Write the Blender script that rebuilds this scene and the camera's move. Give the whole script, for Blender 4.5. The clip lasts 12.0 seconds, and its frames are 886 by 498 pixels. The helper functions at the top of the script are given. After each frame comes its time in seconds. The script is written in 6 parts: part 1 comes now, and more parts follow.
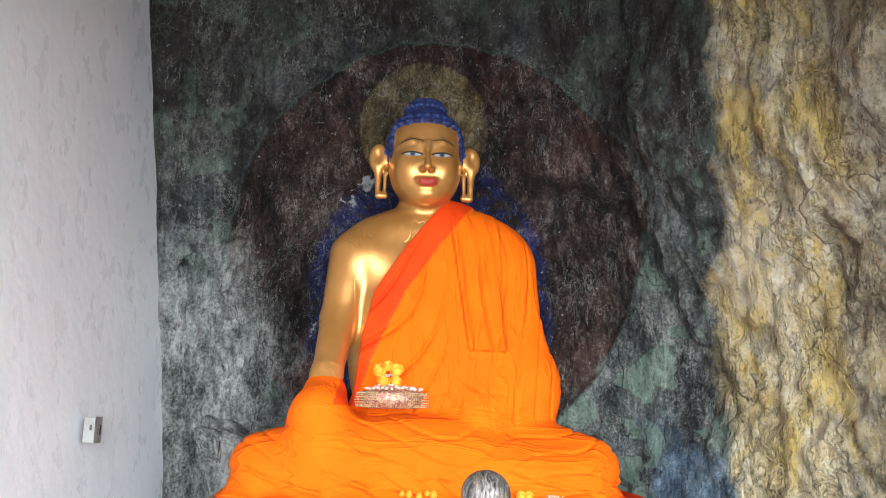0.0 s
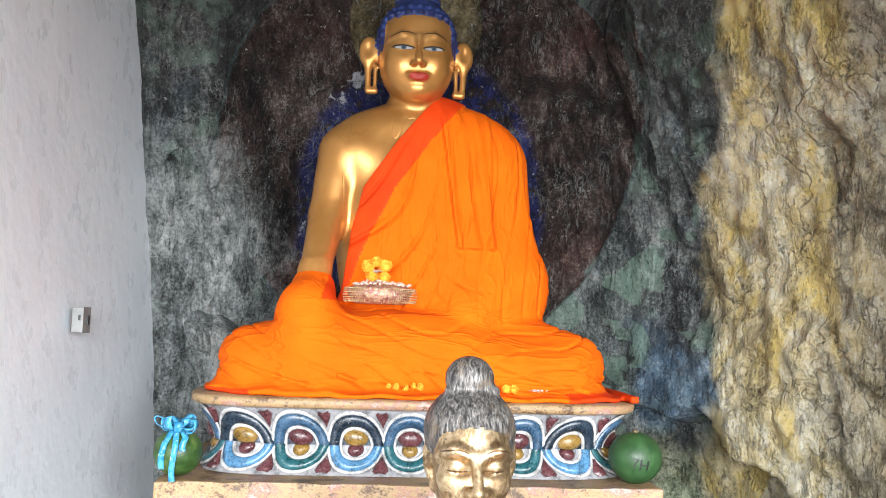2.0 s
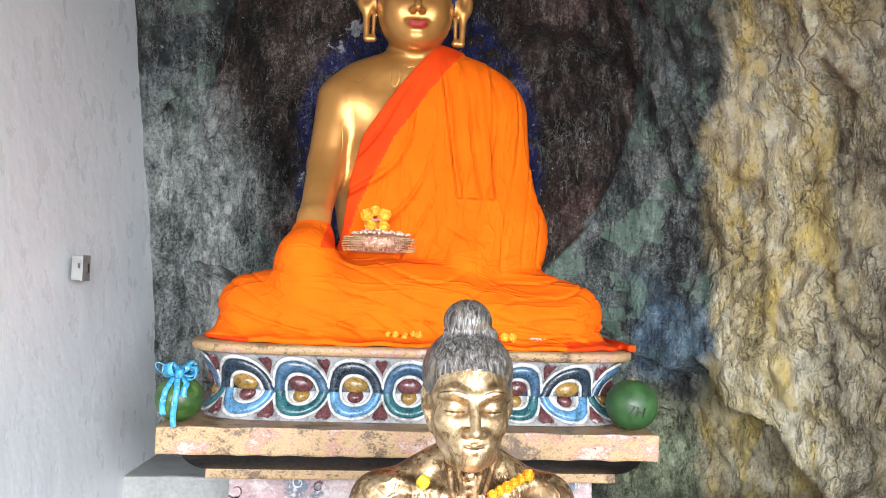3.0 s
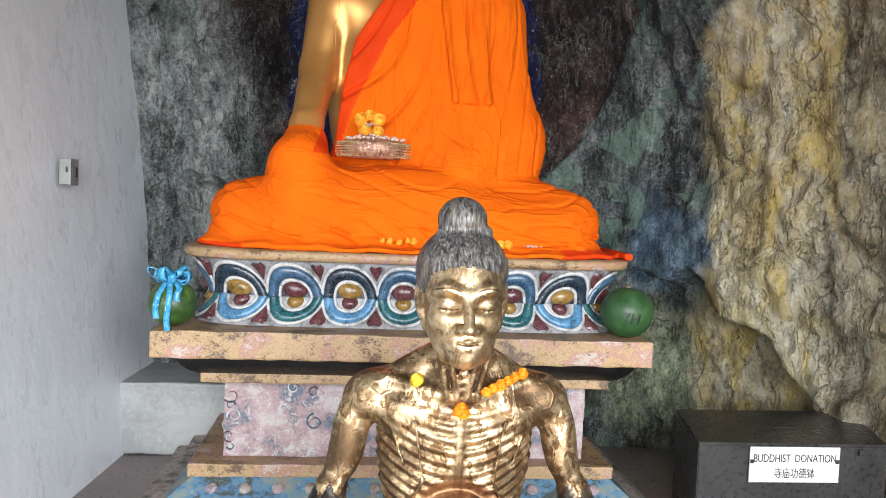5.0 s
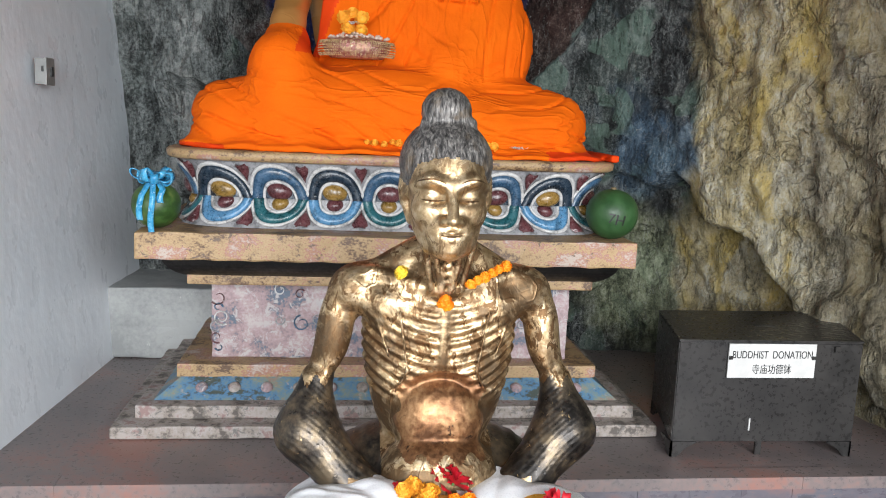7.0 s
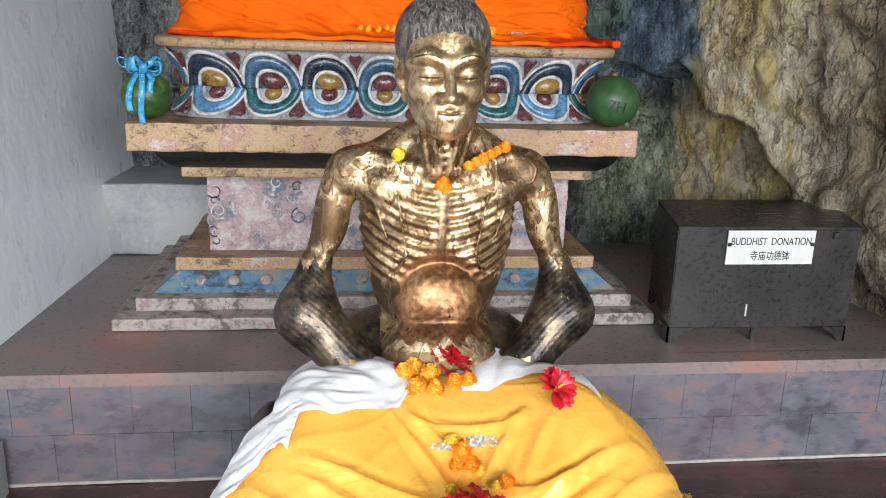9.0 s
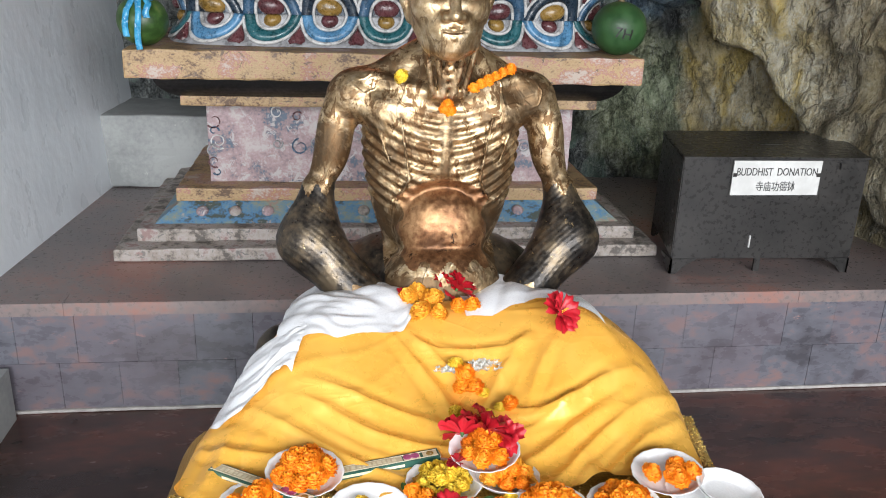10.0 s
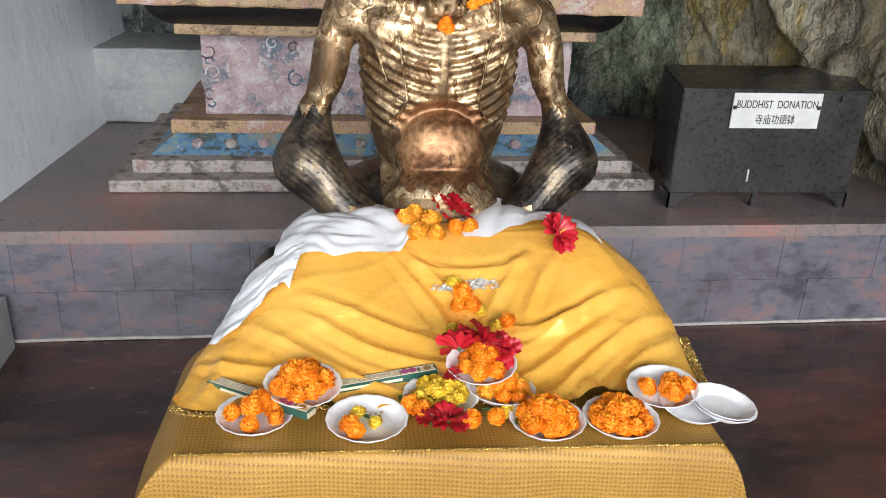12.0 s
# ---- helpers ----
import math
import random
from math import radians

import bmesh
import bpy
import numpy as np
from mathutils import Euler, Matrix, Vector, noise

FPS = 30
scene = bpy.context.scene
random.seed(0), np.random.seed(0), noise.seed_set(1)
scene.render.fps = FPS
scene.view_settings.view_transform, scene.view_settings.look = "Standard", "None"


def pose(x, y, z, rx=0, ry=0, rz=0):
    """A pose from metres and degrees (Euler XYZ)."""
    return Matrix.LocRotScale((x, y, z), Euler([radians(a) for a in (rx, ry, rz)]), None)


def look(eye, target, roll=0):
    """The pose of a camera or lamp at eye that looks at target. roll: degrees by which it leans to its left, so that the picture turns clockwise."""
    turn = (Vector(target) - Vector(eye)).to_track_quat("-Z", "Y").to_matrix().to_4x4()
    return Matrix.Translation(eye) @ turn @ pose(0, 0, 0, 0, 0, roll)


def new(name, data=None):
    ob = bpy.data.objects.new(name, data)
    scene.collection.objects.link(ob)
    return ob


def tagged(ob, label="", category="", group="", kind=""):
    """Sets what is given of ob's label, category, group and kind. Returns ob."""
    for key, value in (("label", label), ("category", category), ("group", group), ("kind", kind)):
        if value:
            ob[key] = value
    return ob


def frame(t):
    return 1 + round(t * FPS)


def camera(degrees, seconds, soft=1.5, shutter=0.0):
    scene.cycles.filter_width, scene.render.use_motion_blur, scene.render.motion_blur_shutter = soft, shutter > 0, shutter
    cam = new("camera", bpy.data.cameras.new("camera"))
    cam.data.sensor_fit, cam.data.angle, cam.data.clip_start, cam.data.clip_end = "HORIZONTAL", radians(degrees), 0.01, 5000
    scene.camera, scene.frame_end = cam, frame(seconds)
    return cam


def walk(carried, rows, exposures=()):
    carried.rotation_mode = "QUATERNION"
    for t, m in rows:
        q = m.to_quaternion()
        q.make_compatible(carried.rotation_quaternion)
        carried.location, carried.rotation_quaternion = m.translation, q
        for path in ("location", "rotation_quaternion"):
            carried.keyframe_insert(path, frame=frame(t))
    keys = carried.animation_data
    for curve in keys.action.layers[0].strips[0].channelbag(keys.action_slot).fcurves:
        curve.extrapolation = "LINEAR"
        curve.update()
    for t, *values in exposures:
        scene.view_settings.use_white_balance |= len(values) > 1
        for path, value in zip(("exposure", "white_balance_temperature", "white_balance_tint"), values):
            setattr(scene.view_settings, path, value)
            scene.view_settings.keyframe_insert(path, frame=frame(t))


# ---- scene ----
cam = camera(56.6, 12.0, soft=1.0)
PATH = [
    (0, (-0.202, -0.061, 1.617), (-0.042, 1.895, 2.004), 1.2),
    (0.5, (-0.196, -0.062, 1.608), (-0.037, 1.901, 1.958), 1.3),
    (1, (-0.199, -0.046, 1.592), (-0.013, 1.927, 1.856), 1.8),
    (1.5, (-0.191, -0.039, 1.581), (-0.014, 1.941, 1.804), 1.9),
    (2, (-0.186, -0.03, 1.569), (0.0, 1.954, 1.744), 2.0),
    (2.5, (-0.187, -0.02, 1.551), (0.009, 1.967, 1.664), 2.2),
    (3, (-0.181, -0.027, 1.54), (0.009, 1.962, 1.612), 2.1),
    (5, (-0.17, 0.014, 1.489), (0.035, 2.0, 1.371), 2.4),
    (5.5, (-0.167, 0.009, 1.476), (0.042, 1.99, 1.303), 2.1),
    (6, (-0.163, 0.011, 1.463), (0.053, 1.987, 1.242), 2.0),
    (6.5, (-0.162, 0.014, 1.45), (0.063, 1.983, 1.179), 2.2),
    (7, (-0.16, 0.013, 1.439), (0.08, 1.973, 1.122), 2.4),
    (9, (-0.158, 0.025, 1.388), (0.09, 1.934, 0.846), 1.9),
    (9.5, (-0.162, 0.029, 1.37), (0.085, 1.92, 0.767), 2.0),
    (10, (-0.163, 0.029, 1.35), (0.083, 1.895, 0.673), 2.0),
    (10.5, (-0.161, 0.024, 1.329), (0.087, 1.873, 0.608), 2.1),
    (11, (-0.164, 0.019, 1.312), (0.073, 1.871, 0.595), 2.0),
    (11.5, (-0.167, 0.017, 1.299), (0.075, 1.858, 0.556), 2.3),
    (12, (-0.166, 0.01, 1.285), (0.088, 1.834, 0.504), 2.4),
]
walk(cam, [(t, look(eye, target, roll)) for t, eye, target, roll in PATH],
     exposures=[(0.0, 0.15), (3.0, 0.02), (5.0, -0.45), (7.0, -0.74), (9.0, -0.81), (12.0, -1.04)])

# ---- light ----
world = bpy.data.worlds.new("world")
scene.world = world
world.use_nodes = True
wn = world.node_tree
sky = wn.nodes.new("ShaderNodeTexSky")
sky.sky_type, sky.sun_disc = "NISHITA", False
sky.sun_elevation, sky.sun_rotation = radians(48), radians(200)
wn.links.new(sky.outputs[0], wn.nodes["Background"].inputs[0])
wn.nodes["Background"].inputs[1].default_value = 0.10
sun_data = bpy.data.lights.new("sun", "SUN")
sun_data.energy, sun_data.angle, sun_data.color = 1.2, radians(12), (1.0, 0.95, 0.88)
sun = new("sun", sun_data)
sun.matrix_world = look((-2, -6, 7), (0, 0, 0))
# daylight of the open front of the shrine
day = bpy.data.lights.new("daylight_opening", "AREA")
day.shape, day.size, day.size_y, day.energy, day.color = "RECTANGLE", 6.4, 2.1, 1450, (0.95, 0.975, 1.0)
day_ob = new("daylight_opening", day)
day_ob.matrix_world = look((0.30, -3.8, 2.20), (0.1, 3.0, 1.2))


# ---- node helpers ----
def material(name, rough=0.6, metal=0.0):
    m = bpy.data.materials.new(name)
    m.use_nodes = True
    b = m.node_tree.nodes["Principled BSDF"]
    b.inputs["Roughness"].default_value, b.inputs["Metallic"].default_value = rough, metal
    return m, m.node_tree, b


def put(nt, socket, value):
    if isinstance(value, bpy.types.NodeSocket):
        nt.links.new(value, socket)
    elif isinstance(value, (tuple, list)) and len(value) == 3 and socket.type == "RGBA":
        socket.default_value = (*value, 1)
    else:
        socket.default_value = value


def place(nt, stretch=(1, 1, 1), turn=(0, 0, 0), kind="Object"):
    c = nt.nodes.new("ShaderNodeTexCoord")
    mp = nt.nodes.new("ShaderNodeMapping")
    mp.inputs["Scale"].default_value = stretch
    mp.inputs["Rotation"].default_value = [radians(a) for a in turn]
    nt.links.new(c.outputs[kind], mp.inputs["Vector"])
    return mp.outputs[0]


def grain(nt, at, scale, detail=6, rough=0.6, twist=0.0):
    n = nt.nodes.new("ShaderNodeTexNoise")
    put(nt, n.inputs["Vector"], at)
    for key, v in (("Scale", scale), ("Detail", detail), ("Roughness", rough), ("Distortion", twist)):
        n.inputs[key].default_value = v
    return n.outputs["Fac"]


def cells(nt, at, scale, feature="F1", out="Distance"):
    n = nt.nodes.new("ShaderNodeTexVoronoi")
    n.feature = feature
    put(nt, n.inputs["Vector"], at)
    n.inputs["Scale"].default_value = scale
    return n.outputs[out]


def ramp(nt, fac, stops):
    n = nt.nodes.new("ShaderNodeValToRGB")
    e = n.color_ramp.elements
    while len(e) < len(stops):
        e.new(0.5)
    for el, (p, c) in zip(e, stops):
        el.position = p
        el.color = (c, c, c, 1) if isinstance(c, (int, float)) else (*c, 1)
    put(nt, n.inputs[0], fac)
    return n.outputs[0]


def mix(nt, fac, a, b, blend="MIX"):
    n = nt.nodes.new("ShaderNodeMix")
    n.data_type, n.blend_type = "RGBA", blend
    put(nt, n.inputs["Factor"], fac)
    put(nt, n.inputs[6], a)
    put(nt, n.inputs[7], b)
    return n.outputs[2]


def calc(nt, op, a, b=0.0, c=0.0):
    n = nt.nodes.new("ShaderNodeMath")
    n.operation = op
    put(nt, n.inputs[0], a), put(nt, n.inputs[1], b)
    put(nt, n.inputs[2], c)
    return n.outputs[0]


def xyz(nt, v):
    n = nt.nodes.new("ShaderNodeSeparateXYZ")
    put(nt, n.inputs[0], v)
    return n.outputs


def bump(nt, b, height, strength=0.4, depth=0.01):
    n = nt.nodes.new("ShaderNodeBump")
    n.inputs["Strength"].default_value, n.inputs["Distance"].default_value = strength, depth
    put(nt, n.inputs["Height"], height)
    nt.links.new(n.outputs[0], b.inputs["Normal"])


def worn(name, stops, scale=8, rough=0.6, metal=0.0, relief=0.3, depth=0.004, stretch=(1, 1, 1), fine=60, specks=None):
    """A surface with two scales of variation: blotches of the stops' colours, and a fine grain that also gives relief."""
    m, nt, b = material(name, rough, metal)
    at = place(nt, stretch)
    big, small = grain(nt, at, scale, 5, 0.62), grain(nt, at, fine, 4, 0.6)
    wide = calc(nt, "MULTIPLY_ADD", calc(nt, "SUBTRACT", big, 0.5), 1.7, 0.5)
    col = ramp(nt, calc(nt, "MULTIPLY_ADD", calc(nt, "SUBTRACT", small, 0.5), 0.7, wide), stops)
    if specks:
        amount, c = specks
        col = mix(nt, ramp(nt, grain(nt, at, scale * 3.1, 8, 0.75, 0.6), [(amount - 0.04, 0), (amount, 1)]), col, c)
    put(nt, b.inputs["Base Color"], col)
    put(nt, b.inputs["Roughness"], ramp(nt, small, [(0.3, max(0.03, rough - 0.12)), (0.7, min(1, rough + 0.12))]))
    bump(nt, b, calc(nt, "ADD", big, calc(nt, "MULTIPLY", small, 0.5)), relief, depth)
    return m


# ---- materials ----
def rock_material():
    m, nt, b = material("cave_rock", 0.72)
    b.inputs["Specular IOR Level"].default_value = 0.3
    at = place(nt)
    p = xyz(nt, at)
    wob = calc(nt, "SUBTRACT", grain(nt, at, 5, 6, 0.65), 0.5)
    wob2 = calc(nt, "SUBTRACT", grain(nt, at, 2.2, 3, 0.6), 0.5)
    streak = place(nt, (1.0, 1.0, 0.45), (0, 18, 0))
    big, mid = grain(nt, streak, 4.2, 10, 0.72, 0.15), grain(nt, streak, 17, 9, 0.75, 0.2)
    fine = grain(nt, at, 75, 6, 0.75)
    blend = calc(nt, "MULTIPLY_ADD", calc(nt, "SUBTRACT", fine, 0.5), 0.95, calc(nt, "MULTIPLY_ADD", calc(nt, "SUBTRACT", mid, 0.5), 1.0, calc(nt, "MULTIPLY_ADD", calc(nt, "SUBTRACT", big, 0.5), 1.25, 0.47)))
    grey = ramp(nt, blend, [(0.27, (0.008, 0.008, 0.009)), (0.40, (0.034, 0.038, 0.040)), (0.52, (0.095, 0.106, 0.107)), (0.62, (0.175, 0.192, 0.187)), (0.80, (0.40, 0.42, 0.40))])
    hue = grain(nt, at, 1.9, 4, 0.6, 0.6)
    grey = mix(nt, ramp(nt, hue, [(0.50, 0), (0.64, 0.4)]), grey, mix(nt, 0.45, grey, (0.09, 0.15, 0.12)))
    grey = mix(nt, ramp(nt, grain(nt, at, 3.1, 4, 0.6, 0.4), [(0.56, 0), (0.68, 0.6)]), grey, mix(nt, 0.5, grey, (0.07, 0.13, 0.20)))
    # flakes of pale green paint
    grey = mix(nt, ramp(nt, grain(nt, at, 5.5, 2, 0.4, 0.3), [(0.555, 0), (0.57, 0.75)]), grey, mix(nt, 0.65, grey, (0.19, 0.30, 0.235)))
    grey = mix(nt, ramp(nt, grain(nt, at, 3.0, 5, 0.6, 0.3), [(0.38, 0.75), (0.46, 0)]), grey, (0.02, 0.022, 0.024))
    # painted leaves, pale green with lighter outlines
    lv = nt.nodes.new("ShaderNodeTexVoronoi")
    put(nt, lv.inputs["Vector"], place(nt, (1.0, 0.2, 0.62), (0, 24, 0)))
    lv.inputs["Scale"].default_value, lv.inputs["Randomness"].default_value = 4.6, 0.85
    shape = calc(nt, "MULTIPLY_ADD", wob, 0.14, lv.outputs["Distance"])
    some = calc(nt, "GREATER_THAN", xyz(nt, lv.outputs["Color"])[0], 0.52)
    grey = mix(nt, calc(nt, "MULTIPLY", some, ramp(nt, shape, [(0.27, 0.6), (0.285, 0)])), grey, mix(nt, 0.62, grey, (0.15, 0.235, 0.19)))
    grey = mix(nt, calc(nt, "MULTIPLY", some, ramp(nt, shape, [(0.265, 0), (0.28, 0.6), (0.295, 0.6), (0.31, 0)])), grey, mix(nt, 0.6, grey, (0.30, 0.36, 0.33)))
    # darker brown towards the roof
    top_dark = ramp(nt, calc(nt, "MULTIPLY_ADD", wob2, 0.5, calc(nt, "MULTIPLY", p[2], 0.3)), [(0.66, 0), (0.86, 0.85)])
    grey = mix(nt, top_dark, grey, mix(nt, 0.75, grey, (0.030, 0.024, 0.021)))
    # painted aureole: brown field, teal rim, blue inner field, olive disc behind the head
    def oval(cx, cz, rx, rz, amount):
        dx = calc(nt, "DIVIDE", calc(nt, "SUBTRACT", p[0], cx), rx)
        dz = calc(nt, "DIVIDE", calc(nt, "SUBTRACT", p[2], cz), rz)
        r = calc(nt, "SQRT", calc(nt, "ADD", calc(nt, "MULTIPLY", dx, dx), calc(nt, "MULTIPLY", dz, dz)))
        return calc(nt, "MULTIPLY_ADD", wob, amount, r)
    brown = ramp(nt, blend, [(0.28, (0.005, 0.004, 0.004)), (0.43, (0.024, 0.015, 0.013)), (0.58, (0.060, 0.040, 0.034)), (0.80, (0.21, 0.17, 0.15))])
    brown = mix(nt, ramp(nt, hue, [(0.52, 0), (0.66, 0.4)]), brown, mix(nt, 0.5, brown, (0.13, 0.035, 0.028)))
    o = oval(0.06, 2.33, 0.93, 0.95, 0.10)
    col = mix(nt, ramp(nt, o, [(0.985, 1), (1.01, 0)]), grey, brown)
    col = mix(nt, ramp(nt, o, [(0.985, 0), (0.995, 0.5), (1.012, 0.5), (1.025, 0)]), col, mix(nt, 0.6, grey, (0.10, 0.19, 0.19)))
    inner = oval(0.05, 2.08, 0.60, 0.72, 0.22)
    blue = ramp(nt, blend, [(0.3, (0.008, 0.009, 0.035)), (0.55, (0.018, 0.022, 0.11)), (0.72, (0.06, 0.065, 0.19))])
    chips = ramp(nt, grain(nt, at, 9, 6, 0.7, 0.5), [(0.56, 1), (0.60, 0)])
    col = mix(nt, calc(nt, "MULTIPLY", ramp(nt, inner, [(0.93, 1), (1.0, 0)]), chips), col, blue)
    chip_side = ramp(nt, inner, [(0.86, 0), (0.93, 1), (1.04, 1), (1.1, 0)])
    white = ramp(nt, grain(nt, at, 7.5, 8, 0.72, 0.4), [(0.555, 0), (0.585, 1)])
    white = calc(nt, "MULTIPLY", white, calc(nt, "LESS_THAN", p[0], 0.0))
    col = mix(nt, calc(nt, "MULTIPLY", chip_side, white), col, (0.42, 0.43, 0.46))
    disc = oval(-0.005, 2.90, 0.30, 0.285, 0.05)
    col = mix(nt, ramp(nt, disc, [(0.975, 0.9), (1.0, 0)]), col, ramp(nt, blend, [(0.3, (0.05, 0.038, 0.018)), (0.5, (0.13, 0.10, 0.045)), (0.7, (0.24, 0.195, 0.105))]))
    # warm bare stone of the outcrop
    edge = calc(nt, "ADD", calc(nt, "MULTIPLY_ADD", wob2, 0.35, p[0]), calc(nt, "MULTIPLY_ADD", wob, 0.22, calc(nt, "MULTIPLY", calc(nt, "SUBTRACT", 3.0, p[1]), 0.35)))
    ochre = ramp(nt, blend, [(0.16, (0.10, 0.085, 0.045)), (0.32, (0.40, 0.33, 0.17)), (0.48, (0.53, 0.44, 0.25)), (0.62, (0.58, 0.53, 0.38)), (0.82, (0.68, 0.65, 0.55))])
    ochre = mix(nt, ramp(nt, grain(nt, at, 4.2, 5, 0.6, 0.7), [(0.52, 0), (0.62, 0.5)]), ochre, ramp(nt, blend, [(0.3, (0.12, 0.115, 0.10)), (0.6, (0.32, 0.31, 0.27)), (0.8, (0.5, 0.49, 0.45))]))
    ochre = mix(nt, ramp(nt, grain(nt, place(nt, (1, 1, 0.5)), 6.3, 3, 0.5, 0.6), [(0.50, 0), (0.60, 0.8)]), ochre, mix(nt, 0.7, ochre, (0.60, 0.43, 0.08)))
    # brown grey stone high on the outcrop, blue wash and pale lime below
    dark = ramp(nt, blend, [(0.20, (0.06, 0.055, 0.045)), (0.5, (0.25, 0.225, 0.175)), (0.75, (0.38, 0.36, 0.29))])
    high = calc(nt, "ADD", calc(nt, "MULTIPLY_ADD", wob2, 0.5, p[0]), calc(nt, "MULTIPLY", calc(nt, "SUBTRACT", 2.9, p[1]), 0.6))
    ochre = mix(nt, ramp(nt, calc(nt, "MULTIPLY", high, 0.5), [(0.74, 0), (0.84, 0.75)]), ochre, dark)
    col = mix(nt, ramp(nt, oval(1.16, 1.30, 0.15, 0.22, 1.1), [(0.7, 0.75), (1.05, 0)]), col, ramp(nt, blend, [(0.25, (0.02, 0.04, 0.07)), (0.5, (0.09, 0.16, 0.24)), (0.8, (0.26, 0.36, 0.44))]))
    col = mix(nt, ramp(nt, oval(-1.0, 1.50, 0.50, 0.95, 1.2), [(0.6, 0.9), (1.15, 0)]), col, ramp(nt, blend, [(0.25, (0.06, 0.066, 0.066)), (0.45, (0.27, 0.30, 0.295)), (0.7, (0.52, 0.54, 0.53))]))
    col = mix(nt, ramp(nt, oval(1.15, 0.75, 0.30, 0.40, 1.2), [(0.6, 0.7), (1.1, 0)]), col, ramp(nt, blend, [(0.25, (0.08, 0.095, 0.055)), (0.5, (0.29, 0.32, 0.19)), (0.75, (0.48, 0.49, 0.36))]))
    col = mix(nt, ramp(nt, calc(nt, "SUBTRACT", edge, 0.25), [(0.86, 0), (0.93, 1)]), col, ochre)
    # crisp short strokes, light and dark, left by flaking and weather
    for turn, scale, lo in ((14, 46, 0.585), (-35, 62, 0.60)):
        st = grain(nt, place(nt, (1, 1, 0.28), (0, turn, 0)), scale, 4, 0.65, 0.3)
        where = ramp(nt, grain(nt, at, 3.4 + scale * 0.02, 5, 0.65, 0.4), [(0.46, 0.1), (0.60, 0.9)])
        col = mix(nt, calc(nt, "MULTIPLY", where, ramp(nt, st, [(lo, 0), (lo + 0.03, 0.4)])), col, mix(nt, 0.5, col, (0.38, 0.40, 0.39)))
        col = mix(nt, calc(nt, "MULTIPLY", calc(nt, "SUBTRACT", 1.0, where), ramp(nt, st, [(0.97 - lo, 0.75), (1.0 - lo, 0)])), col, mix(nt, 0.75, col, (0.008, 0.008, 0.008)))
    # pale scratches
    hair = place(nt, (1, 1, 0.25), (0, -28, 0))
    line = calc(nt, "ABSOLUTE", calc(nt, "SUBTRACT", grain(nt, hair, 12, 6, 0.7, 0.2), 0.5))
    line = calc(nt, "MULTIPLY", ramp(nt, line, [(0.003, 0.6), (0.010, 0)]), ramp(nt, grain(nt, at, 6, 5), [(0.48, 0), (0.60, 1)]))
    col = mix(nt, line, col, (0.36, 0.38, 0.36))
    flecks = ramp(nt, grain(nt, at, 42, 4, 0.6, 0.3), [(0.67, 0), (0.71, 0.7)])
    col = mix(nt, flecks, col, (0.40, 0.42, 0.40))
    hair2 = place(nt, (1, 1, 0.4), (0, 40, 0))
    pits = calc(nt, "ABSOLUTE", calc(nt, "SUBTRACT", grain(nt, hair2, 5, 7, 0.68, 0.15), 0.5))
    col = mix(nt, ramp(nt, pits, [(0.002, 0.45), (0.010, 0)]), col, mix(nt, 0.75, col, (0.01, 0.01, 0.01)))
    # cracks between the split faces of the stone
    warp = nt.nodes.new("ShaderNodeTexNoise")
    put(nt, warp.inputs["Vector"], at)
    warp.inputs["Scale"].default_value, warp.inputs["Detail"].default_value = 3.5, 6
    bent = nt.nodes.new("ShaderNodeVectorMath")
    bent.operation = "MULTIPLY_ADD"
    put(nt, bent.inputs[0], warp.outputs["Color"])
    bent.inputs[1].default_value = (0.55, 0.55, 0.55)
    put(nt, bent.inputs[2], place(nt, (1.0, 1.0, 0.55), (0, 12, 0)))
    split = cells(nt, bent.outputs[0], 3.6, "DISTANCE_TO_EDGE")
    split2 = cells(nt, bent.outputs[0], 11, "DISTANCE_TO_EDGE")
    crack = calc(nt, "MAXIMUM", calc(nt, "MULTIPLY", ramp(nt, split, [(0.004, 0.5), (0.03, 0)]), ramp(nt, grain(nt, at, 2.5, 3), [(0.44, 0), (0.56, 1)])), calc(nt, "MULTIPLY", ramp(nt, split2, [(0.004, 0.35), (0.04, 0)]), ramp(nt, grain(nt, at, 5, 3), [(0.5, 0), (0.6, 1)])))
    col = mix(nt, crack, col, mix(nt, 0.85, col, (0.008, 0.008, 0.008)))
    lip = calc(nt, "MULTIPLY", ramp(nt, split2, [(0.04, 0), (0.06, 0.5), (0.10, 0)]), ramp(nt, grain(nt, at, 4.3, 4), [(0.5, 0), (0.62, 1)]))
    col = mix(nt, lip, col, mix(nt, 0.6, col, (0.45, 0.47, 0.45)))
    put(nt, b.inputs["Base Color"], col)
    put(nt, b.inputs["Roughness"], ramp(nt, mid, [(0.35, 0.5), (0.65, 0.85)]))
    h = calc(nt, "ADD", calc(nt, "MULTIPLY_ADD", fine, 0.25, mid), calc(nt, "MULTIPLY", calc(nt, "MINIMUM", calc(nt, "MULTIPLY", pits, 12), 0.4), 0.9))
    h = calc(nt, "SUBTRACT", h, calc(nt, "MULTIPLY", crack, 0.5))
    bump(nt, b, h, 1.0, 0.04)
    return m


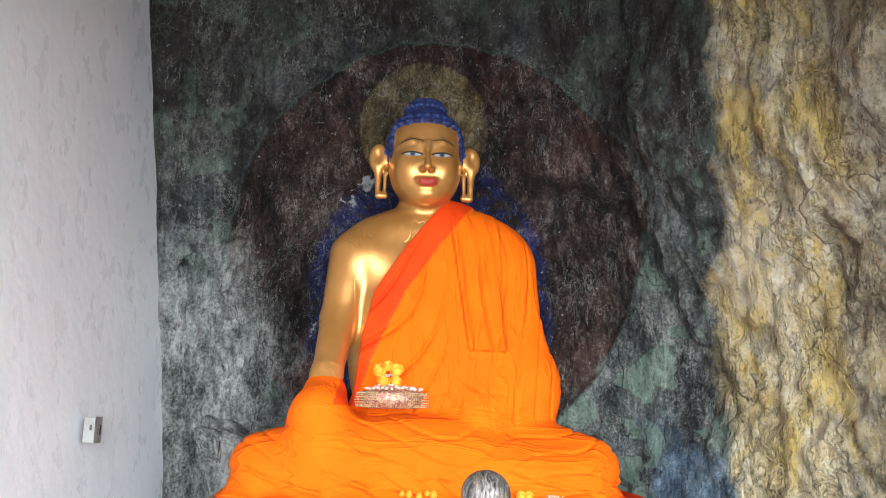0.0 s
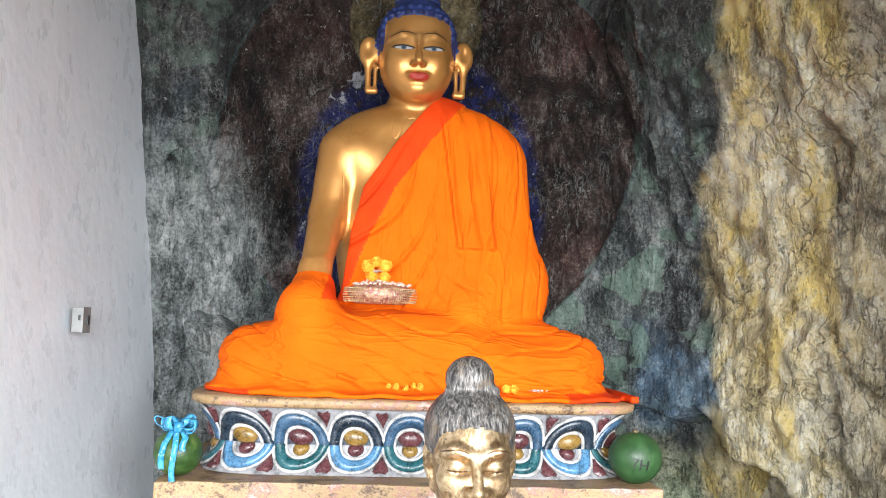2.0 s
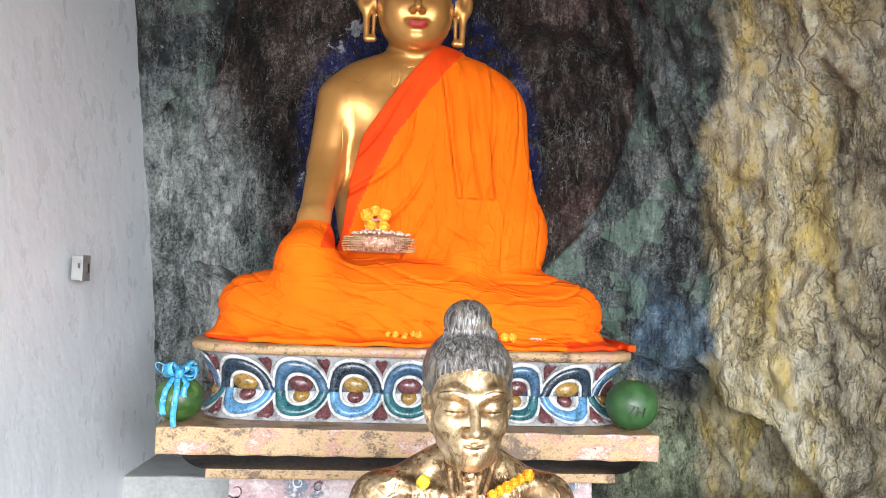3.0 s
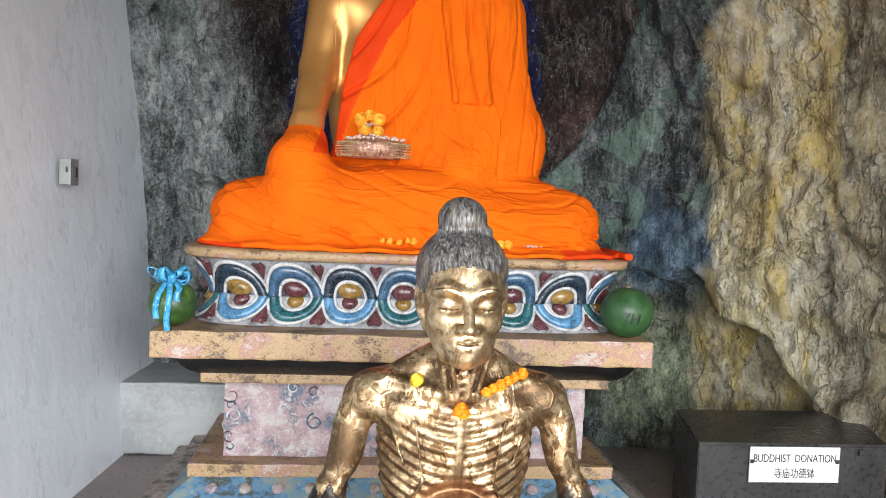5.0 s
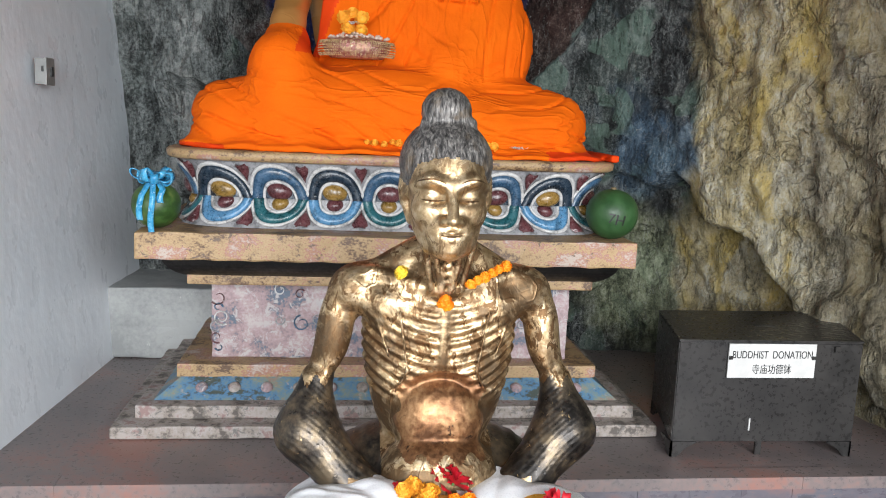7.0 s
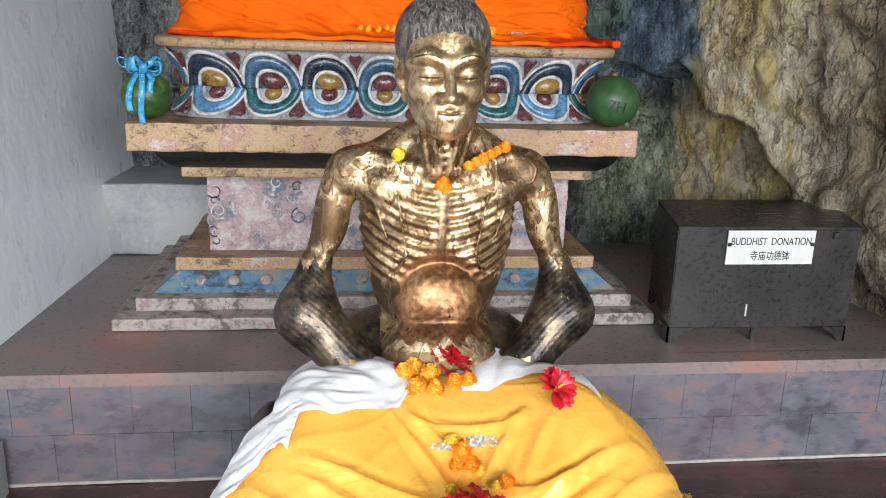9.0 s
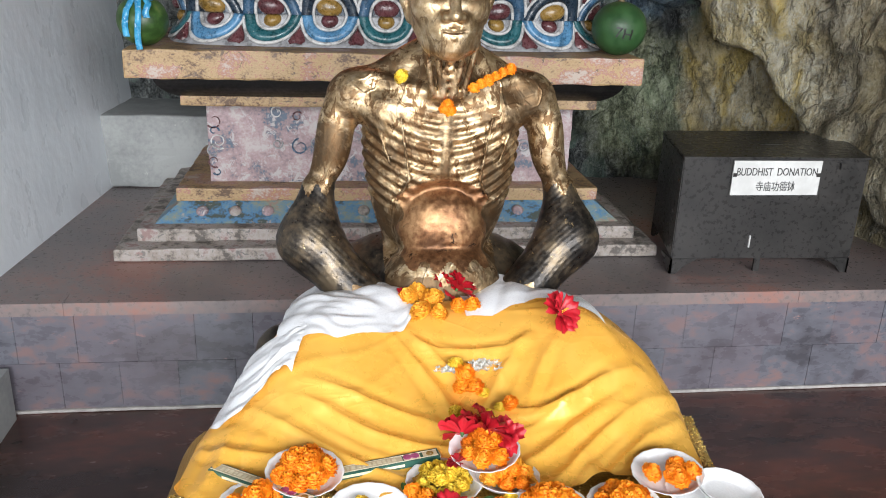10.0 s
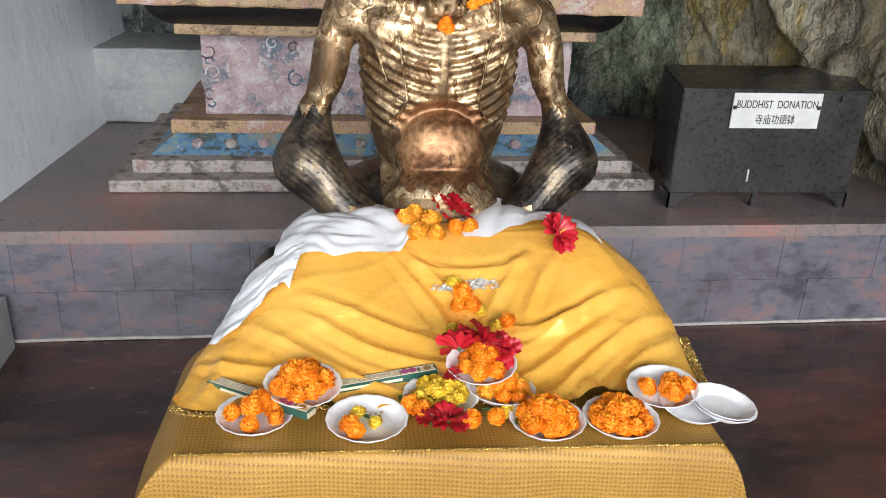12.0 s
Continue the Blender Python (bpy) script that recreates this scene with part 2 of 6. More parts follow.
def wall_material():
    m, nt, b = material("grey_paint", 0.33)
    at = place(nt)
    big, fine = grain(nt, at, 1.6, 5, 0.6), grain(nt, place(nt, (1, 1, 0.7)), 11, 5, 0.55)
    col = ramp(nt, big, [(0.3, (0.70, 0.755, 0.81)), (0.7, (0.78, 0.82, 0.865))])
    dirt = grain(nt, place(nt, (1, 1, 0.5)), 5, 7, 0.7)
    col = mix(nt, ramp(nt, dirt, [(0.55, 0), (0.76, 0.22)]), col, (0.50, 0.54, 0.58))
    col = mix(nt, ramp(nt, grain(nt, at, 22, 3, 0.5, 0.4), [(0.70, 0), (0.72, 0.35)]), col, (0.66, 0.67, 0.68))
    put(nt, b.inputs["Base Color"], col)
    put(nt, b.inputs["Roughness"], ramp(nt, fine, [(0.3, 0.22), (0.7, 0.42)]))
    bump(nt, b, calc(nt, "ADD", calc(nt, "MULTIPLY", fine, 0.8), grain(nt, at, 5, 3)), 0.35, 0.012)
    return m


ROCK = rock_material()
PAINT = wall_material()
CEMENT = worn("grey_cement", [(0.3, (0.24, 0.25, 0.25)), (0.7, (0.36, 0.37, 0.365))], 4, 0.6, specks=(0.66, (0.5, 0.5, 0.48)))
MARBLE = worn("violet_grey_marble", [(0.3, (0.058, 0.058, 0.068)), (0.45, (0.10, 0.101, 0.120)), (0.57, (0.122, 0.126, 0.15)), (0.72, (0.21, 0.135, 0.13))], 3.2, 0.3, fine=18, relief=0.08, stretch=(1, 1, 1.8), specks=(0.68, (0.38, 0.22, 0.2)))
LEDGE = worn("worn_ledge_stone", [(0.3, (0.15, 0.13, 0.13)), (0.5, (0.21, 0.165, 0.158)), (0.75, (0.29, 0.15, 0.125))], 2.2, 0.34, relief=0.1)
FLOOR = worn("dark_red_marble", [(0.25, (0.034, 0.024, 0.023)), (0.48, (0.070, 0.038, 0.033)), (0.68, (0.12, 0.048, 0.037)), (0.85, (0.10, 0.075, 0.07))], 1.5, 0.24, fine=9, relief=0.06, stretch=(0.7, 1.6, 1))
marble_nodes = MARBLE.node_tree
marble_base = marble_nodes.nodes["Principled BSDF"].inputs["Base Color"]
marble_info = marble_nodes.nodes.new("ShaderNodeObjectInfo")
put(marble_nodes, marble_base, mix(marble_nodes, ramp(marble_nodes, marble_info.outputs["Random"], [(0.0, 0.0), (1.0, 0.5)]), marble_base.links[0].from_socket, (0.145, 0.115, 0.135)))
GROUT = worn("joint_mortar", [(0.3, (0.3, 0.28, 0.27)), (0.7, (0.42, 0.4, 0.38))], 20, 0.8)
PINK = worn("flaking_pink_paint", [(0.27, (0.10, 0.13, 0.18)), (0.38, (0.27, 0.20, 0.21)), (0.55, (0.37, 0.265, 0.275)), (0.75, (0.46, 0.41, 0.405))], 9, 0.6, relief=0.5, fine=110, specks=(0.585, (0.44, 0.41, 0.41)))
WHITEWASH = worn("chipped_whitewash", [(0.30, (0.10, 0.085, 0.075)), (0.43, (0.29, 0.25, 0.22)), (0.6, (0.36, 0.325, 0.305)), (0.74, (0.26, 0.17, 0.16))], 11, 0.62, relief=0.5, specks=(0.605, (0.16, 0.15, 0.14)))
BLUEBAND = worn("chipped_blue_paint", [(0.3, (0.08, 0.10, 0.09)), (0.42, (0.10, 0.24, 0.42)), (0.55, (0.17, 0.27, 0.32)), (0.68, (0.27, 0.30, 0.24)), (0.8, (0.36, 0.22, 0.2))], 9, 0.6, relief=0.4, specks=(0.63, (0.40, 0.36, 0.33)))
GILT = worn("worn_gilt_paint", [(0.28, (0.10, 0.055, 0.03)), (0.40, (0.31, 0.20, 0.10)), (0.54, (0.39, 0.27, 0.135)), (0.63, (0.31, 0.14, 0.10)), (0.78, (0.40, 0.33, 0.28))], 8, 0.5, relief=0.7, stretch=(0.9, 1, 1.2), fine=130, specks=(0.62, (0.12, 0.08, 0.055)))
BLACKPAINT = worn("black_paint", [(0.3, (0.006, 0.006, 0.006)), (0.7, (0.014, 0.012, 0.011))], 12, 0.5, specks=(0.72, (0.3, 0.28, 0.26)))
STEEL = worn("dark_painted_steel", [(0.3, (0.020, 0.0195, 0.0195)), (0.7, (0.036, 0.034, 0.033))], 6, 0.32, 0.2, 0.05, specks=(0.79, (0.12, 0.11, 0.105)))
def robe_cotton():
    """Orange cotton with fine creases that run with the folds."""
    m, nt, b = material("orange_cotton", 0.85)
    at = place(nt)
    p = xyz(nt, at)
    weave, big = grain(nt, at, 250, 3), grain(nt, at, 5, 4)
    put(nt, b.inputs["Base Color"], ramp(nt, calc(nt, "MULTIPLY_ADD", calc(nt, "SUBTRACT", weave, 0.5), 0.4, big), [(0.3, (0.70, 0.105, 0.002)), (0.7, (0.78, 0.135, 0.003))]))
    def crease(turn, stretch):
        n = grain(nt, place(nt, stretch, (0, turn, 0)), 9, 3, 0.5, 0.25)
        return ramp(nt, calc(nt, "ABSOLUTE", calc(nt, "SUBTRACT", n, 0.5)), [(0.0, 1.0), (0.035, 0.35), (0.10, 0.0)])
    up = ramp(nt, calc(nt, "SUBTRACT", p[2], 1.2), [(0.36, 0), (0.52, 1)])
    lines = mix(nt, up, crease(8, (0.25, 1, 1.2)), crease(22, (1.2, 1, 0.22)))
    bump(nt, b, calc(nt, "MULTIPLY_ADD", weave, 0.04, lines), 0.5, 0.010)
    return m


ORANGE = robe_cotton()
REDORANGE = worn("red_orange_cotton", [(0.3, (0.60, 0.040, 0.004)), (0.7, (0.68, 0.055, 0.005))], 5, 0.75, relief=0.15, fine=250)
for cloth in (ORANGE, REDORANGE):
    cloth.node_tree.nodes["Principled BSDF"].inputs["Specular IOR Level"].default_value = 0.12
SATIN = worn("yellow_satin", [(0.3, (0.80, 0.405, 0.06)), (0.7, (0.85, 0.465, 0.085))], 4, 0.30, 0.18, relief=0.01, fine=24)
satin_nodes = SATIN.node_tree
satin_crease = grain(satin_nodes, place(satin_nodes, (0.45, 1, 1.6), (0, 0, 0)), 8, 3, 0.5, 0.5)
satin_crease = ramp(satin_nodes, calc(satin_nodes, "ABSOLUTE", calc(satin_nodes, "SUBTRACT", satin_crease, 0.5)), [(0.0, 1.0), (0.03, 0.4), (0.12, 0.0)])
bump(satin_nodes, satin_nodes.nodes["Principled BSDF"], satin_crease, 0.08, 0.010)


# ---- mesh helpers ----
def part(name, bm, mat, parent=None, label="", smooth=False):
    me = bpy.data.meshes.new(name)
    bm.to_mesh(me)
    bm.free()
    for one in (mat if isinstance(mat, (list, tuple)) else [mat]):
        me.materials.append(one)
    if smooth:
        me.shade_smooth()
    ob = new(name, me)
    ob.parent = parent
    if label:
        ob["label"] = label
    return ob


def thing(name, label, category, group="", kind="", at=None):
    ob = tagged(new(name), label, category, group, kind)
    if at is not None:
        ob.matrix_basis = at
    return ob


def hull(corners_lo, corners_hi, bm=None):
    """A closed prism between two rings of points."""
    bm = bm or bmesh.new()
    a = [bm.verts.new(p) for p in corners_lo]
    c = [bm.verts.new(p) for p in corners_hi]
    n = len(a)
    bm.faces.new(a[::-1]), bm.faces.new(c)
    for i in range(n):
        bm.faces.new((a[i], a[(i + 1) % n], c[(i + 1) % n], c[i]))
    return bm


def box(x0, x1, y0, y1, z0, z1, bev=0.0, bm=None, wear=0.0, cuts=0):
    fresh = bmesh.new()
    lo = [(x0, y0, z0), (x1, y0, z0), (x1, y1, z0), (x0, y1, z0)]
    hull(lo, [(x, y, z1) for x, y, z in lo], fresh)
    if cuts:
        long = [e for e in fresh.edges if e.calc_length() > 0.25]
        bmesh.ops.subdivide_edges(fresh, edges=long, cuts=cuts, use_grid_fill=True)
    if bev:
        sharp = [e for e in fresh.edges if len(e.link_faces) == 2 and e.calc_face_angle() > 0.5]
        bmesh.ops.bevel(fresh, geom=sharp, offset=bev, segments=2, affect="EDGES", profile=0.6)
    if wear:
        for v in fresh.verts:
            v.co += wear * noise.noise_vector(v.co * 14) + 0.5 * wear * noise.noise_vector(v.co * 47)
    if bm is None:
        return fresh
    me = bpy.data.meshes.new("tmp")
    fresh.to_mesh(me)
    bm.from_mesh(me)
    bpy.data.meshes.remove(me)
    fresh.free()
    return bm


def grid_mesh(name, f, nu, nv, mat, parent=None, closed=False, smooth=True, label=""):
    """A sheet of nu by nv quads; f(u, v) gives the place, u and v from 0 to 1."""
    verts = [f(i / nu, j / nv) for j in range(nv + 1) for i in range(nu + 1)]
    faces = [(j * (nu + 1) + i, j * (nu + 1) + i + 1, (j + 1) * (nu + 1) + i + 1, (j + 1) * (nu + 1) + i) for j in range(nv) for i in range(nu)]
    me = bpy.data.meshes.new(name)
    me.from_pydata(verts, [], faces)
    me.materials.append(mat)
    if smooth:
        me.shade_smooth()
    ob = new(name, me)
    ob.parent = parent
    if label:
        ob["label"] = label
    return ob


def step(a, b, x):
    t = np.clip((x - a) / (b - a), 0, 1)
    return t * t * (3 - 2 * t)


def nets(name, field, lo, hi, h, mats, pick=None, parent=None, pieces=()):
    """The skin of a solid, given as a field that is negative inside, as one smooth mesh."""
    n = [int(math.ceil((b - a) / h)) + 1 for a, b in zip(lo, hi)]
    ax = [np.float32(a) + np.float32(h) * np.arange(k, dtype=np.float32) for a, k in zip(lo, n)]
    X, Y, Z = np.meshgrid(*ax, indexing="ij", sparse=True)
    V = np.broadcast_to(field(X, Y, Z), n).astype(np.float32)
    S = V < 0
    c = [k - 1 for k in n]
    acc, num = np.zeros((*c, 3), np.float32), np.zeros(c, np.float32)
    def sl(o, axis=None, full=False):
        return tuple(slice(o[i], o[i] + (n[i] - 1)) for i in range(3))
    for axis in range(3):
        oth = [i for i in range(3) if i != axis]
        for a in (0, 1):
            for b in (0, 1):
                o0 = [0, 0, 0]
                o0[oth[0]], o0[oth[1]] = a, b
                o1 = list(o0)
                o1[axis] = 1
                v0, v1 = V[sl(o0)], V[sl(o1)]
                cross = (v0 < 0) != (v1 < 0)
                t = np.where(cross, v0 / np.where(cross, v0 - v1, 1), 0)
                for k in range(3):
                    acc[..., k] += cross * (t if k == axis else o0[k])
                num += cross
    used = num > 0
    ids = -np.ones(c, np.int64)
    ids[used] = np.arange(used.sum())
    cell = np.argwhere(used)
    verts = np.array(lo) + h * (cell + acc[used] / num[used][:, None])
    quads = []
    for axis in range(3):
        oth = [i for i in range(3) if i != axis]
        inner = [slice(None)] * 3
        for i in oth:
            inner[i] = slice(1, -1)
        s0, s1 = list(inner), list(inner)
        s0[axis], s1[axis] = slice(0, -1), slice(1, None)
        A, B = S[tuple(s0)], S[tuple(s1)]
        w = np.argwhere(A != B)
        flip = A[A != B]
        base = w.copy()
        for i in oth:
            base[:, i] += 1
        def corner(a, b):
            q = base.copy()
            q[:, oth[0]] -= a
            q[:, oth[1]] -= b
            return ids[q[:, 0], q[:, 1], q[:, 2]]
        q = np.stack([corner(1, 1), corner(0, 1), corner(0, 0), corner(1, 0)], 1)
        if axis == 1:
            flip = ~flip
        q[~flip] = q[~flip][:, ::-1]
        quads.append(q)
    quads = np.concatenate(quads)
    if pieces:
        # one mesh a piece, under one thing
        top = new(name)
        centre = verts[quads].mean(1)
        kinds = pick(centre[:, 0], centre[:, 1], centre[:, 2])
        for k, (piece, label) in enumerate(pieces):
            own = quads[kinds == k]
            keep, back = np.unique(own, return_inverse=True)
            me = bpy.data.meshes.new(piece)
            me.from_pydata(verts[keep].tolist(), [], back.reshape(-1, 4).tolist())
            me.materials.append(mats[k])
            me.shade_smooth()
            ob = tagged(new(piece, me), label)
            ob.parent = top
        return top
    me = bpy.data.meshes.new(name)
    me.from_pydata(verts.tolist(), [], quads.tolist())
    for m in mats:
        me.materials.append(m)
    if pick is not None:
        centre = verts[quads].mean(1)
        me.polygons.foreach_set("material_index", pick(centre[:, 0], centre[:, 1], centre[:, 2]).astype(np.int32))
    me.shade_smooth()
    ob = new(name, me)
    ob.parent = parent
    return ob


def ball(X, Y, Z, c, r):
    """Distance to an ellipsoid, near enough."""
    k = np.sqrt(((X - c[0]) / r[0]) ** 2 + ((Y - c[1]) / r[1]) ** 2 + ((Z - c[2]) / r[2]) ** 2)
    return (k - 1) * min(r)


def limb(X, Y, Z, a, b, ra, rb):
    """Distance to a round limb from a to b."""
    d = [b[i] - a[i] for i in range(3)]
    L = sum(v * v for v in d)
    t = np.clip(((X - a[0]) * d[0] + (Y - a[1]) * d[1] + (Z - a[2]) * d[2]) / L, 0, 1)
    return np.sqrt((X - a[0] - t * d[0]) ** 2 + (Y - a[1] - t * d[1]) ** 2 + (Z - a[2] - t * d[2]) ** 2) - (ra + (rb - ra) * t)


def fuse(a, b, k):
    """Both solids, with a soft seam k wide."""
    h = np.clip(0.5 + 0.5 * (b - a) / k, 0, 1)
    return b + (a - b) * h - k * h * (1 - h)


def carve(a, b, k):
    return -fuse(-a, b, k)


# ---- setting ----
def light_blocker():
    """Unseen block added behind the viewer to keep daylight off the upper rock."""
    return tagged(part("front_light_blocker", box(-3.6, 3.8, -1.25, -1.0, 2.36, 3.72), CEMENT), "unseen cement block added to shade the upper rock", "wall", kind="structure")


light_blocker()

def left_wall():
    def inner(y, z):
        return -1.166 + 0.0775 * (y - 2.49) - 0.05 * (z - 0.4)
    y0, y1, z0, z1 = 0.0, 4.3, 0.0, 3.75
    lo = [(inner(y0, z0) - 0.2, y0, z0), (inner(y0, z0), y0, z0), (inner(y1, z0), y1, z0), (inner(y1, z0) - 0.2, y1, z0)]
    hi = [(inner(y0, z1) - 0.2, y0, z1), (inner(y0, z1), y0, z1), (inner(y1, z1), y1, z1), (inner(y1, z1) - 0.2, y1, z1)]
    return tagged(part("wall_left", hull(lo, hi), PAINT), "grey glossy painted plaster wall beside the rock", "wall", kind="structure")


PLAN = [(-1.5, 3.80), (-0.5, 3.83), (0.6, 3.76), (0.9, 3.68), (1.02, 3.56), (1.18, 3.38), (1.30, 3.05), (1.45, 2.85), (1.56, 2.60), (1.68, 2.2), (1.80, 1.6), (2.1, 1.0), (2.8, 0.6)]


def rock_wall():
    pl = np.array(PLAN)
    seg = np.r_[0, np.cumsum(np.hypot(*np.diff(pl, axis=0).T))]
    def at(s):
        return np.array([np.interp(s, seg, pl[:, 0]), np.interp(s, seg, pl[:, 1])])
    L = seg[-1]
    near = seg[9]
    def f(u, v):
        s = u / 0.82 * near if u < 0.82 else near + (u - 0.82) / 0.18 * (L - near)
        z = 0.3 + v * 3.5
        c = (at(s - 0.12) + at(s) + at(s + 0.12)) / 3
        d = at(s + 0.15) - at(s - 0.15)
        nrm = np.array([d[1], -d[0]]) / (np.hypot(*d) + 1e-9)
        side = float(step(2.35, 2.9, s))
        back = 1 - side
        lean = 0.42 * float(step(2.0, 3.6, z)) * back + side * 0.34 * float(step(1.8, 2.9, z))
        corner = float(step(-0.55, -0.9, c[0]))
        lean += corner * (0.42 * min(1.0, max(0.0, (z - 1.3) / 2.2)) - 0.42 * float(step(2.0, 3.6, z)))
        # undercut below the pale flake
        e = 1.22 - 1.6 * max(0.0, c[0] - 1.19) + 0.10 * noise.noise((s * 6, z * 5, 3))
        cut = 0.20 * float(step(2.5, 2.75, s)) * float(step(e + 0.015, e - 0.03, z)) * float(step(4.4, 3.7, s))
        # the aureole is cut back a finger's width into the rock
        ring = math.hypot((c[0] - 0.06) / 0.93, (z - 2.33) / 0.95) + 0.02 * noise.noise((c[0] * 5, 1, z * 5))
        lean -= 0.022 * float(step(1.005, 0.985, ring)) * back
        q = Vector((c[0], c[1], z))
        line = 2.70 - 0.28 * (c[0] - 0.5) + 0.03 * noise.noise((c[0] * 7, 0, 1))
        span = float(step(0.42, 0.6, c[0])) * float(step(1.08, 0.95, c[0])) * back
        lean += span * (0.07 * float(step(line, line + 0.03, z)) * float(step(line + 0.45, line + 0.08, z)) - 0.05 * math.exp(-((z - line + 0.02) / 0.02) ** 2))
        wedge = 1.05 + 0.10 * noise.noise((z * 3, 2, 5))
        lean -= 0.06 * math.exp(-((c[0] - wedge - 0.06 * math.sin(z * 4)) / 0.035) ** 2) * float(step(2.2, 2.5, z))
        big = noise.fractal(q * 1.7, 0.9, 2.1, 4)
        ridge = noise.ridged_multi_fractal(Vector((q.x * 2.6 + q.z * 0.9, q.y * 2.6, q.z * 1.7)), 0.9, 2.1, 5, 0.9, 1.8)
        slab = noise.cell(Vector((q.x * 4 + 0.6 * big, q.y * 4, q.z * 3 + 0.5 * big)))
        amp = 0.6 + 0.9 * side
        off = lean - cut + amp * (0.035 * big + 0.022 * (ridge - 1.0) + 0.010 * slab + 0.014 * noise.fractal(q * 14, 0.7, 2.1, 4))
        return (c[0] + nrm[0] * off, c[1] + nrm[1] * off, z)
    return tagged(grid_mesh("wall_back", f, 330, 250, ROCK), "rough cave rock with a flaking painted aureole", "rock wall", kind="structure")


left_wall()
rock_wall()
tagged(part("ceiling", box(-3.6, 3.8, -4.6, 4.3, 3.72, 3.9), CEMENT), "plain grey ceiling", "ceiling", kind="structure")
tagged(part("floor", box(-3.6, 3.8, -4.6, 2.28, -0.1, 0.045), FLOOR), "dark red marble floor", "floor", kind="structure")
tagged(part("ground", box(-40, 40, -60, -4.6, -0.15, 0.0), GROUT), "pale bare ground outside", "ground", kind="structure")
tagged(part("ledge", box(-1.4, 2.2, 2.262, 4.2, 0.0, 0.362), MARBLE), "violet grey marble riser of the raised ledge", "ledge", kind="structure")
tagged(part("ledge_top", box(-1.4, 2.2, 2.23, 4.2, 0.366, 0.40, 0.006), LEDGE), "worn stone slabs on top of the ledge", "ledge", kind="structure")
tagged(part("plinth_grey", box(-1.3, -0.45, 3.42, 4.1, 0.402, 0.70, 0.012, wear=0.004, cuts=8), CEMENT), "grey cement block in the corner", "block", kind="structure")
tagged(part("curb_grey", box(-1.4, -1.095, 1.3, 2.22, 0.0, 0.21, 0.012), CEMENT), "low grey cement curb by the wall", "curb", kind="structure")


def joints(name, xs, y0, y1, z0, z1, mat, label, category):
    """A run of stone pieces with narrow joints between them."""
    ob = thing(name, label, category, kind="structure")
    for a, b in zip(xs, xs[1:]):
        part("slab", box(a + 0.0006, b - 0.0006, y0, y1, z0, z1, 0.003), mat, ob)
    return ob


joints("ledge_edge", (-1.3, -0.93, 0.16, 1.245, 2.0), 2.228, 2.30, 0.364, 0.4025, LEDGE, "worn stone nosing slabs along the ledge", "ledge")
riser = thing("riser", "violet grey marble tiles on the ledge's riser", "riser", kind="structure")
tile_rng = random.Random(12)
for z0, z1, shift in ((0.046, 0.204, 0.0), (0.204, 0.364, 0.055)):
    for k in range(20):
        x0 = -1.3 + 0.165 * k + shift
        part("tile", box(x0 + 0.0005, x0 + 0.1645, 2.254 + tile_rng.uniform(-0.0008, 0.0008), 2.30, z0 + 0.0005, z1 - 0.0005, 0.0007), MARBLE, riser)
tagged(part("trim", box(-1.3, 2.0, 2.246, 2.256, 0.046, 0.056, 0.003, wear=0.002, cuts=30), GROUT), "pale mortar line at the foot of the riser", "mortar line", kind="structure")

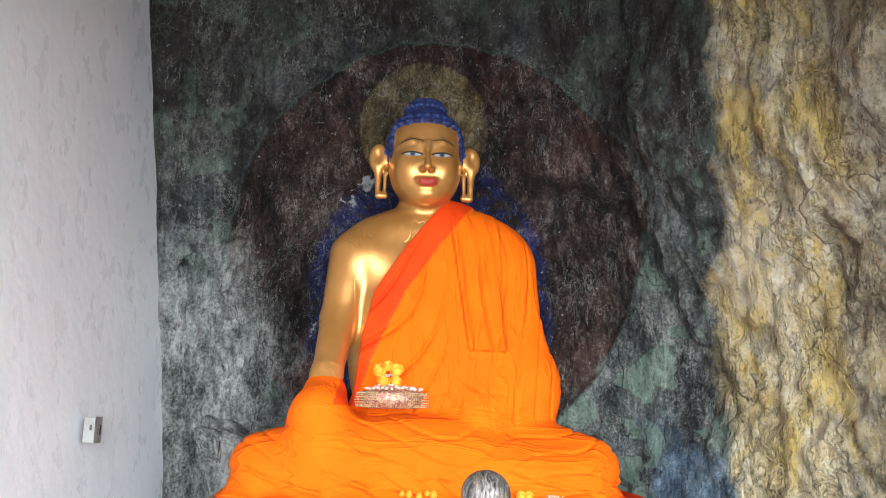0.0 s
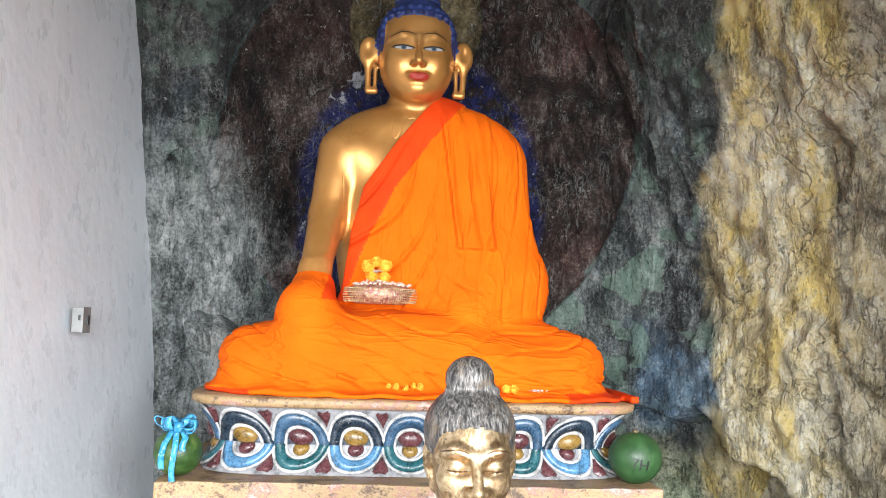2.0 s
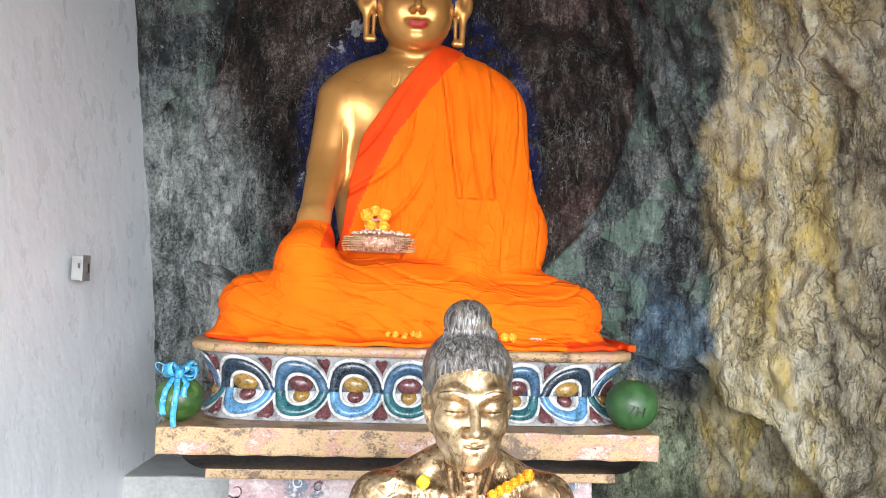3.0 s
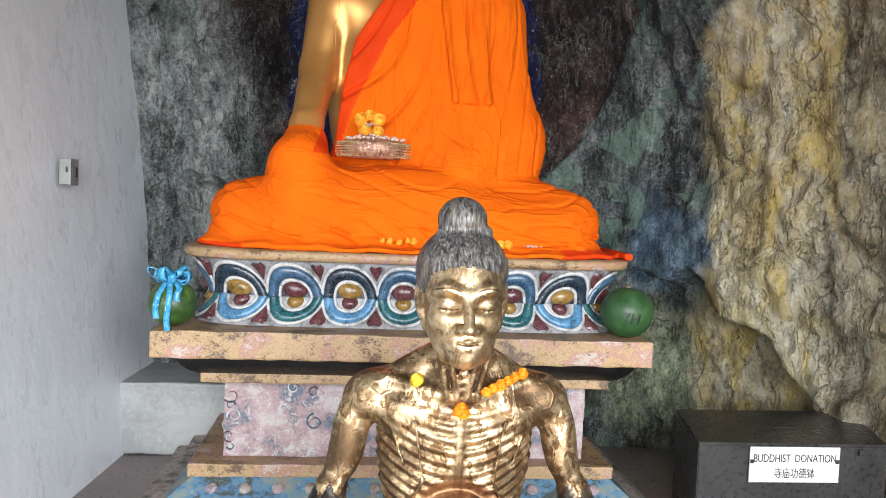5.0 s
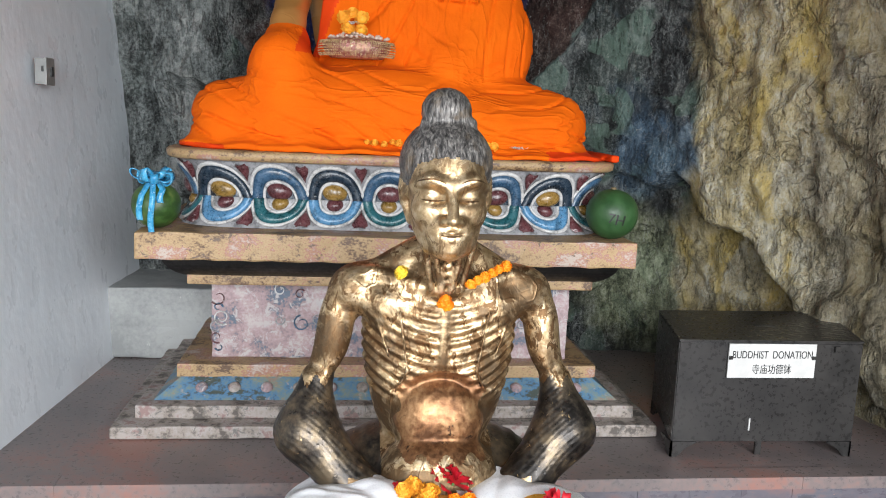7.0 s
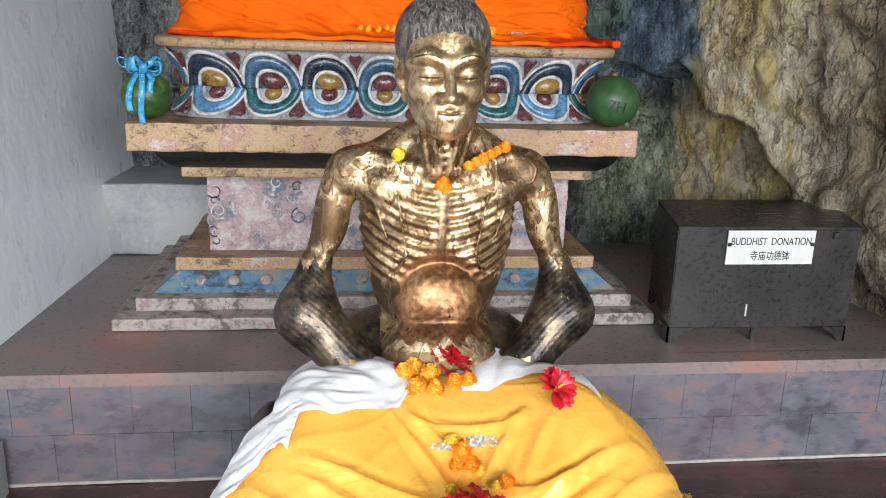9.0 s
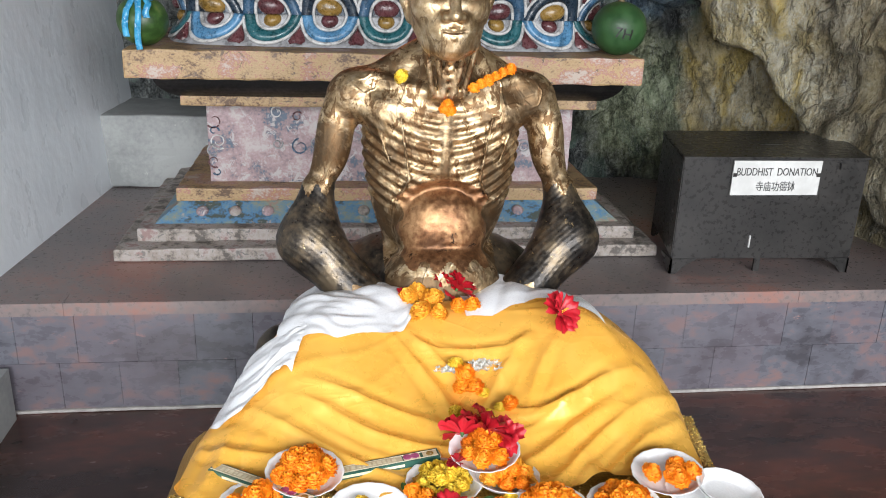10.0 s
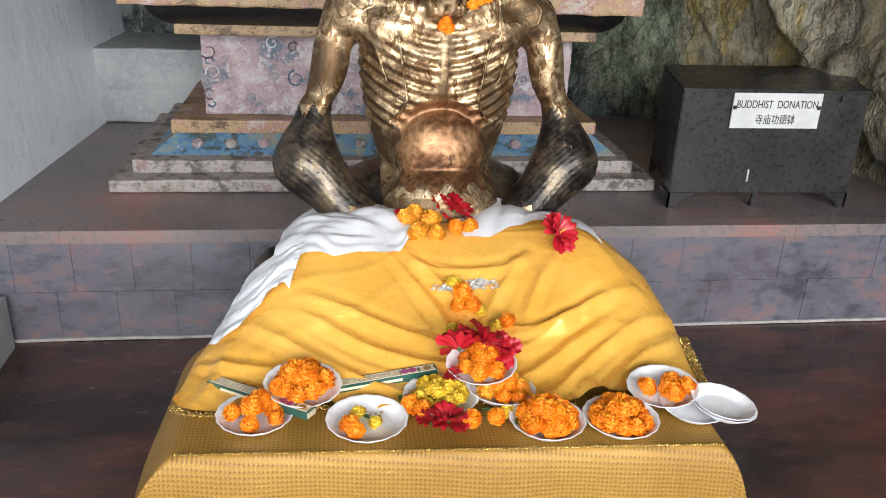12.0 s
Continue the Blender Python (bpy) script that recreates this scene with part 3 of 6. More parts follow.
# ---- pedestal ----
def pedestal():
    ob = thing("altar_pedestal", "stepped masonry pedestal with chipped pink, blue and gilt paint", "pedestal")
    back = 3.62
    part("step", box(-0.872, 0.902, 2.55, back, 0.402, 0.4435, 0.006, wear=0.004, cuts=24), WHITEWASH, ob, "chipped whitewashed step")
    part("step", box(-0.812, 0.842, 2.62, back, 0.4435, 0.487, 0.006, wear=0.004, cuts=24), WHITEWASH, ob, "chipped whitewashed step")
    r = lambda x0, x1, y, z: [(x0, y, z), (x1, y, z), (x1, back, z), (x0, back, z)]
    part("sloped_band", hull(r(-0.765, 0.80, 2.675, 0.487), r(-0.695, 0.735, 2.775, 0.537)), BLUEBAND, ob, "sloping band of chipped blue paint")
    # worn painted rosettes on the sloping band
    for i in range(13):
        x = -0.62 + i * 0.107
        bm = bmesh.new()
        bmesh.ops.create_uvsphere(bm, u_segments=14, v_segments=8, radius=1)
        for v in bm.verts:
            v.co = Vector((x + 0.021 * v.co.x, 2.726 + 0.020 * v.co.z + 0.006 * v.co.y, 0.514 + 0.011 * v.co.z - 0.011 * v.co.y))
        part("rosette", bm, WHITEWASH if i % 2 else PINK, ob, smooth=True)
    part("gilt_step", box(-0.708, 0.745, 2.764, back, 0.537, 0.582, 0.005, wear=0.003, cuts=24), GILT, ob, "worn gilt step")
    part("die", box(-0.607, 0.655, 2.85, back, 0.582, 0.87, 0.004, wear=0.003, cuts=30), PINK, ob, "flaking pink painted panel")
    # remains of painted scrolls along the panel's top and corner
    rnd = random.Random(4)
    for i in range(34):
        x = -0.585 + 1.2 * (i // 2) / 17 + rnd.uniform(-0.012, 0.012)
        z = rnd.uniform(0.77, 0.825) if i % 2 else rnd.uniform(0.70, 0.80)
        if i < 6:
            x, z = -0.585 + rnd.uniform(-0.006, 0.02), 0.62 + 0.035 * i
        bm = bmesh.new()
        rad, turns, begin = rnd.uniform(0.012, 0.032), rnd.uniform(0.6, 1.4) * rnd.choice((-1, 1)), rnd.uniform(0, 6.28)
        for k in range(15):
            a = begin + turns * math.tau * k / 14
            q = rad * (1 - 0.6 * k / 14)
            w = 0.0026 * (1.1 - 0.7 * k / 14)
            p0, p1 = (x + (q - w) * math.cos(a), 2.844, z + (q - w) * math.sin(a)), (x + (q + w) * math.cos(a), 2.844, z + (q + w) * math.sin(a))
            pair = [bm.verts.new(p0), bm.verts.new(p1), bm.verts.new((p1[0], 2.852, p1[2])), bm.verts.new((p0[0], 2.852, p0[2]))]
            if k:
                for j in range(4):
                    bm.faces.new((last[j], last[(j + 1) % 4], pair[(j + 1) % 4], pair[j]))
            last = pair
        part("painted_scroll", bm, (STEELBLUE, MAROON, PALEGREY, PALEWHITE)[i % 4], ob)
    part("gilt_band", box(-0.664, 0.697, 2.72, back, 0.866, 0.900, 0.005, wear=0.003, cuts=24), GILT, ob, "worn gilt band")
    bm = bmesh.new()
    prev = None
    for k in range(7):
        a = k / 6
        o = 0.058 * math.sin(a * math.pi / 2) ** 0.8
        z = 0.900 + 0.067 * a
        ring = [bm.verts.new(p) for p in ((-0.672 - o, 2.71 - o, z), (0.705 + o, 2.71 - o, z), (0.705 + o, back, z), (-0.672 - o, back, z))]
        if prev:
            for j in range(4):
                bm.faces.new((prev[j], prev[(j + 1) % 4], ring[(j + 1) % 4], ring[j]))
        else:
            bm.faces.new(ring[::-1])
        prev = ring
    bm.faces.new(prev)
    part("black_moulding", bm, BLACKPAINT, ob, "black painted hollow moulding", True)
    part("slab", box(-0.80, 0.803, 2.60, back, 0.967, 1.053, 0.007, wear=0.004, cuts=30), GILT, ob, "thick slab with worn gilt edge")
    return ob


# ---- lotus throne ----
def paint(name, col, rough=0.4):
    dark = tuple(c * 0.55 for c in col)
    return worn(name, [(0.3, dark), (0.45, col), (0.7, tuple(min(1, c * 1.25 + 0.01) for c in col))], 30, rough, relief=0.25, fine=140, specks=(0.66, (0.42, 0.42, 0.42)))


PALEWHITE = paint("chipped_white_paint", (0.42, 0.415, 0.41))
PALEGREY = paint("grey_white_paint", (0.24, 0.24, 0.25))
NAVY = paint("navy_paint", (0.012, 0.024, 0.040), 0.3)
STEELBLUE = paint("steel_blue_paint", (0.03, 0.075, 0.135), 0.3)
SKYBLUE = paint("sky_blue_paint", (0.07, 0.19, 0.33), 0.3)
TEAL = paint("teal_paint", (0.014, 0.085, 0.10), 0.3)
MAROON = paint("maroon_paint", (0.085, 0.026, 0.03), 0.3)
OCHRE = paint("ochre_paint", (0.22, 0.13, 0.03), 0.3)


def lotus_throne():
    ob = thing("lotus_throne", "double lotus throne with painted blue and maroon petals", "throne")
    cx, cy = 0.016, 3.26
    levels = {0: (0.685, 0.500), 1: (0.752, 0.545), -1: (0.742, 0.538)}
    ex = 2 / 6.5
    th = np.linspace(-math.pi, math.pi, 4001)
    def ring(a, b):
        c, s = np.sin(th), -np.cos(th)
        return np.stack([cx + a * np.sign(c) * np.abs(c) ** ex, cy + b * np.sign(s) * np.abs(s) ** ex], 1)
    R = {}
    for key, (a, b) in levels.items():
        R[key] = ring(a, b)
    arc = {}
    for key in R:
        d = np.hypot(*np.diff(R[key], axis=0).T)
        L = np.r_[0, np.cumsum(d)]
        arc[key] = (L - L[2000]) / L[-1]
    zs = {0: 1.153, 1: 1.272, -1: 1.056}
    def surf(row, q, t, h=0.0):
        """Row 1 upper or -1 lower; q share of the way round; t 0 at the waist, 1 at the rim; h metres proud."""
        flare = t * t * 0.55 + t * 0.45
        p0 = np.array([np.interp(q, arc[0], R[0][:, i]) for i in (0, 1)])
        p1 = np.array([np.interp(q, arc[row], R[row][:, i]) for i in (0, 1)])
        pa = np.array([np.interp(q + 0.002, arc[0], R[0][:, i]) for i in (0, 1)])
        pb = np.array([np.interp(q - 0.002, arc[0], R[0][:, i]) for i in (0, 1)])
        d = pa - pb
        n = np.array([d[1], -d[0]]) / np.hypot(*d)
        p = p0 + (p1 - p0) * flare + n * (h * 0.85 + (0.020 * (1 - t) if row > 0 else 0.0))
        return (p[0], p[1], zs[0] + (zs[row] - zs[0]) * t - row * h * 0.5 * t)
    for row in (1, -1):
        grid_mesh("core", lambda u, v: surf(row, (u - 0.5) * 0.998, v if row > 0 else 1 - v, -0.003), 160, 8, PALEGREY, ob)
    bm = bmesh.new()
    prof = [(-0.03, 1.272), (0.018, 1.272), (0.028, 1.278), (0.03, 1.298), (0.022, 1.305), (-0.2, 1.305)]
    rows = []
    a, b = levels[1]
    for o, z in prof:
        pts = ring(a + o, b + o)[::25][:-1]
        rows.append([bm.verts.new((x, y, z)) for x, y in pts])
    for r0, r1 in zip(rows, rows[1:]):
        for i in range(len(r0)):
            j = (i + 1) % len(r0)
            bm.faces.new((r0[i], r0[j], r1[j], r1[i]))
    bm.faces.new(rows[-1])
    part("rim", bm, GILT, ob, "worn gilt rim", True)

    def arch(row, q, w, k0, k1, hgt):
        """One raised band of a petal, between the outlines of shares k0 (outer) and k1 (inner); its feet spread at the waist."""
        bm, n = bmesh.new(), 26
        rails = []
        for k, h in ((k0, 0.0), (k0 * 0.93 + k1 * 0.07, hgt * 0.8), (k0 * 0.5 + k1 * 0.5, hgt), (k0 * 0.07 + k1 * 0.93, hgt * 0.8), (k1, 0.0)):
            line = []
            for i in range(n + 1):
                al = math.pi * i / n
                c = -math.cos(al)
                tt = max(0.0, math.sin(al)) ** 0.62 * (k - 0.03)
                spread = 0.88 + 0.22 * (1 - tt) ** 2
                line.append(bm.verts.new(surf(row, q + w * k * c * spread, max(0.0, tt), 0.004 + h)))
            rails.append(line)
        for r0, r1 in zip(rails, rails[1:]):
            for i in range(n):
                bm.faces.new((r0[i], r0[i + 1], r1[i + 1], r1[i]) if row > 0 else (r0[i], r1[i], r1[i + 1], r0[i + 1]))
        return bm

    def dart(row, q, w, t0, t1, hgt):
        """A pointed leaf between two petals, its broad end at the rim."""
        bm, n, rows = bmesh.new(), 12, []
        for j in range(n + 1):
            a = j / n
            t, half = t0 + (t1 - t0) * a, w * (0.04 + 0.96 * math.sin(min(1.0, a * 1.12) * math.pi / 2) ** 1.3) * (1.0 if a < 0.88 else 0.72)
            rows.append([bm.verts.new(surf(row, q + half * c, t, 0.005 + hgt * (1 - c * c))) for c in (-1, -0.6, 0, 0.6, 1)])
        for r0, r1 in zip(rows, rows[1:]):
            for i in range(4):
                bm.faces.new((r0[i], r0[i + 1], r1[i + 1], r1[i]))
        bmesh.ops.recalc_face_normals(bm, faces=bm.faces)
        return bm

    def boss(row, q, w, t0, t1, hgt):
        bm = bmesh.new()
        n, rows = 14, []
        for j in range(6):
            r = math.cos(j / 5 * math.pi / 2)
            h = hgt * math.sin(j / 5 * math.pi / 2)
            rows.append([bm.verts.new(surf(row, q + w * r * math.cos(math.tau * i / n), max(0, (t0 + t1) / 2 + (t1 - t0) / 2 * r * math.sin(math.tau * i / n)), 0.004 + h)) for i in range(n)])
        for r0, r1 in zip(rows, rows[1:]):
            for i in range(n):
                bm.faces.new((r0[i], r0[(i + 1) % n], r1[(i + 1) % n], r1[i]))
        bmesh.ops.recalc_face_normals(bm, faces=bm.faces)
        return bm

    gap = 0.0405
    for i in range(-7, 8):
        q = i * gap - 0.0065
        odd = i % 2 == 1
        for row in (1, -1):
            w = gap * 0.52
            petal = part("petal", arch(row, q, w, 1.0, 0.90, 0.007), PALEWHITE, ob, "", True)
            bandmat = ((NAVY if odd else STEELBLUE) if row > 0 else (SKYBLUE if odd else TEAL))
            bossmat = (OCHRE if odd else MAROON) if row > 0 else (MAROON if odd else OCHRE)
            part("band", arch(row, q, w, 0.90, 0.56, 0.013), bandmat, petal, "", True)
            part("inner_rim", arch(row, q, w, 0.56, 0.46, 0.009), PALEWHITE, petal, "", True)
            part("hollow", arch(row, q, w, 0.46, 0.05, 0.002), NAVY if row > 0 else PALEGREY, petal, "", True)
            part("boss", boss(row, q, w * (0.44 if row > 0 else 0.30), -0.06, 0.46 if row > 0 else 0.42, 0.024), bossmat, petal, "", True)
            part("dart", dart(row, q + gap / 2, w * (0.21 if row > 0 else 0.27), 0.50 if row > 0 else 0.40, 0.96, 0.014), MAROON, ob, "", True)
    return ob


pedestal()
lotus_throne()
tagged(nets("boulder", lambda X, Y, Z: np.maximum(np.maximum(np.abs(X + 0.67) - 0.19, np.abs(Y - 3.60) - 0.16), np.abs(Z - 1.29) - 0.24) + 0.03 * np.sin(X * 17 + Z * 9) + 0.025 * np.sin(Z * 23 + Y * 13 + 2) + 0.012 * np.sin(X * 61 + Z * 47),
            (-1.0, 3.3, 0.95), (-0.3, 4.0, 1.68), 0.016, [ROCK]), "dark broken boulder behind the throne", "boulder")


# ---- donation box ----
def lettering(text, size, mat, at, parent, bend=None, name="lettering"):
    cu = bpy.data.curves.new(name, "FONT")
    cu.body, cu.size, cu.align_x, cu.align_y, cu.extrude = text, size, "CENTER", "CENTER", 0.0006
    tmp = bpy.data.objects.new(name, cu)
    me = bpy.data.meshes.new_from_object(tmp)
    bpy.data.objects.remove(tmp)
    bpy.data.curves.remove(cu)
    me.transform(at)
    if bend:
        for v in me.vertices:
            v.co = bend(v.co)
    me.materials.clear()
    me.materials.append(mat)
    ob = new(name, me)
    ob.parent = parent
    return ob


INK = worn("black_ink", [(0.3, (0.012, 0.012, 0.012)), (0.7, (0.02, 0.02, 0.02))], 20, 0.5)
SIGNWHITE = worn("white_sign_enamel", [(0.3, (0.50, 0.50, 0.49)), (0.7, (0.58, 0.58, 0.57))], 8, 0.45, specks=(0.72, (0.4, 0.38, 0.35)))


def donation_box():
    ob = thing("donation_box", "dark painted steel donation box on short feet", "donation box")
    fl, fr, br, bl = (0.884, 2.388), (1.492, 2.380), (1.612, 2.79), (0.968, 2.78)
    ring = lambda z, o=0.0: [(fl[0] - o, fl[1] - o, z), (fr[0] + o, fr[1] - o, z), (br[0] + o, br[1] + o, z), (bl[0] - o, bl[1] + o, z)]
    bm = hull(ring(0.452), ring(0.781))
    bmesh.ops.bevel(bm, geom=bm.edges[:], offset=0.004, segments=2, affect="EDGES")
    part("body", bm, STEEL, ob)
    bm = hull(ring(0.7812, 0.003), ring(0.7875, 0.003))
    bmesh.ops.bevel(bm, geom=bm.edges[:], offset=0.0025, segments=2, affect="EDGES")
    part("lid", bm, STEEL, ob)
    # bracket feet that curve up into the lower edge
    for (x, y), sx, sy in ((fl, 1, 1), (fr, -1, 1), (br, -1, -1), (bl, 1, -1)):
        bm = bmesh.new()
        for kx, ky in ((1, 0), (0, 1)):
            top, low = [], []
            for k in range(9):
                a = k / 8
                reach, z = 0.085 * a, 0.402 + 0.046 * (max(0, (a - 0.35) / 0.65)) ** 0.5
                px, py = x + sx * kx * reach, y + sy * ky * reach
                tx, ty = (0, 0.006 * sy) if kx else (0.006 * sx, 0)
                row = [bm.verts.new(p) for p in ((px, py, z), (px, py, 0.4515), (px + tx, py + ty, 0.4515), (px + tx, py + ty, z))]
                if k:
                    for j in range(4):
                        bm.faces.new((low[j], low[(j + 1) % 4], row[(j + 1) % 4], row[j]))
                else:
                    bm.faces.new(row)
                low = row
            bm.faces.new(low[::-1])
        bmesh.ops.recalc_face_normals(bm, faces=bm.faces)
        part("foot", bm, STEEL, ob)
    part("foot", box(1.175, 1.195, 2.40, 2.41, 0.402, 0.452), STEEL, ob)
    part("slot", box(1.22, 1.295, 2.565, 2.577, 0.7876, 0.789, 0.0005), BLACKPAINT, ob, "black coin slot")
    part("hasp", box(1.395, 1.412, 2.372, 2.382, 0.752, 0.772, 0.002), STEEL, ob)
    part("scratch", box(1.134, 1.138, 2.3795, 2.384, 0.492, 0.532), SIGNWHITE, ob, "pale scratch in the paint")
    sign = part("sign", box(1.043, 1.333, 2.376, 2.3815, 0.668, 0.778, 0.001), SIGNWHITE, ob, "white enamel sign with black writing")
    up = Matrix.Translation((1.188, 2.3752, 0.742)) @ pose(0, 0, 0, 90, 0, 0)
    lettering("BUDDHIST  DONATION", 0.0335, INK, up @ Matrix.Diagonal((0.74, 1.04, 1, 1)), sign)
    lettering("寺庙功德钵", 0.031, INK, Matrix.Translation((1.188, 2.3752, 0.694)) @ pose(0, 0, 0, 90, 0, 0) @ Matrix.Diagonal((0.85, 1.1, 1, 1)), sign)
    for x in (1.050, 1.326):
        part("screw", box(x - 0.006, x + 0.006, 2.3745, 2.3765, 0.727, 0.739, 0.002), STEEL, sign)
    return ob


donation_box()


def light_switch():
    ob = thing("light_switch", "small pale surface mounted light switch on the wall", "light switch")
    part("back_box", box(-1.16, -1.128, 2.855, 2.925, 1.490, 1.572, 0.005), STEELPALE, ob)
    part("plate", box(-1.128, -1.123, 2.852, 2.928, 1.487, 1.575, 0.003), STEELPALE, ob)
    part("toggle", box(-1.123, -1.116, 2.882, 2.898, 1.515, 1.547, 0.003), INK, ob, "dark toggle")
    part("cable_hole", box(-1.140, -1.133, 2.8525, 2.8555, 1.53, 1.548, 0.001), INK, ob, "dark slot")


STEELPALE = worn("grey_plastic", [(0.3, (0.20, 0.205, 0.20)), (0.7, (0.27, 0.275, 0.27))], 12, 0.5)
light_switch()

# ---- coconuts ----
COCONUT = worn("green_coconut_skin", [(0.3, (0.022, 0.055, 0.012)), (0.55, (0.04, 0.095, 0.02)), (0.75, (0.09, 0.13, 0.035))], 16, 0.42, relief=0.1, specks=(0.68, (0.11, 0.10, 0.035)))
DARKGREEN = worn("dark_green_skin", [(0.3, (0.016, 0.055, 0.016)), (0.7, (0.03, 0.085, 0.026))], 14, 0.5, relief=0.08)
RIBBON = worn("blue_satin_ribbon", [(0.3, (0.025, 0.22, 0.42)), (0.7, (0.07, 0.37, 0.60))], 40, 0.3, relief=0.1, specks=(0.62, (0.55, 0.7, 0.8)))
STALK = worn("brown_stalk", [(0.3, (0.08, 0.06, 0.03)), (0.7, (0.16, 0.12, 0.06))], 40, 0.7)


def coconut(c, r, tall, mat, label):
    ob = thing("coconut", label, "coconut")
    bm = bmesh.new()
    bmesh.ops.create_uvsphere(bm, u_segments=48, v_segments=32, radius=1)
    for v in bm.verts:
        a = math.atan2(v.co.y, v.co.x)
        k = 1 + 0.012 * math.cos(3 * a) + 0.01 * noise.noise(v.co * 1.7)
        v.co = Vector((c[0] + r * k * v.co.x, c[1] + r * k * v.co.y, c[2] + tall * v.co.z * (1 - 0.06 * max(0, v.co.z))))
    part("husk", bm, mat, ob, "", True)
    bm = bmesh.new()
    bmesh.ops.create_cone(bm, segments=12, radius1=r * 0.14, radius2=r * 0.09, depth=0.012, cap_ends=True)
    bmesh.ops.translate(bm, verts=bm.verts, vec=(c[0], c[1], c[2] + tall * 0.945))
    part("stalk", bm, STALK, ob)
    return ob


def ribbon_strip(f, n, width_axis, name, parent, w0, w1):
    """A strip of ribbon along f(t), with real thickness."""
    bm, last = bmesh.new(), None
    ax = Vector(width_axis)
    for i in range(n + 1):
        t = i / n
        p = Vector(f(t))
        d = (Vector(f(min(1, t + 0.01))) - Vector(f(max(0, t - 0.01)))).normalized()
        nn = ax.cross(d).normalized() * 0.0012
        w = ax * (w0 + (w1 - w0) * t)
        row = [bm.verts.new(q) for q in (p - w - nn, p + w - nn, p + w + nn, p - w + nn)]
        if last:
            for j in range(4):
                bm.faces.new((last[j], last[(j + 1) % 4], row[(j + 1) % 4], row[j]))
        else:
            bm.faces.new(row)
        last = row
    bm.faces.new(last[::-1])
    bmesh.ops.recalc_face_normals(bm, faces=bm.faces)
    return part(name, bm, RIBBON, parent, "", True)


coconut((-0.75, 2.685, 1.1305), 0.0755, 0.076, COCONUT, "green coconut on the slab tied with ribbon")
nutc = Vector((0.735, 2.685, 1.1415))
nut = coconut(nutc, 0.0875, 0.087, DARKGREEN, "dark green round coconut with an inked mark")
lettering("7H", 0.06, INK, Matrix.Translation((0.722, 2.58, 1.125)) @ pose(0, 0, 0, 90, 8, 0), nut, lambda v: nutc + (Vector(v) - nutc).normalized() * 0.0900, "ink_mark")


def bow():
    ob = thing("ribbon_bow", "shiny blue satin ribbon bow tied on the coconut", "ribbon")
    c = Vector((-0.75, 2.668, 1.2075))
    for i in range(11):
        a = math.tau * i / 11 + 0.3
        R, H = 0.048 + 0.012 * (i % 3), 0.013 + 0.006 * ((i * 2) % 3)
        d = Vector((math.cos(a), 0.75 * math.sin(a), 0))
        side = Vector((-math.sin(a), math.cos(a), 0.25)).normalized()
        ribbon_strip(lambda t: c + d * (R * math.sin(math.pi * t) ** 0.8 * (1.15 - 0.3 * t)) + Vector((0, 0, H * math.sin(math.tau * t) * 0.8 + (0.002 + 0.016 * (i % 2)) * math.sin(math.pi * t) + 0.004)), 16, side, "loop", ob, 0.012, 0.012)
    for x, y, drop, w in ((-0.031, 0.0, 0.115, 0.0085), (0.004, -0.01, 0.152, 0.0085), (0.03, 0.0, 0.06, 0.009)):
        def tail(t, x=x, y=y, drop=drop):
            z = c.z - 0.005 - drop * t
            dz = z - 1.1305
            bulge = math.sqrt(max(0.0, 1 - (dz / 0.082) ** 2)) if dz > 0 else 1.0
            r = math.sqrt(max(0.0, (0.08 * max(bulge, 0.25)) ** 2 - x * x)) if abs(x) < 0.08 else 0
            return (c.x + x * (0.4 + 0.6 * min(1, 3 * t)) + 0.004 * math.sin(6 * t), 2.685 - r - 0.004 - 0.004 * math.sin(5 * t), z)
        ribbon_strip(tail, 22, (1, 0.1, 0), "tail", ob, w, w * 1.05)


bow()


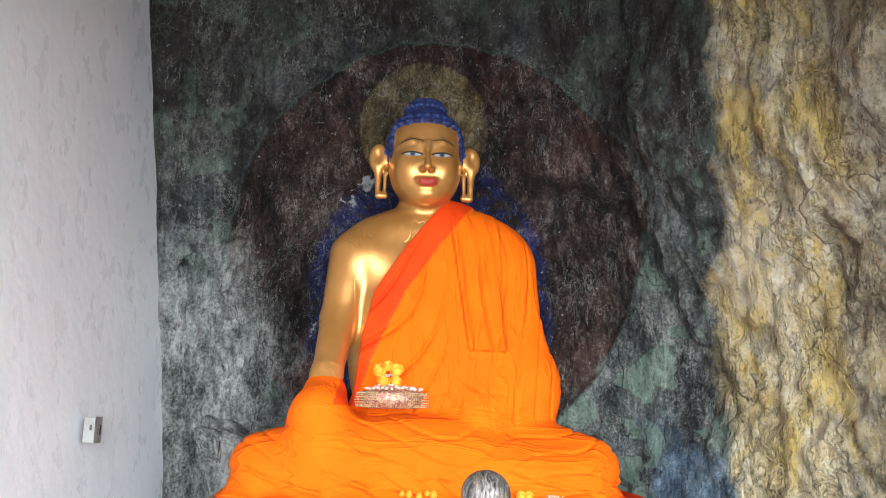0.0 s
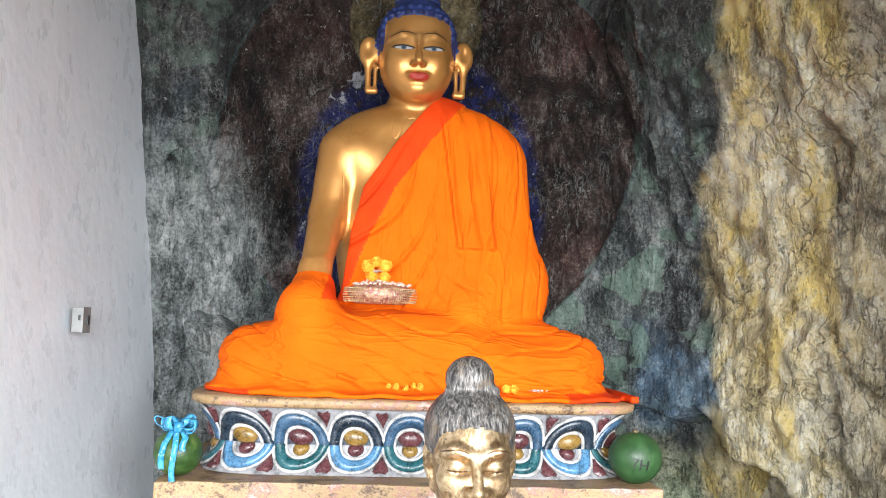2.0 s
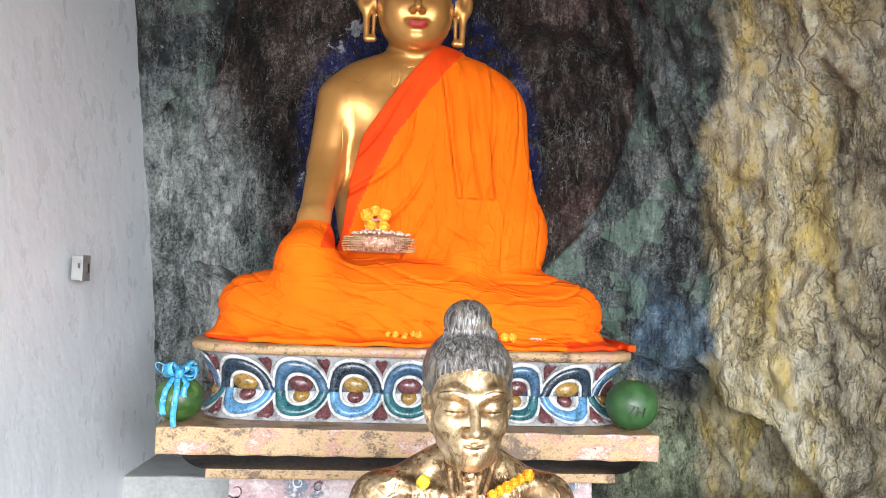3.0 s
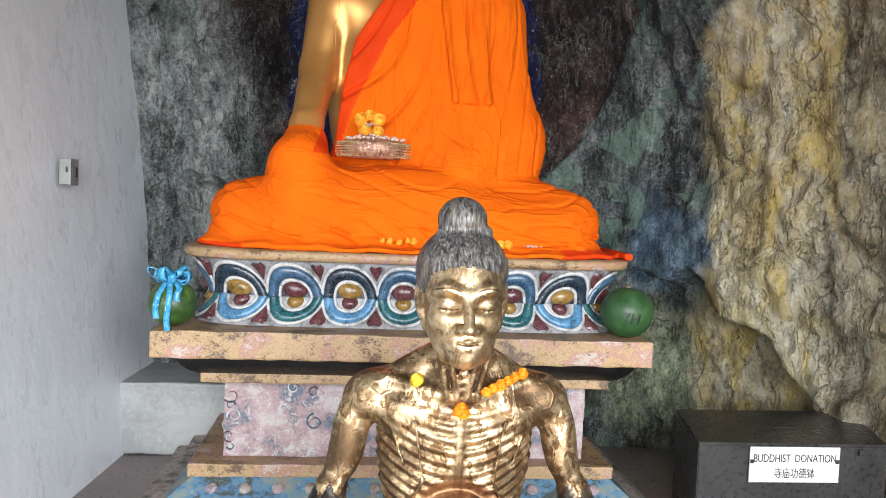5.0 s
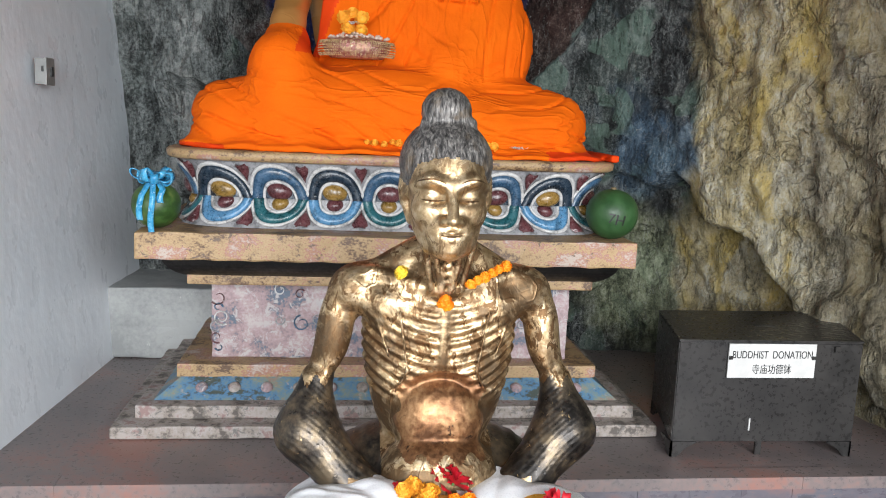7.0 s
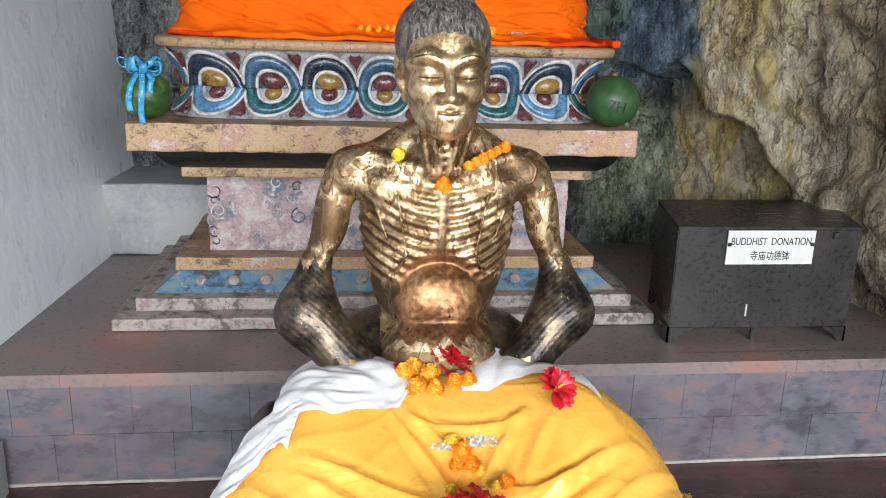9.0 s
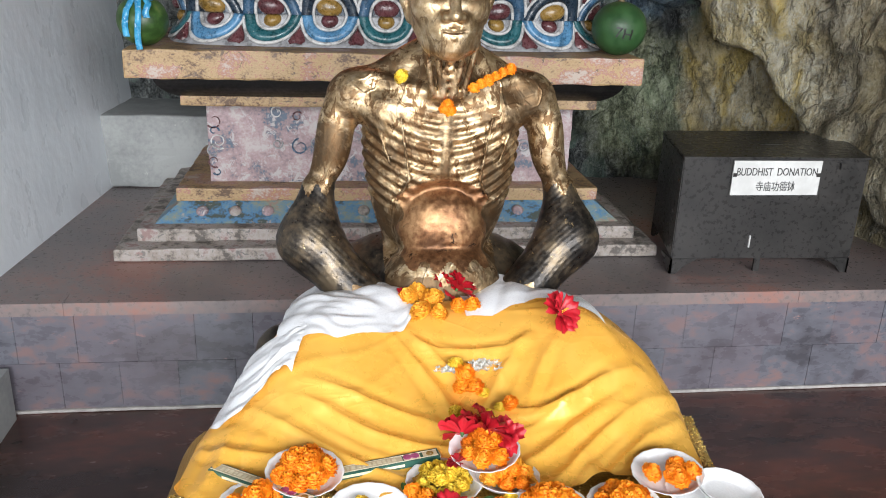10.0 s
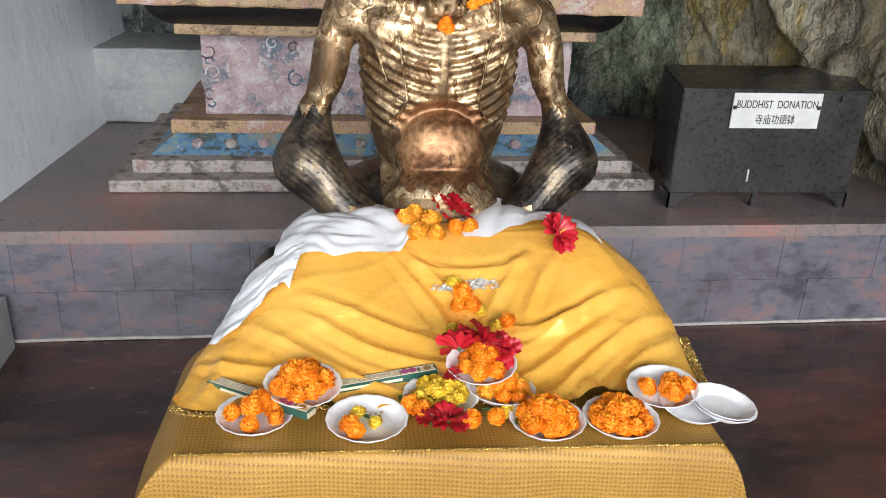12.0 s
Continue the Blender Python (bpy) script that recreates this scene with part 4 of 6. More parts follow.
# ---- seated statue in a robe ----
def statue_gold():
    """Gold paint, with the painted eyes, brows and lips of the face."""
    m, nt, b = material("statue_gold_paint", 0.36, 0.6)
    at = place(nt)
    p = xyz(nt, at)
    big, fine = grain(nt, at, 5, 4), grain(nt, at, 40, 4)
    col = ramp(nt, big, [(0.3, (0.45, 0.205, 0.052)), (0.6, (0.54, 0.265, 0.078)), (0.75, (0.60, 0.32, 0.11))])
    def spot(cx, cz, rx, rz, soft=0.08, tilt=0.0):
        dx, dz = calc(nt, "SUBTRACT", p[0], cx), calc(nt, "SUBTRACT", p[2], cz)
        dz = calc(nt, "SUBTRACT", dz, calc(nt, "MULTIPLY", dx, tilt))
        dx, dz = calc(nt, "DIVIDE", dx, rx), calc(nt, "DIVIDE", dz, rz)
        r = calc(nt, "SQRT", calc(nt, "ADD", calc(nt, "MULTIPLY", dx, dx), calc(nt, "MULTIPLY", dz, dz)))
        return calc(nt, "MULTIPLY", ramp(nt, r, [(0.5 - soft, 1), (0.5 + soft, 0)]), front)
    front = calc(nt, "LESS_THAN", p[1], 3.11)
    gloss = 0.0
    for s in (-1, 1):
        ex = FACE[0] + s * 0.058
        for sp, c in ((spot(ex, 2.6065, 0.088, 0.021, 0.06, 0.05 * s), (0.012, 0.008, 0.008)), (spot(ex, 2.6035, 0.070, 0.0125, 0.06, 0.05 * s), (0.30, 0.29, 0.29)),
                      (spot(ex, 2.6045, 0.021, 0.0150, 0.1), (0.03, 0.06, 0.09)), (spot(ex, 2.605, 0.007, 0.007), (0.01, 0.01, 0.012))):
            col = mix(nt, sp, col, c)
            gloss = calc(nt, "MAXIMUM", gloss, sp)
        brow = calc(nt, "MULTIPLY", spot(ex + 0.004 * s, 2.654, 0.094, 0.036, 0.05, -0.04 * s), calc(nt, "SUBTRACT", 1.0, spot(ex + 0.004 * s, 2.6490, 0.098, 0.036, 0.05, -0.04 * s)))
        col = mix(nt, brow, col, (0.015, 0.015, 0.025))
    lips = spot(FACE[0] + 0.004, 2.491, 0.080, 0.036, 0.06)
    col = mix(nt, lips, col, (0.30, 0.022, 0.012))
    put(nt, b.inputs["Base Color"], col)
    put(nt, b.inputs["Metallic"], calc(nt, "SUBTRACT", 0.6, calc(nt, "MULTIPLY", 0.6, calc(nt, "MAXIMUM", gloss, lips))))
    # the matt wrist, where the gold has gone
    put(nt, b.inputs["Roughness"], ramp(nt, calc(nt, "ADD", calc(nt, "MULTIPLY_ADD", lips, 0.8, fine), calc(nt, "MULTIPLY", calc(nt, "LESS_THAN", p[2], 1.785), 0.5)), [(0.3, 0.28), (0.75, 0.40), (1.0, 0.6)]))
    # cracks in the paint along the arm and chest
    w = grain(nt, place(nt, (1, 1, 0.32), (0, 20, 0)), 7.5, 2, 0.5, 0.3)
    crack = ramp(nt, calc(nt, "ABSOLUTE", calc(nt, "SUBTRACT", w, 0.5)), [(0.003, 0.0), (0.010, 1.0)])
    low = calc(nt, "LESS_THAN", p[2], 2.36)
    crack = calc(nt, "MAXIMUM", crack, calc(nt, "SUBTRACT", 1.0, low))
    bump(nt, b, calc(nt, "ADD", crack, calc(nt, "MULTIPLY", fine, 0.15)), 0.22, 0.006)
    return m


FACE = (-0.018, 3.2)
GOLDFACE = statue_gold()
HAIRBLUE = worn("deep_blue_paint", [(0.3, (0.010, 0.018, 0.085)), (0.7, (0.018, 0.035, 0.14))], 25, 0.6, relief=0.2)


def head_field(X, Y, Z):
    cx = FACE[0]
    x = np.abs(X - cx)
    f = ball(x, Y, Z, (0, 3.205, 2.665), (0.152, 0.165, 0.20))
    f = fuse(f, ball(x, Y, Z, (0, 3.155, 2.552), (0.137, 0.128, 0.142)), 0.05)
    f = fuse(f, ball(x, Y, Z, (0, 3.075, 2.452), (0.050, 0.045, 0.036)), 0.05)
    f = fuse(f, ball(x, Y, Z, (0.064, 3.078, 2.56), (0.045, 0.04, 0.06)), 0.05)
    f = fuse(f, limb(x, Y, Z, (0, 3.034, 2.652), (0, 2.990, 2.545), 0.0125, 0.0155), 0.012)
    f = fuse(f, ball(x, Y, Z, (0.017, 3.014, 2.539), (0.012, 0.020, 0.010)), 0.006)
    f = fuse(f, limb(x, Y, Z, (0.016, 3.042, 2.648), (0.060, 3.052, 2.664), 0.007, 0.006), 0.02)
    f = fuse(f, limb(x, Y, Z, (0.060, 3.052, 2.664), (0.115, 3.092, 2.645), 0.006, 0.005), 0.02)
    f = carve(f, ball(x, Y, Z, (0.058, 2.999, 2.606), (0.044, 0.026, 0.024)), 0.025)
    f = fuse(f, ball(x, Y, Z, (0.058, 3.064, 2.606), (0.042, 0.030, 0.030)), 0.010)
    f = fuse(f, ball(x, Y, Z, (0.016, 3.026, 2.499), (0.029, 0.018, 0.009)), 0.008)
    f = fuse(f, ball(x, Y, Z, (0.0, 3.028, 2.484), (0.033, 0.020, 0.010)), 0.008)
    f = fuse(f, ball(x, Y, Z, (0.0, 3.034, 2.654), (0.007, 0.007, 0.007)), 0.004)
    # long pierced ears
    f = fuse(f, ball(x, Y, Z, (0.188, 3.20, 2.630), (0.042, 0.028, 0.064)), 0.015)
    f = carve(f, ball(x, Y, Z, (0.194, 3.165, 2.639), (0.019, 0.022, 0.040)), 0.012)
    f = fuse(f, limb(x, Y, Z, (0.192, 3.195, 2.60), (0.189, 3.19, 2.475), 0.015, 0.011), 0.012)
    f = fuse(f, limb(x, Y, Z, (0.160, 3.19, 2.57), (0.163, 3.19, 2.475), 0.009, 0.008), 0.006)
    f = fuse(f, limb(x, Y, Z, (0.160, 3.19, 2.472), (0.186, 3.19, 2.470), 0.013, 0.013), 0.01)
    # neck with its three folds
    neck = limb(x, Y, Z, (0, 3.21, 2.50), (0, 3.235, 2.32), 0.088, 0.105) - 0.005 * np.cos((Z - 2.40) * 2 * np.pi / 0.045)
    return fuse(f, neck, 0.02)


def hair_field(X, Y, Z):
    x = np.abs(X - FACE[0])
    f = ball(x, Y, Z, (0, 3.205, 2.690), (0.153, 0.176, 0.146))
    low = 2.760 - 0.006 * (x / 0.1) ** 2 - 0.16 * step(0.124, 0.140, x) - 1.0 * np.maximum(0, Y - 3.15)
    f = np.maximum(f, low - Z)
    f = fuse(f, ball(x, Y, Z, (0, 3.225, 2.842), (0.080, 0.086, 0.056)), 0.010)
    az = np.arctan2(X - FACE[0], 3.23 - Y)
    curls = 0.012 * np.abs(np.cos(az * 13)) * np.abs(np.cos((Z - 2.752) * np.pi / 0.034))
    return f - curls


def body_field(X, Y, Z):
    f = ball(X, Y, Z, (0.01, 3.27, 2.06), (0.335, 0.20, 0.40))
    f = fuse(f, ball(X, Y, Z, (-0.235, 3.235, 2.225), (0.125, 0.115, 0.12)), 0.08)
    f = fuse(f, ball(X, Y, Z, (0.255, 3.235, 2.225), (0.12, 0.11, 0.11)), 0.08)
    f = fuse(f, ball(X, Y, Z, (0.0, 3.235, 2.345), (0.19, 0.095, 0.06)), 0.08)
    f = fuse(f, ball(X, Y, Z, (-0.17, 3.27, 1.84), (0.13, 0.17, 0.30)), 0.05)
    arm = limb(X, Y, Z, (-0.292, 3.225, 2.225), (-0.338, 3.17, 1.96), 0.098, 0.074)
    arm = fuse(arm, limb(X, Y, Z, (-0.338, 3.17, 1.96), (-0.370, 3.02, 1.735), 0.074, 0.055), 0.02)
    arm = fuse(arm, limb(X, Y, Z, (-0.370, 3.02, 1.735), (-0.385, 2.90, 1.58), 0.056, 0.06), 0.03)
    return fuse(f, arm, 0.025)


def statue_field(X, Y, Z):
    f = np.minimum(fuse(head_field(X, Y, Z), body_field(X, Y, Z), 0.03), hair_field(X, Y, Z))
    f = np.minimum(f, ball(X, Y, Z, (FACE[0], 3.23, 2.904), (0.016, 0.016, 0.018)))
    return np.minimum(f, np.maximum(ball(X, Y, Z, (0.03, 3.25, 1.55), (0.32, 0.16, 0.30)), 1.31 - Z))


def statue_pick(x, y, z):
    return np.where((hair_field(x, y, z) < head_field(x, y, z) + 0.012) & (z > 2.55) & (z < 2.901), 1, 0)


tagged(nets("buddha_statue", statue_field, (-0.56, 2.70, 1.29), (0.56, 3.62, 2.98), 0.0065, [GOLDFACE, HAIRBLUE], statue_pick), "gold painted seated statue with blue hair", "statue")


def edge_of_robe(z):
    return np.interp(z, [1.55, 1.70, 1.90, 2.07, 2.25, 2.36, 2.47, 2.6], [-0.30, -0.268, -0.245, -0.205, -0.085, 0.0, 0.085, 0.2])


def body_cover(X, Y, Z):
    f = ball(X, Y, Z, (0.03, 3.26, 2.06), (0.36, 0.222, 0.415))
    f = fuse(f, ball(X, Y, Z, (0.252, 3.23, 2.235), (0.145, 0.135, 0.135)), 0.09)
    f = fuse(f, ball(X, Y, Z, (0.06, 3.235, 2.335), (0.17, 0.10, 0.065)), 0.07)
    f = fuse(f, limb(X, Y, Z, (0.31, 3.215, 2.18), (0.392, 3.17, 1.70), 0.115, 0.115), 0.10)
    f = fuse(f, limb(X, Y, Z, (0.38, 3.15, 1.72), (0.20, 3.0, 1.60), 0.11, 0.09), 0.12)
    f = fuse(f, limb(X, Y, Z, (0.385, 3.17, 1.72), (0.385, 3.15, 1.46), 0.105, 0.11), 0.08)
    f = fuse(f, ball(X, Y, Z, (0.04, 3.20, 1.72), (0.36, 0.22, 0.3)), 0.12)
    # folds that fan out from the shoulder
    ang = np.arctan2(X - 0.24, 2.62 - Z)
    rad = np.sqrt((X - 0.24) ** 2 + (Z - 2.62) ** 2)
    wav = np.sin(ang * 31 + 1.6 * np.sin(rad * 7) + 2.0 * np.sin(ang * 9 + 1))
    f = f + 0.017 * step(0.16, 0.0, X) * np.maximum(0, 1 - np.abs(wav) * 2.6) * step(0.3, 0.6, rad)
    wav2 = np.sin((X + 0.06 * (Z - 2.0)) * 47 + 2.2 * np.sin(Z * 5.0) + 1.5 * np.sin(X * 11))
    f = f + 0.010 * np.maximum(0, 1 - np.abs(wav2) * 3.0) * step(0.10, 0.32, X) * step(2.36, 2.2, Z)
    # gathered at the belly
    f = f + 0.007 * np.maximum(0, 1 - 2.5 * np.abs(np.sin((Z + 0.5 * X) * 27 + 2 * np.sin(X * 9)))) * step(1.95, 1.70, Z) * step(0.35, 0.0, np.abs(X - 0.05))
    return f


def robe_field(X, Y, Z):
    up = body_cover(X, Y, Z)
    e = edge_of_robe(Z)
    e = np.broadcast_to(e, np.broadcast(X, Z).shape) if e.shape != () else e
    w = 0.105 * step(1.62, 2.15, Z) + 0.02
    inside = X - e
    # the red border lies proud
    up = up - 0.006 * step(w + 0.004, w - 0.004, inside)
    # flap that hangs from the shoulder
    fx0, fx1 = 0.150 - 0.14 * (Z - 1.835), 0.302 - 0.05 * (Z - 1.835)
    flap = step(0.0, 0.008, X - fx0) * step(0.0, 0.008, fx1 - X) * step(0.0, 0.010, Z - 1.835 - 0.05 * (0.23 - X) * 0.2) * step(3.3, 3.2, Y)
    up = up - flap * step(2.44, 2.28, Z) * (0.016 + 0.006 * np.sin((X - fx0) * 95 + 1.0))
    up = np.maximum(up, -inside)
    # lap
    x = X - 0.03
    lap = limb(x, Y, Z, (-0.16, 3.20, 1.47), (-0.600, 2.985, 1.415), 0.17, 0.122)
    lap = fuse(lap, limb(x, Y, Z, (0.18, 3.20, 1.48), (0.555, 2.985, 1.415), 0.19, 0.125), 0.1)
    lap = fuse(lap, limb(x, Y, Z, (-0.565, 2.90, 1.382), (0.50, 2.89, 1.375), 0.095, 0.095), 0.09)
    lap = fuse(lap, ball(x, Y, Z, (-0.06, 2.98, 1.44), (0.38, 0.19, 0.165)), 0.09)
    cover = limb(X, Y, Z, (-0.372, 3.0, 1.675), (-0.385, 2.88, 1.595), 0.078, 0.085)
    cover = fuse(cover, limb(X, Y, Z, (-0.385, 2.88, 1.595), (-0.34, 2.87, 1.42), 0.085, 0.11), 0.06)
    lap = fuse(lap, cover, 0.11)
    sag = np.sin((Z * 1.5 - 0.42 * np.abs(x + 0.05) ** 1.5 + 0.25 * Y) * 24 + 3.0 * np.sin(x * 3.1 + 1) + 1.2 * np.sin(x * 13 + Z * 9))
    lap = lap + 0.012 * np.maximum(0, 1 - 3.2 * np.abs(sag)) * step(1.66, 1.52, Z) * (0.4 + 0.6 * np.sin(x * 5 + 2) ** 2)
    lap = lap + 0.014 * np.maximum(0, 1 - 2.2 * np.abs(np.sin(x * 24 + 5 * np.sin(Z * 9) + 2 * np.sin(x * 7)))) * step(1.46, 1.36, Z)
    # hem that lies on the throne
    edge = ((np.abs(x) / 0.775) ** 4 + (np.abs(Y - 3.26) / 0.555) ** 4) ** 0.25
    edge = edge + 0.010 * np.sin(x * 27 + 2 * np.sin(x * 9)) + 0.006 * np.sin(x * 71)
    hem = np.maximum((edge - 1) * 0.55, np.abs(Z - 1.314 - 0.004 * np.sin(x * 33)) - 0.008)
    over = np.maximum(np.maximum(np.abs(X - 0.795) - 0.035, np.abs(Y - 3.0) - 0.2), np.abs(Z - 1.292) - 0.032) - 0.006
    hem = fuse(hem, over, 0.02)
    lap = fuse(lap, hem, 0.085)
    lap = np.maximum(lap, 1.3055 - Z + 0.06 * step(0.785, 0.795, X))
    f = fuse(up, lap, 0.045)
    return f


def robe_pick(x, y, z):
    inside = x - edge_of_robe(z)
    w = 0.105 * step(1.62, 2.15, z) + 0.02
    border = (inside < w) & (z > 1.63) & (inside > -0.05)
    return np.where(border | ((x > 0.52) & (z < 1.336)) | ((z < 1.322) & (x < -0.55)), 1, 0)


tagged(nets("robe", robe_field, (-0.86, 2.60, 1.20), (0.90, 3.70, 2.52), 0.0075, [ORANGE, REDORANGE], robe_pick, pieces=(("drape", "bright orange cotton"), ("border", "red orange border"))), "bright orange cotton robe draped on the seated statue", "robe")


# ---- fasting figure ----
def leaf_gold(name, hair=False):
    """Gold leaf over dark bronze, rubbed through in patches."""
    m, nt, b = material(name, 0.28, 0.94)
    at = place(nt)
    patch, fine, tiny = grain(nt, at, 9, 7, 0.68, 0.5), grain(nt, at, 55, 5, 0.7), grain(nt, place(nt, (1, 1, 0.6)), 34, 6, 0.72, 0.6)
    gold = ramp(nt, fine, [(0.3, (0.36, 0.235, 0.12)), (0.5, (0.58, 0.425, 0.245)), (0.72, (0.80, 0.67, 0.47))])
    dark = ramp(nt, tiny, [(0.3, (0.05, 0.032, 0.02)), (0.7, (0.20, 0.115, 0.055))])
    p = xyz(nt, at)
    lowness = calc(nt, "MULTIPLY", calc(nt, "SUBTRACT", 1.0, p[2]), 0.10)
    bare = calc(nt, "MAXIMUM", ramp(nt, calc(nt, "ADD", patch, lowness), [(0.46, 0), (0.56, 0.9)]), ramp(nt, tiny, [(0.52, 0), (0.56, 1)]))
    face = calc(nt, "MULTIPLY", calc(nt, "GREATER_THAN", p[2], 1.16), calc(nt, "LESS_THAN", p[1], 1.70))
    bare = calc(nt, "MULTIPLY", bare, calc(nt, "SUBTRACT", 1.0, calc(nt, "MULTIPLY", face, 0.3)))
    # dark lines of the lowered eyelids, the brows and the mouth
    front = calc(nt, "LESS_THAN", p[1], 1.632)
    for cx, cz, rx, rz, bow in ((0.011, 1.2765, 0.025, 0.0026, 4.0), (0.085, 1.2765, 0.025, 0.0026, 4.0), (0.006, 1.3205, 0.034, 0.0022, -12.0), (0.090, 1.3205, 0.034, 0.0022, -12.0), (0.048, 1.2095, 0.029, 0.0024, 7.0)):
        dx = calc(nt, "SUBTRACT", p[0], cx)
        dz = calc(nt, "SUBTRACT", calc(nt, "SUBTRACT", p[2], cz), calc(nt, "MULTIPLY", calc(nt, "MULTIPLY", dx, dx), bow))
        dx, dz = calc(nt, "DIVIDE", dx, rx), calc(nt, "DIVIDE", dz, rz)
        r = calc(nt, "ADD", calc(nt, "MULTIPLY", dx, dx), calc(nt, "MULTIPLY", dz, dz))
        bare = calc(nt, "MAXIMUM", bare, calc(nt, "MULTIPLY", ramp(nt, r, [(0.5, 1), (1.0, 0)]), front))
    put(nt, b.inputs["Base Color"], mix(nt, bare, gold, dark))
    put(nt, b.inputs["Roughness"], ramp(nt, calc(nt, "MULTIPLY_ADD", bare, 0.35, fine), [(0.3, 0.30), (0.9, 0.6)]))
    vein = calc(nt, "ABSOLUTE", calc(nt, "SUBTRACT", grain(nt, place(nt, (1, 1, 0.4)), 11, 2, 0.5, 0.8), 0.5))
    vein = ramp(nt, vein, [(0.006, 1.0), (0.03, 0.0)])
    bump(nt, b, calc(nt, "ADD", calc(nt, "MULTIPLY", vein, calc(nt, "MULTIPLY", calc(nt, "LESS_THAN", p[2], 1.12), 0.4)), calc(nt, "MULTIPLY_ADD", fine, 0.35, calc(nt, "MULTIPLY_ADD", tiny, 0.3, calc(nt, "MULTIPLY", ramp(nt, cells(nt, place(nt, (1, 1, 0.7)), 30, "DISTANCE_TO_EDGE"), [(0.0, 0.0), (0.06, 1.0)]), 0.12)))), 0.45, 0.004)
    return m


def strands():
    m, nt, b = material("grey_hair_strands", 0.45, 0.35)
    at = place(nt, (1.0, 0.6, 0.20))
    w = calc(nt, "MULTIPLY_ADD", grain(nt, at, 260, 3, 0.6, 0.5), 0.45, calc(nt, "MULTIPLY", grain(nt, at, 105, 4, 0.6, 1.2), 0.7))
    rubbed = ramp(nt, grain(nt, place(nt), 14, 4), [(0.54, 0), (0.72, 0.7)])
    put(nt, b.inputs["Base Color"], mix(nt, rubbed, ramp(nt, w, [(0.44, (0.018, 0.017, 0.017)), (0.56, (0.085, 0.08, 0.077)), (0.70, (0.24, 0.225, 0.21))]), (0.26, 0.18, 0.10)))
    bump(nt, b, w, 0.9, 0.005)
    return m


LEAF = leaf_gold("rubbed_gold_leaf")
STRANDS = strands()
DARKBRONZE = worn("dark_bronze", [(0.3, (0.03, 0.027, 0.025)), (0.5, (0.085, 0.07, 0.055)), (0.72, (0.17, 0.13, 0.085))], 14, 0.38, 0.8, 0.3, specks=(0.66, (0.42, 0.30, 0.15)))
BROWN = worn("brown_bronze", [(0.3, (0.10, 0.045, 0.02)), (0.5, (0.21, 0.10, 0.045)), (0.75, (0.40, 0.23, 0.11))], 9, 0.42, 0.7, 0.4, fine=90, specks=(0.63, (0.03, 0.016, 0.010)))
AX = 0.056


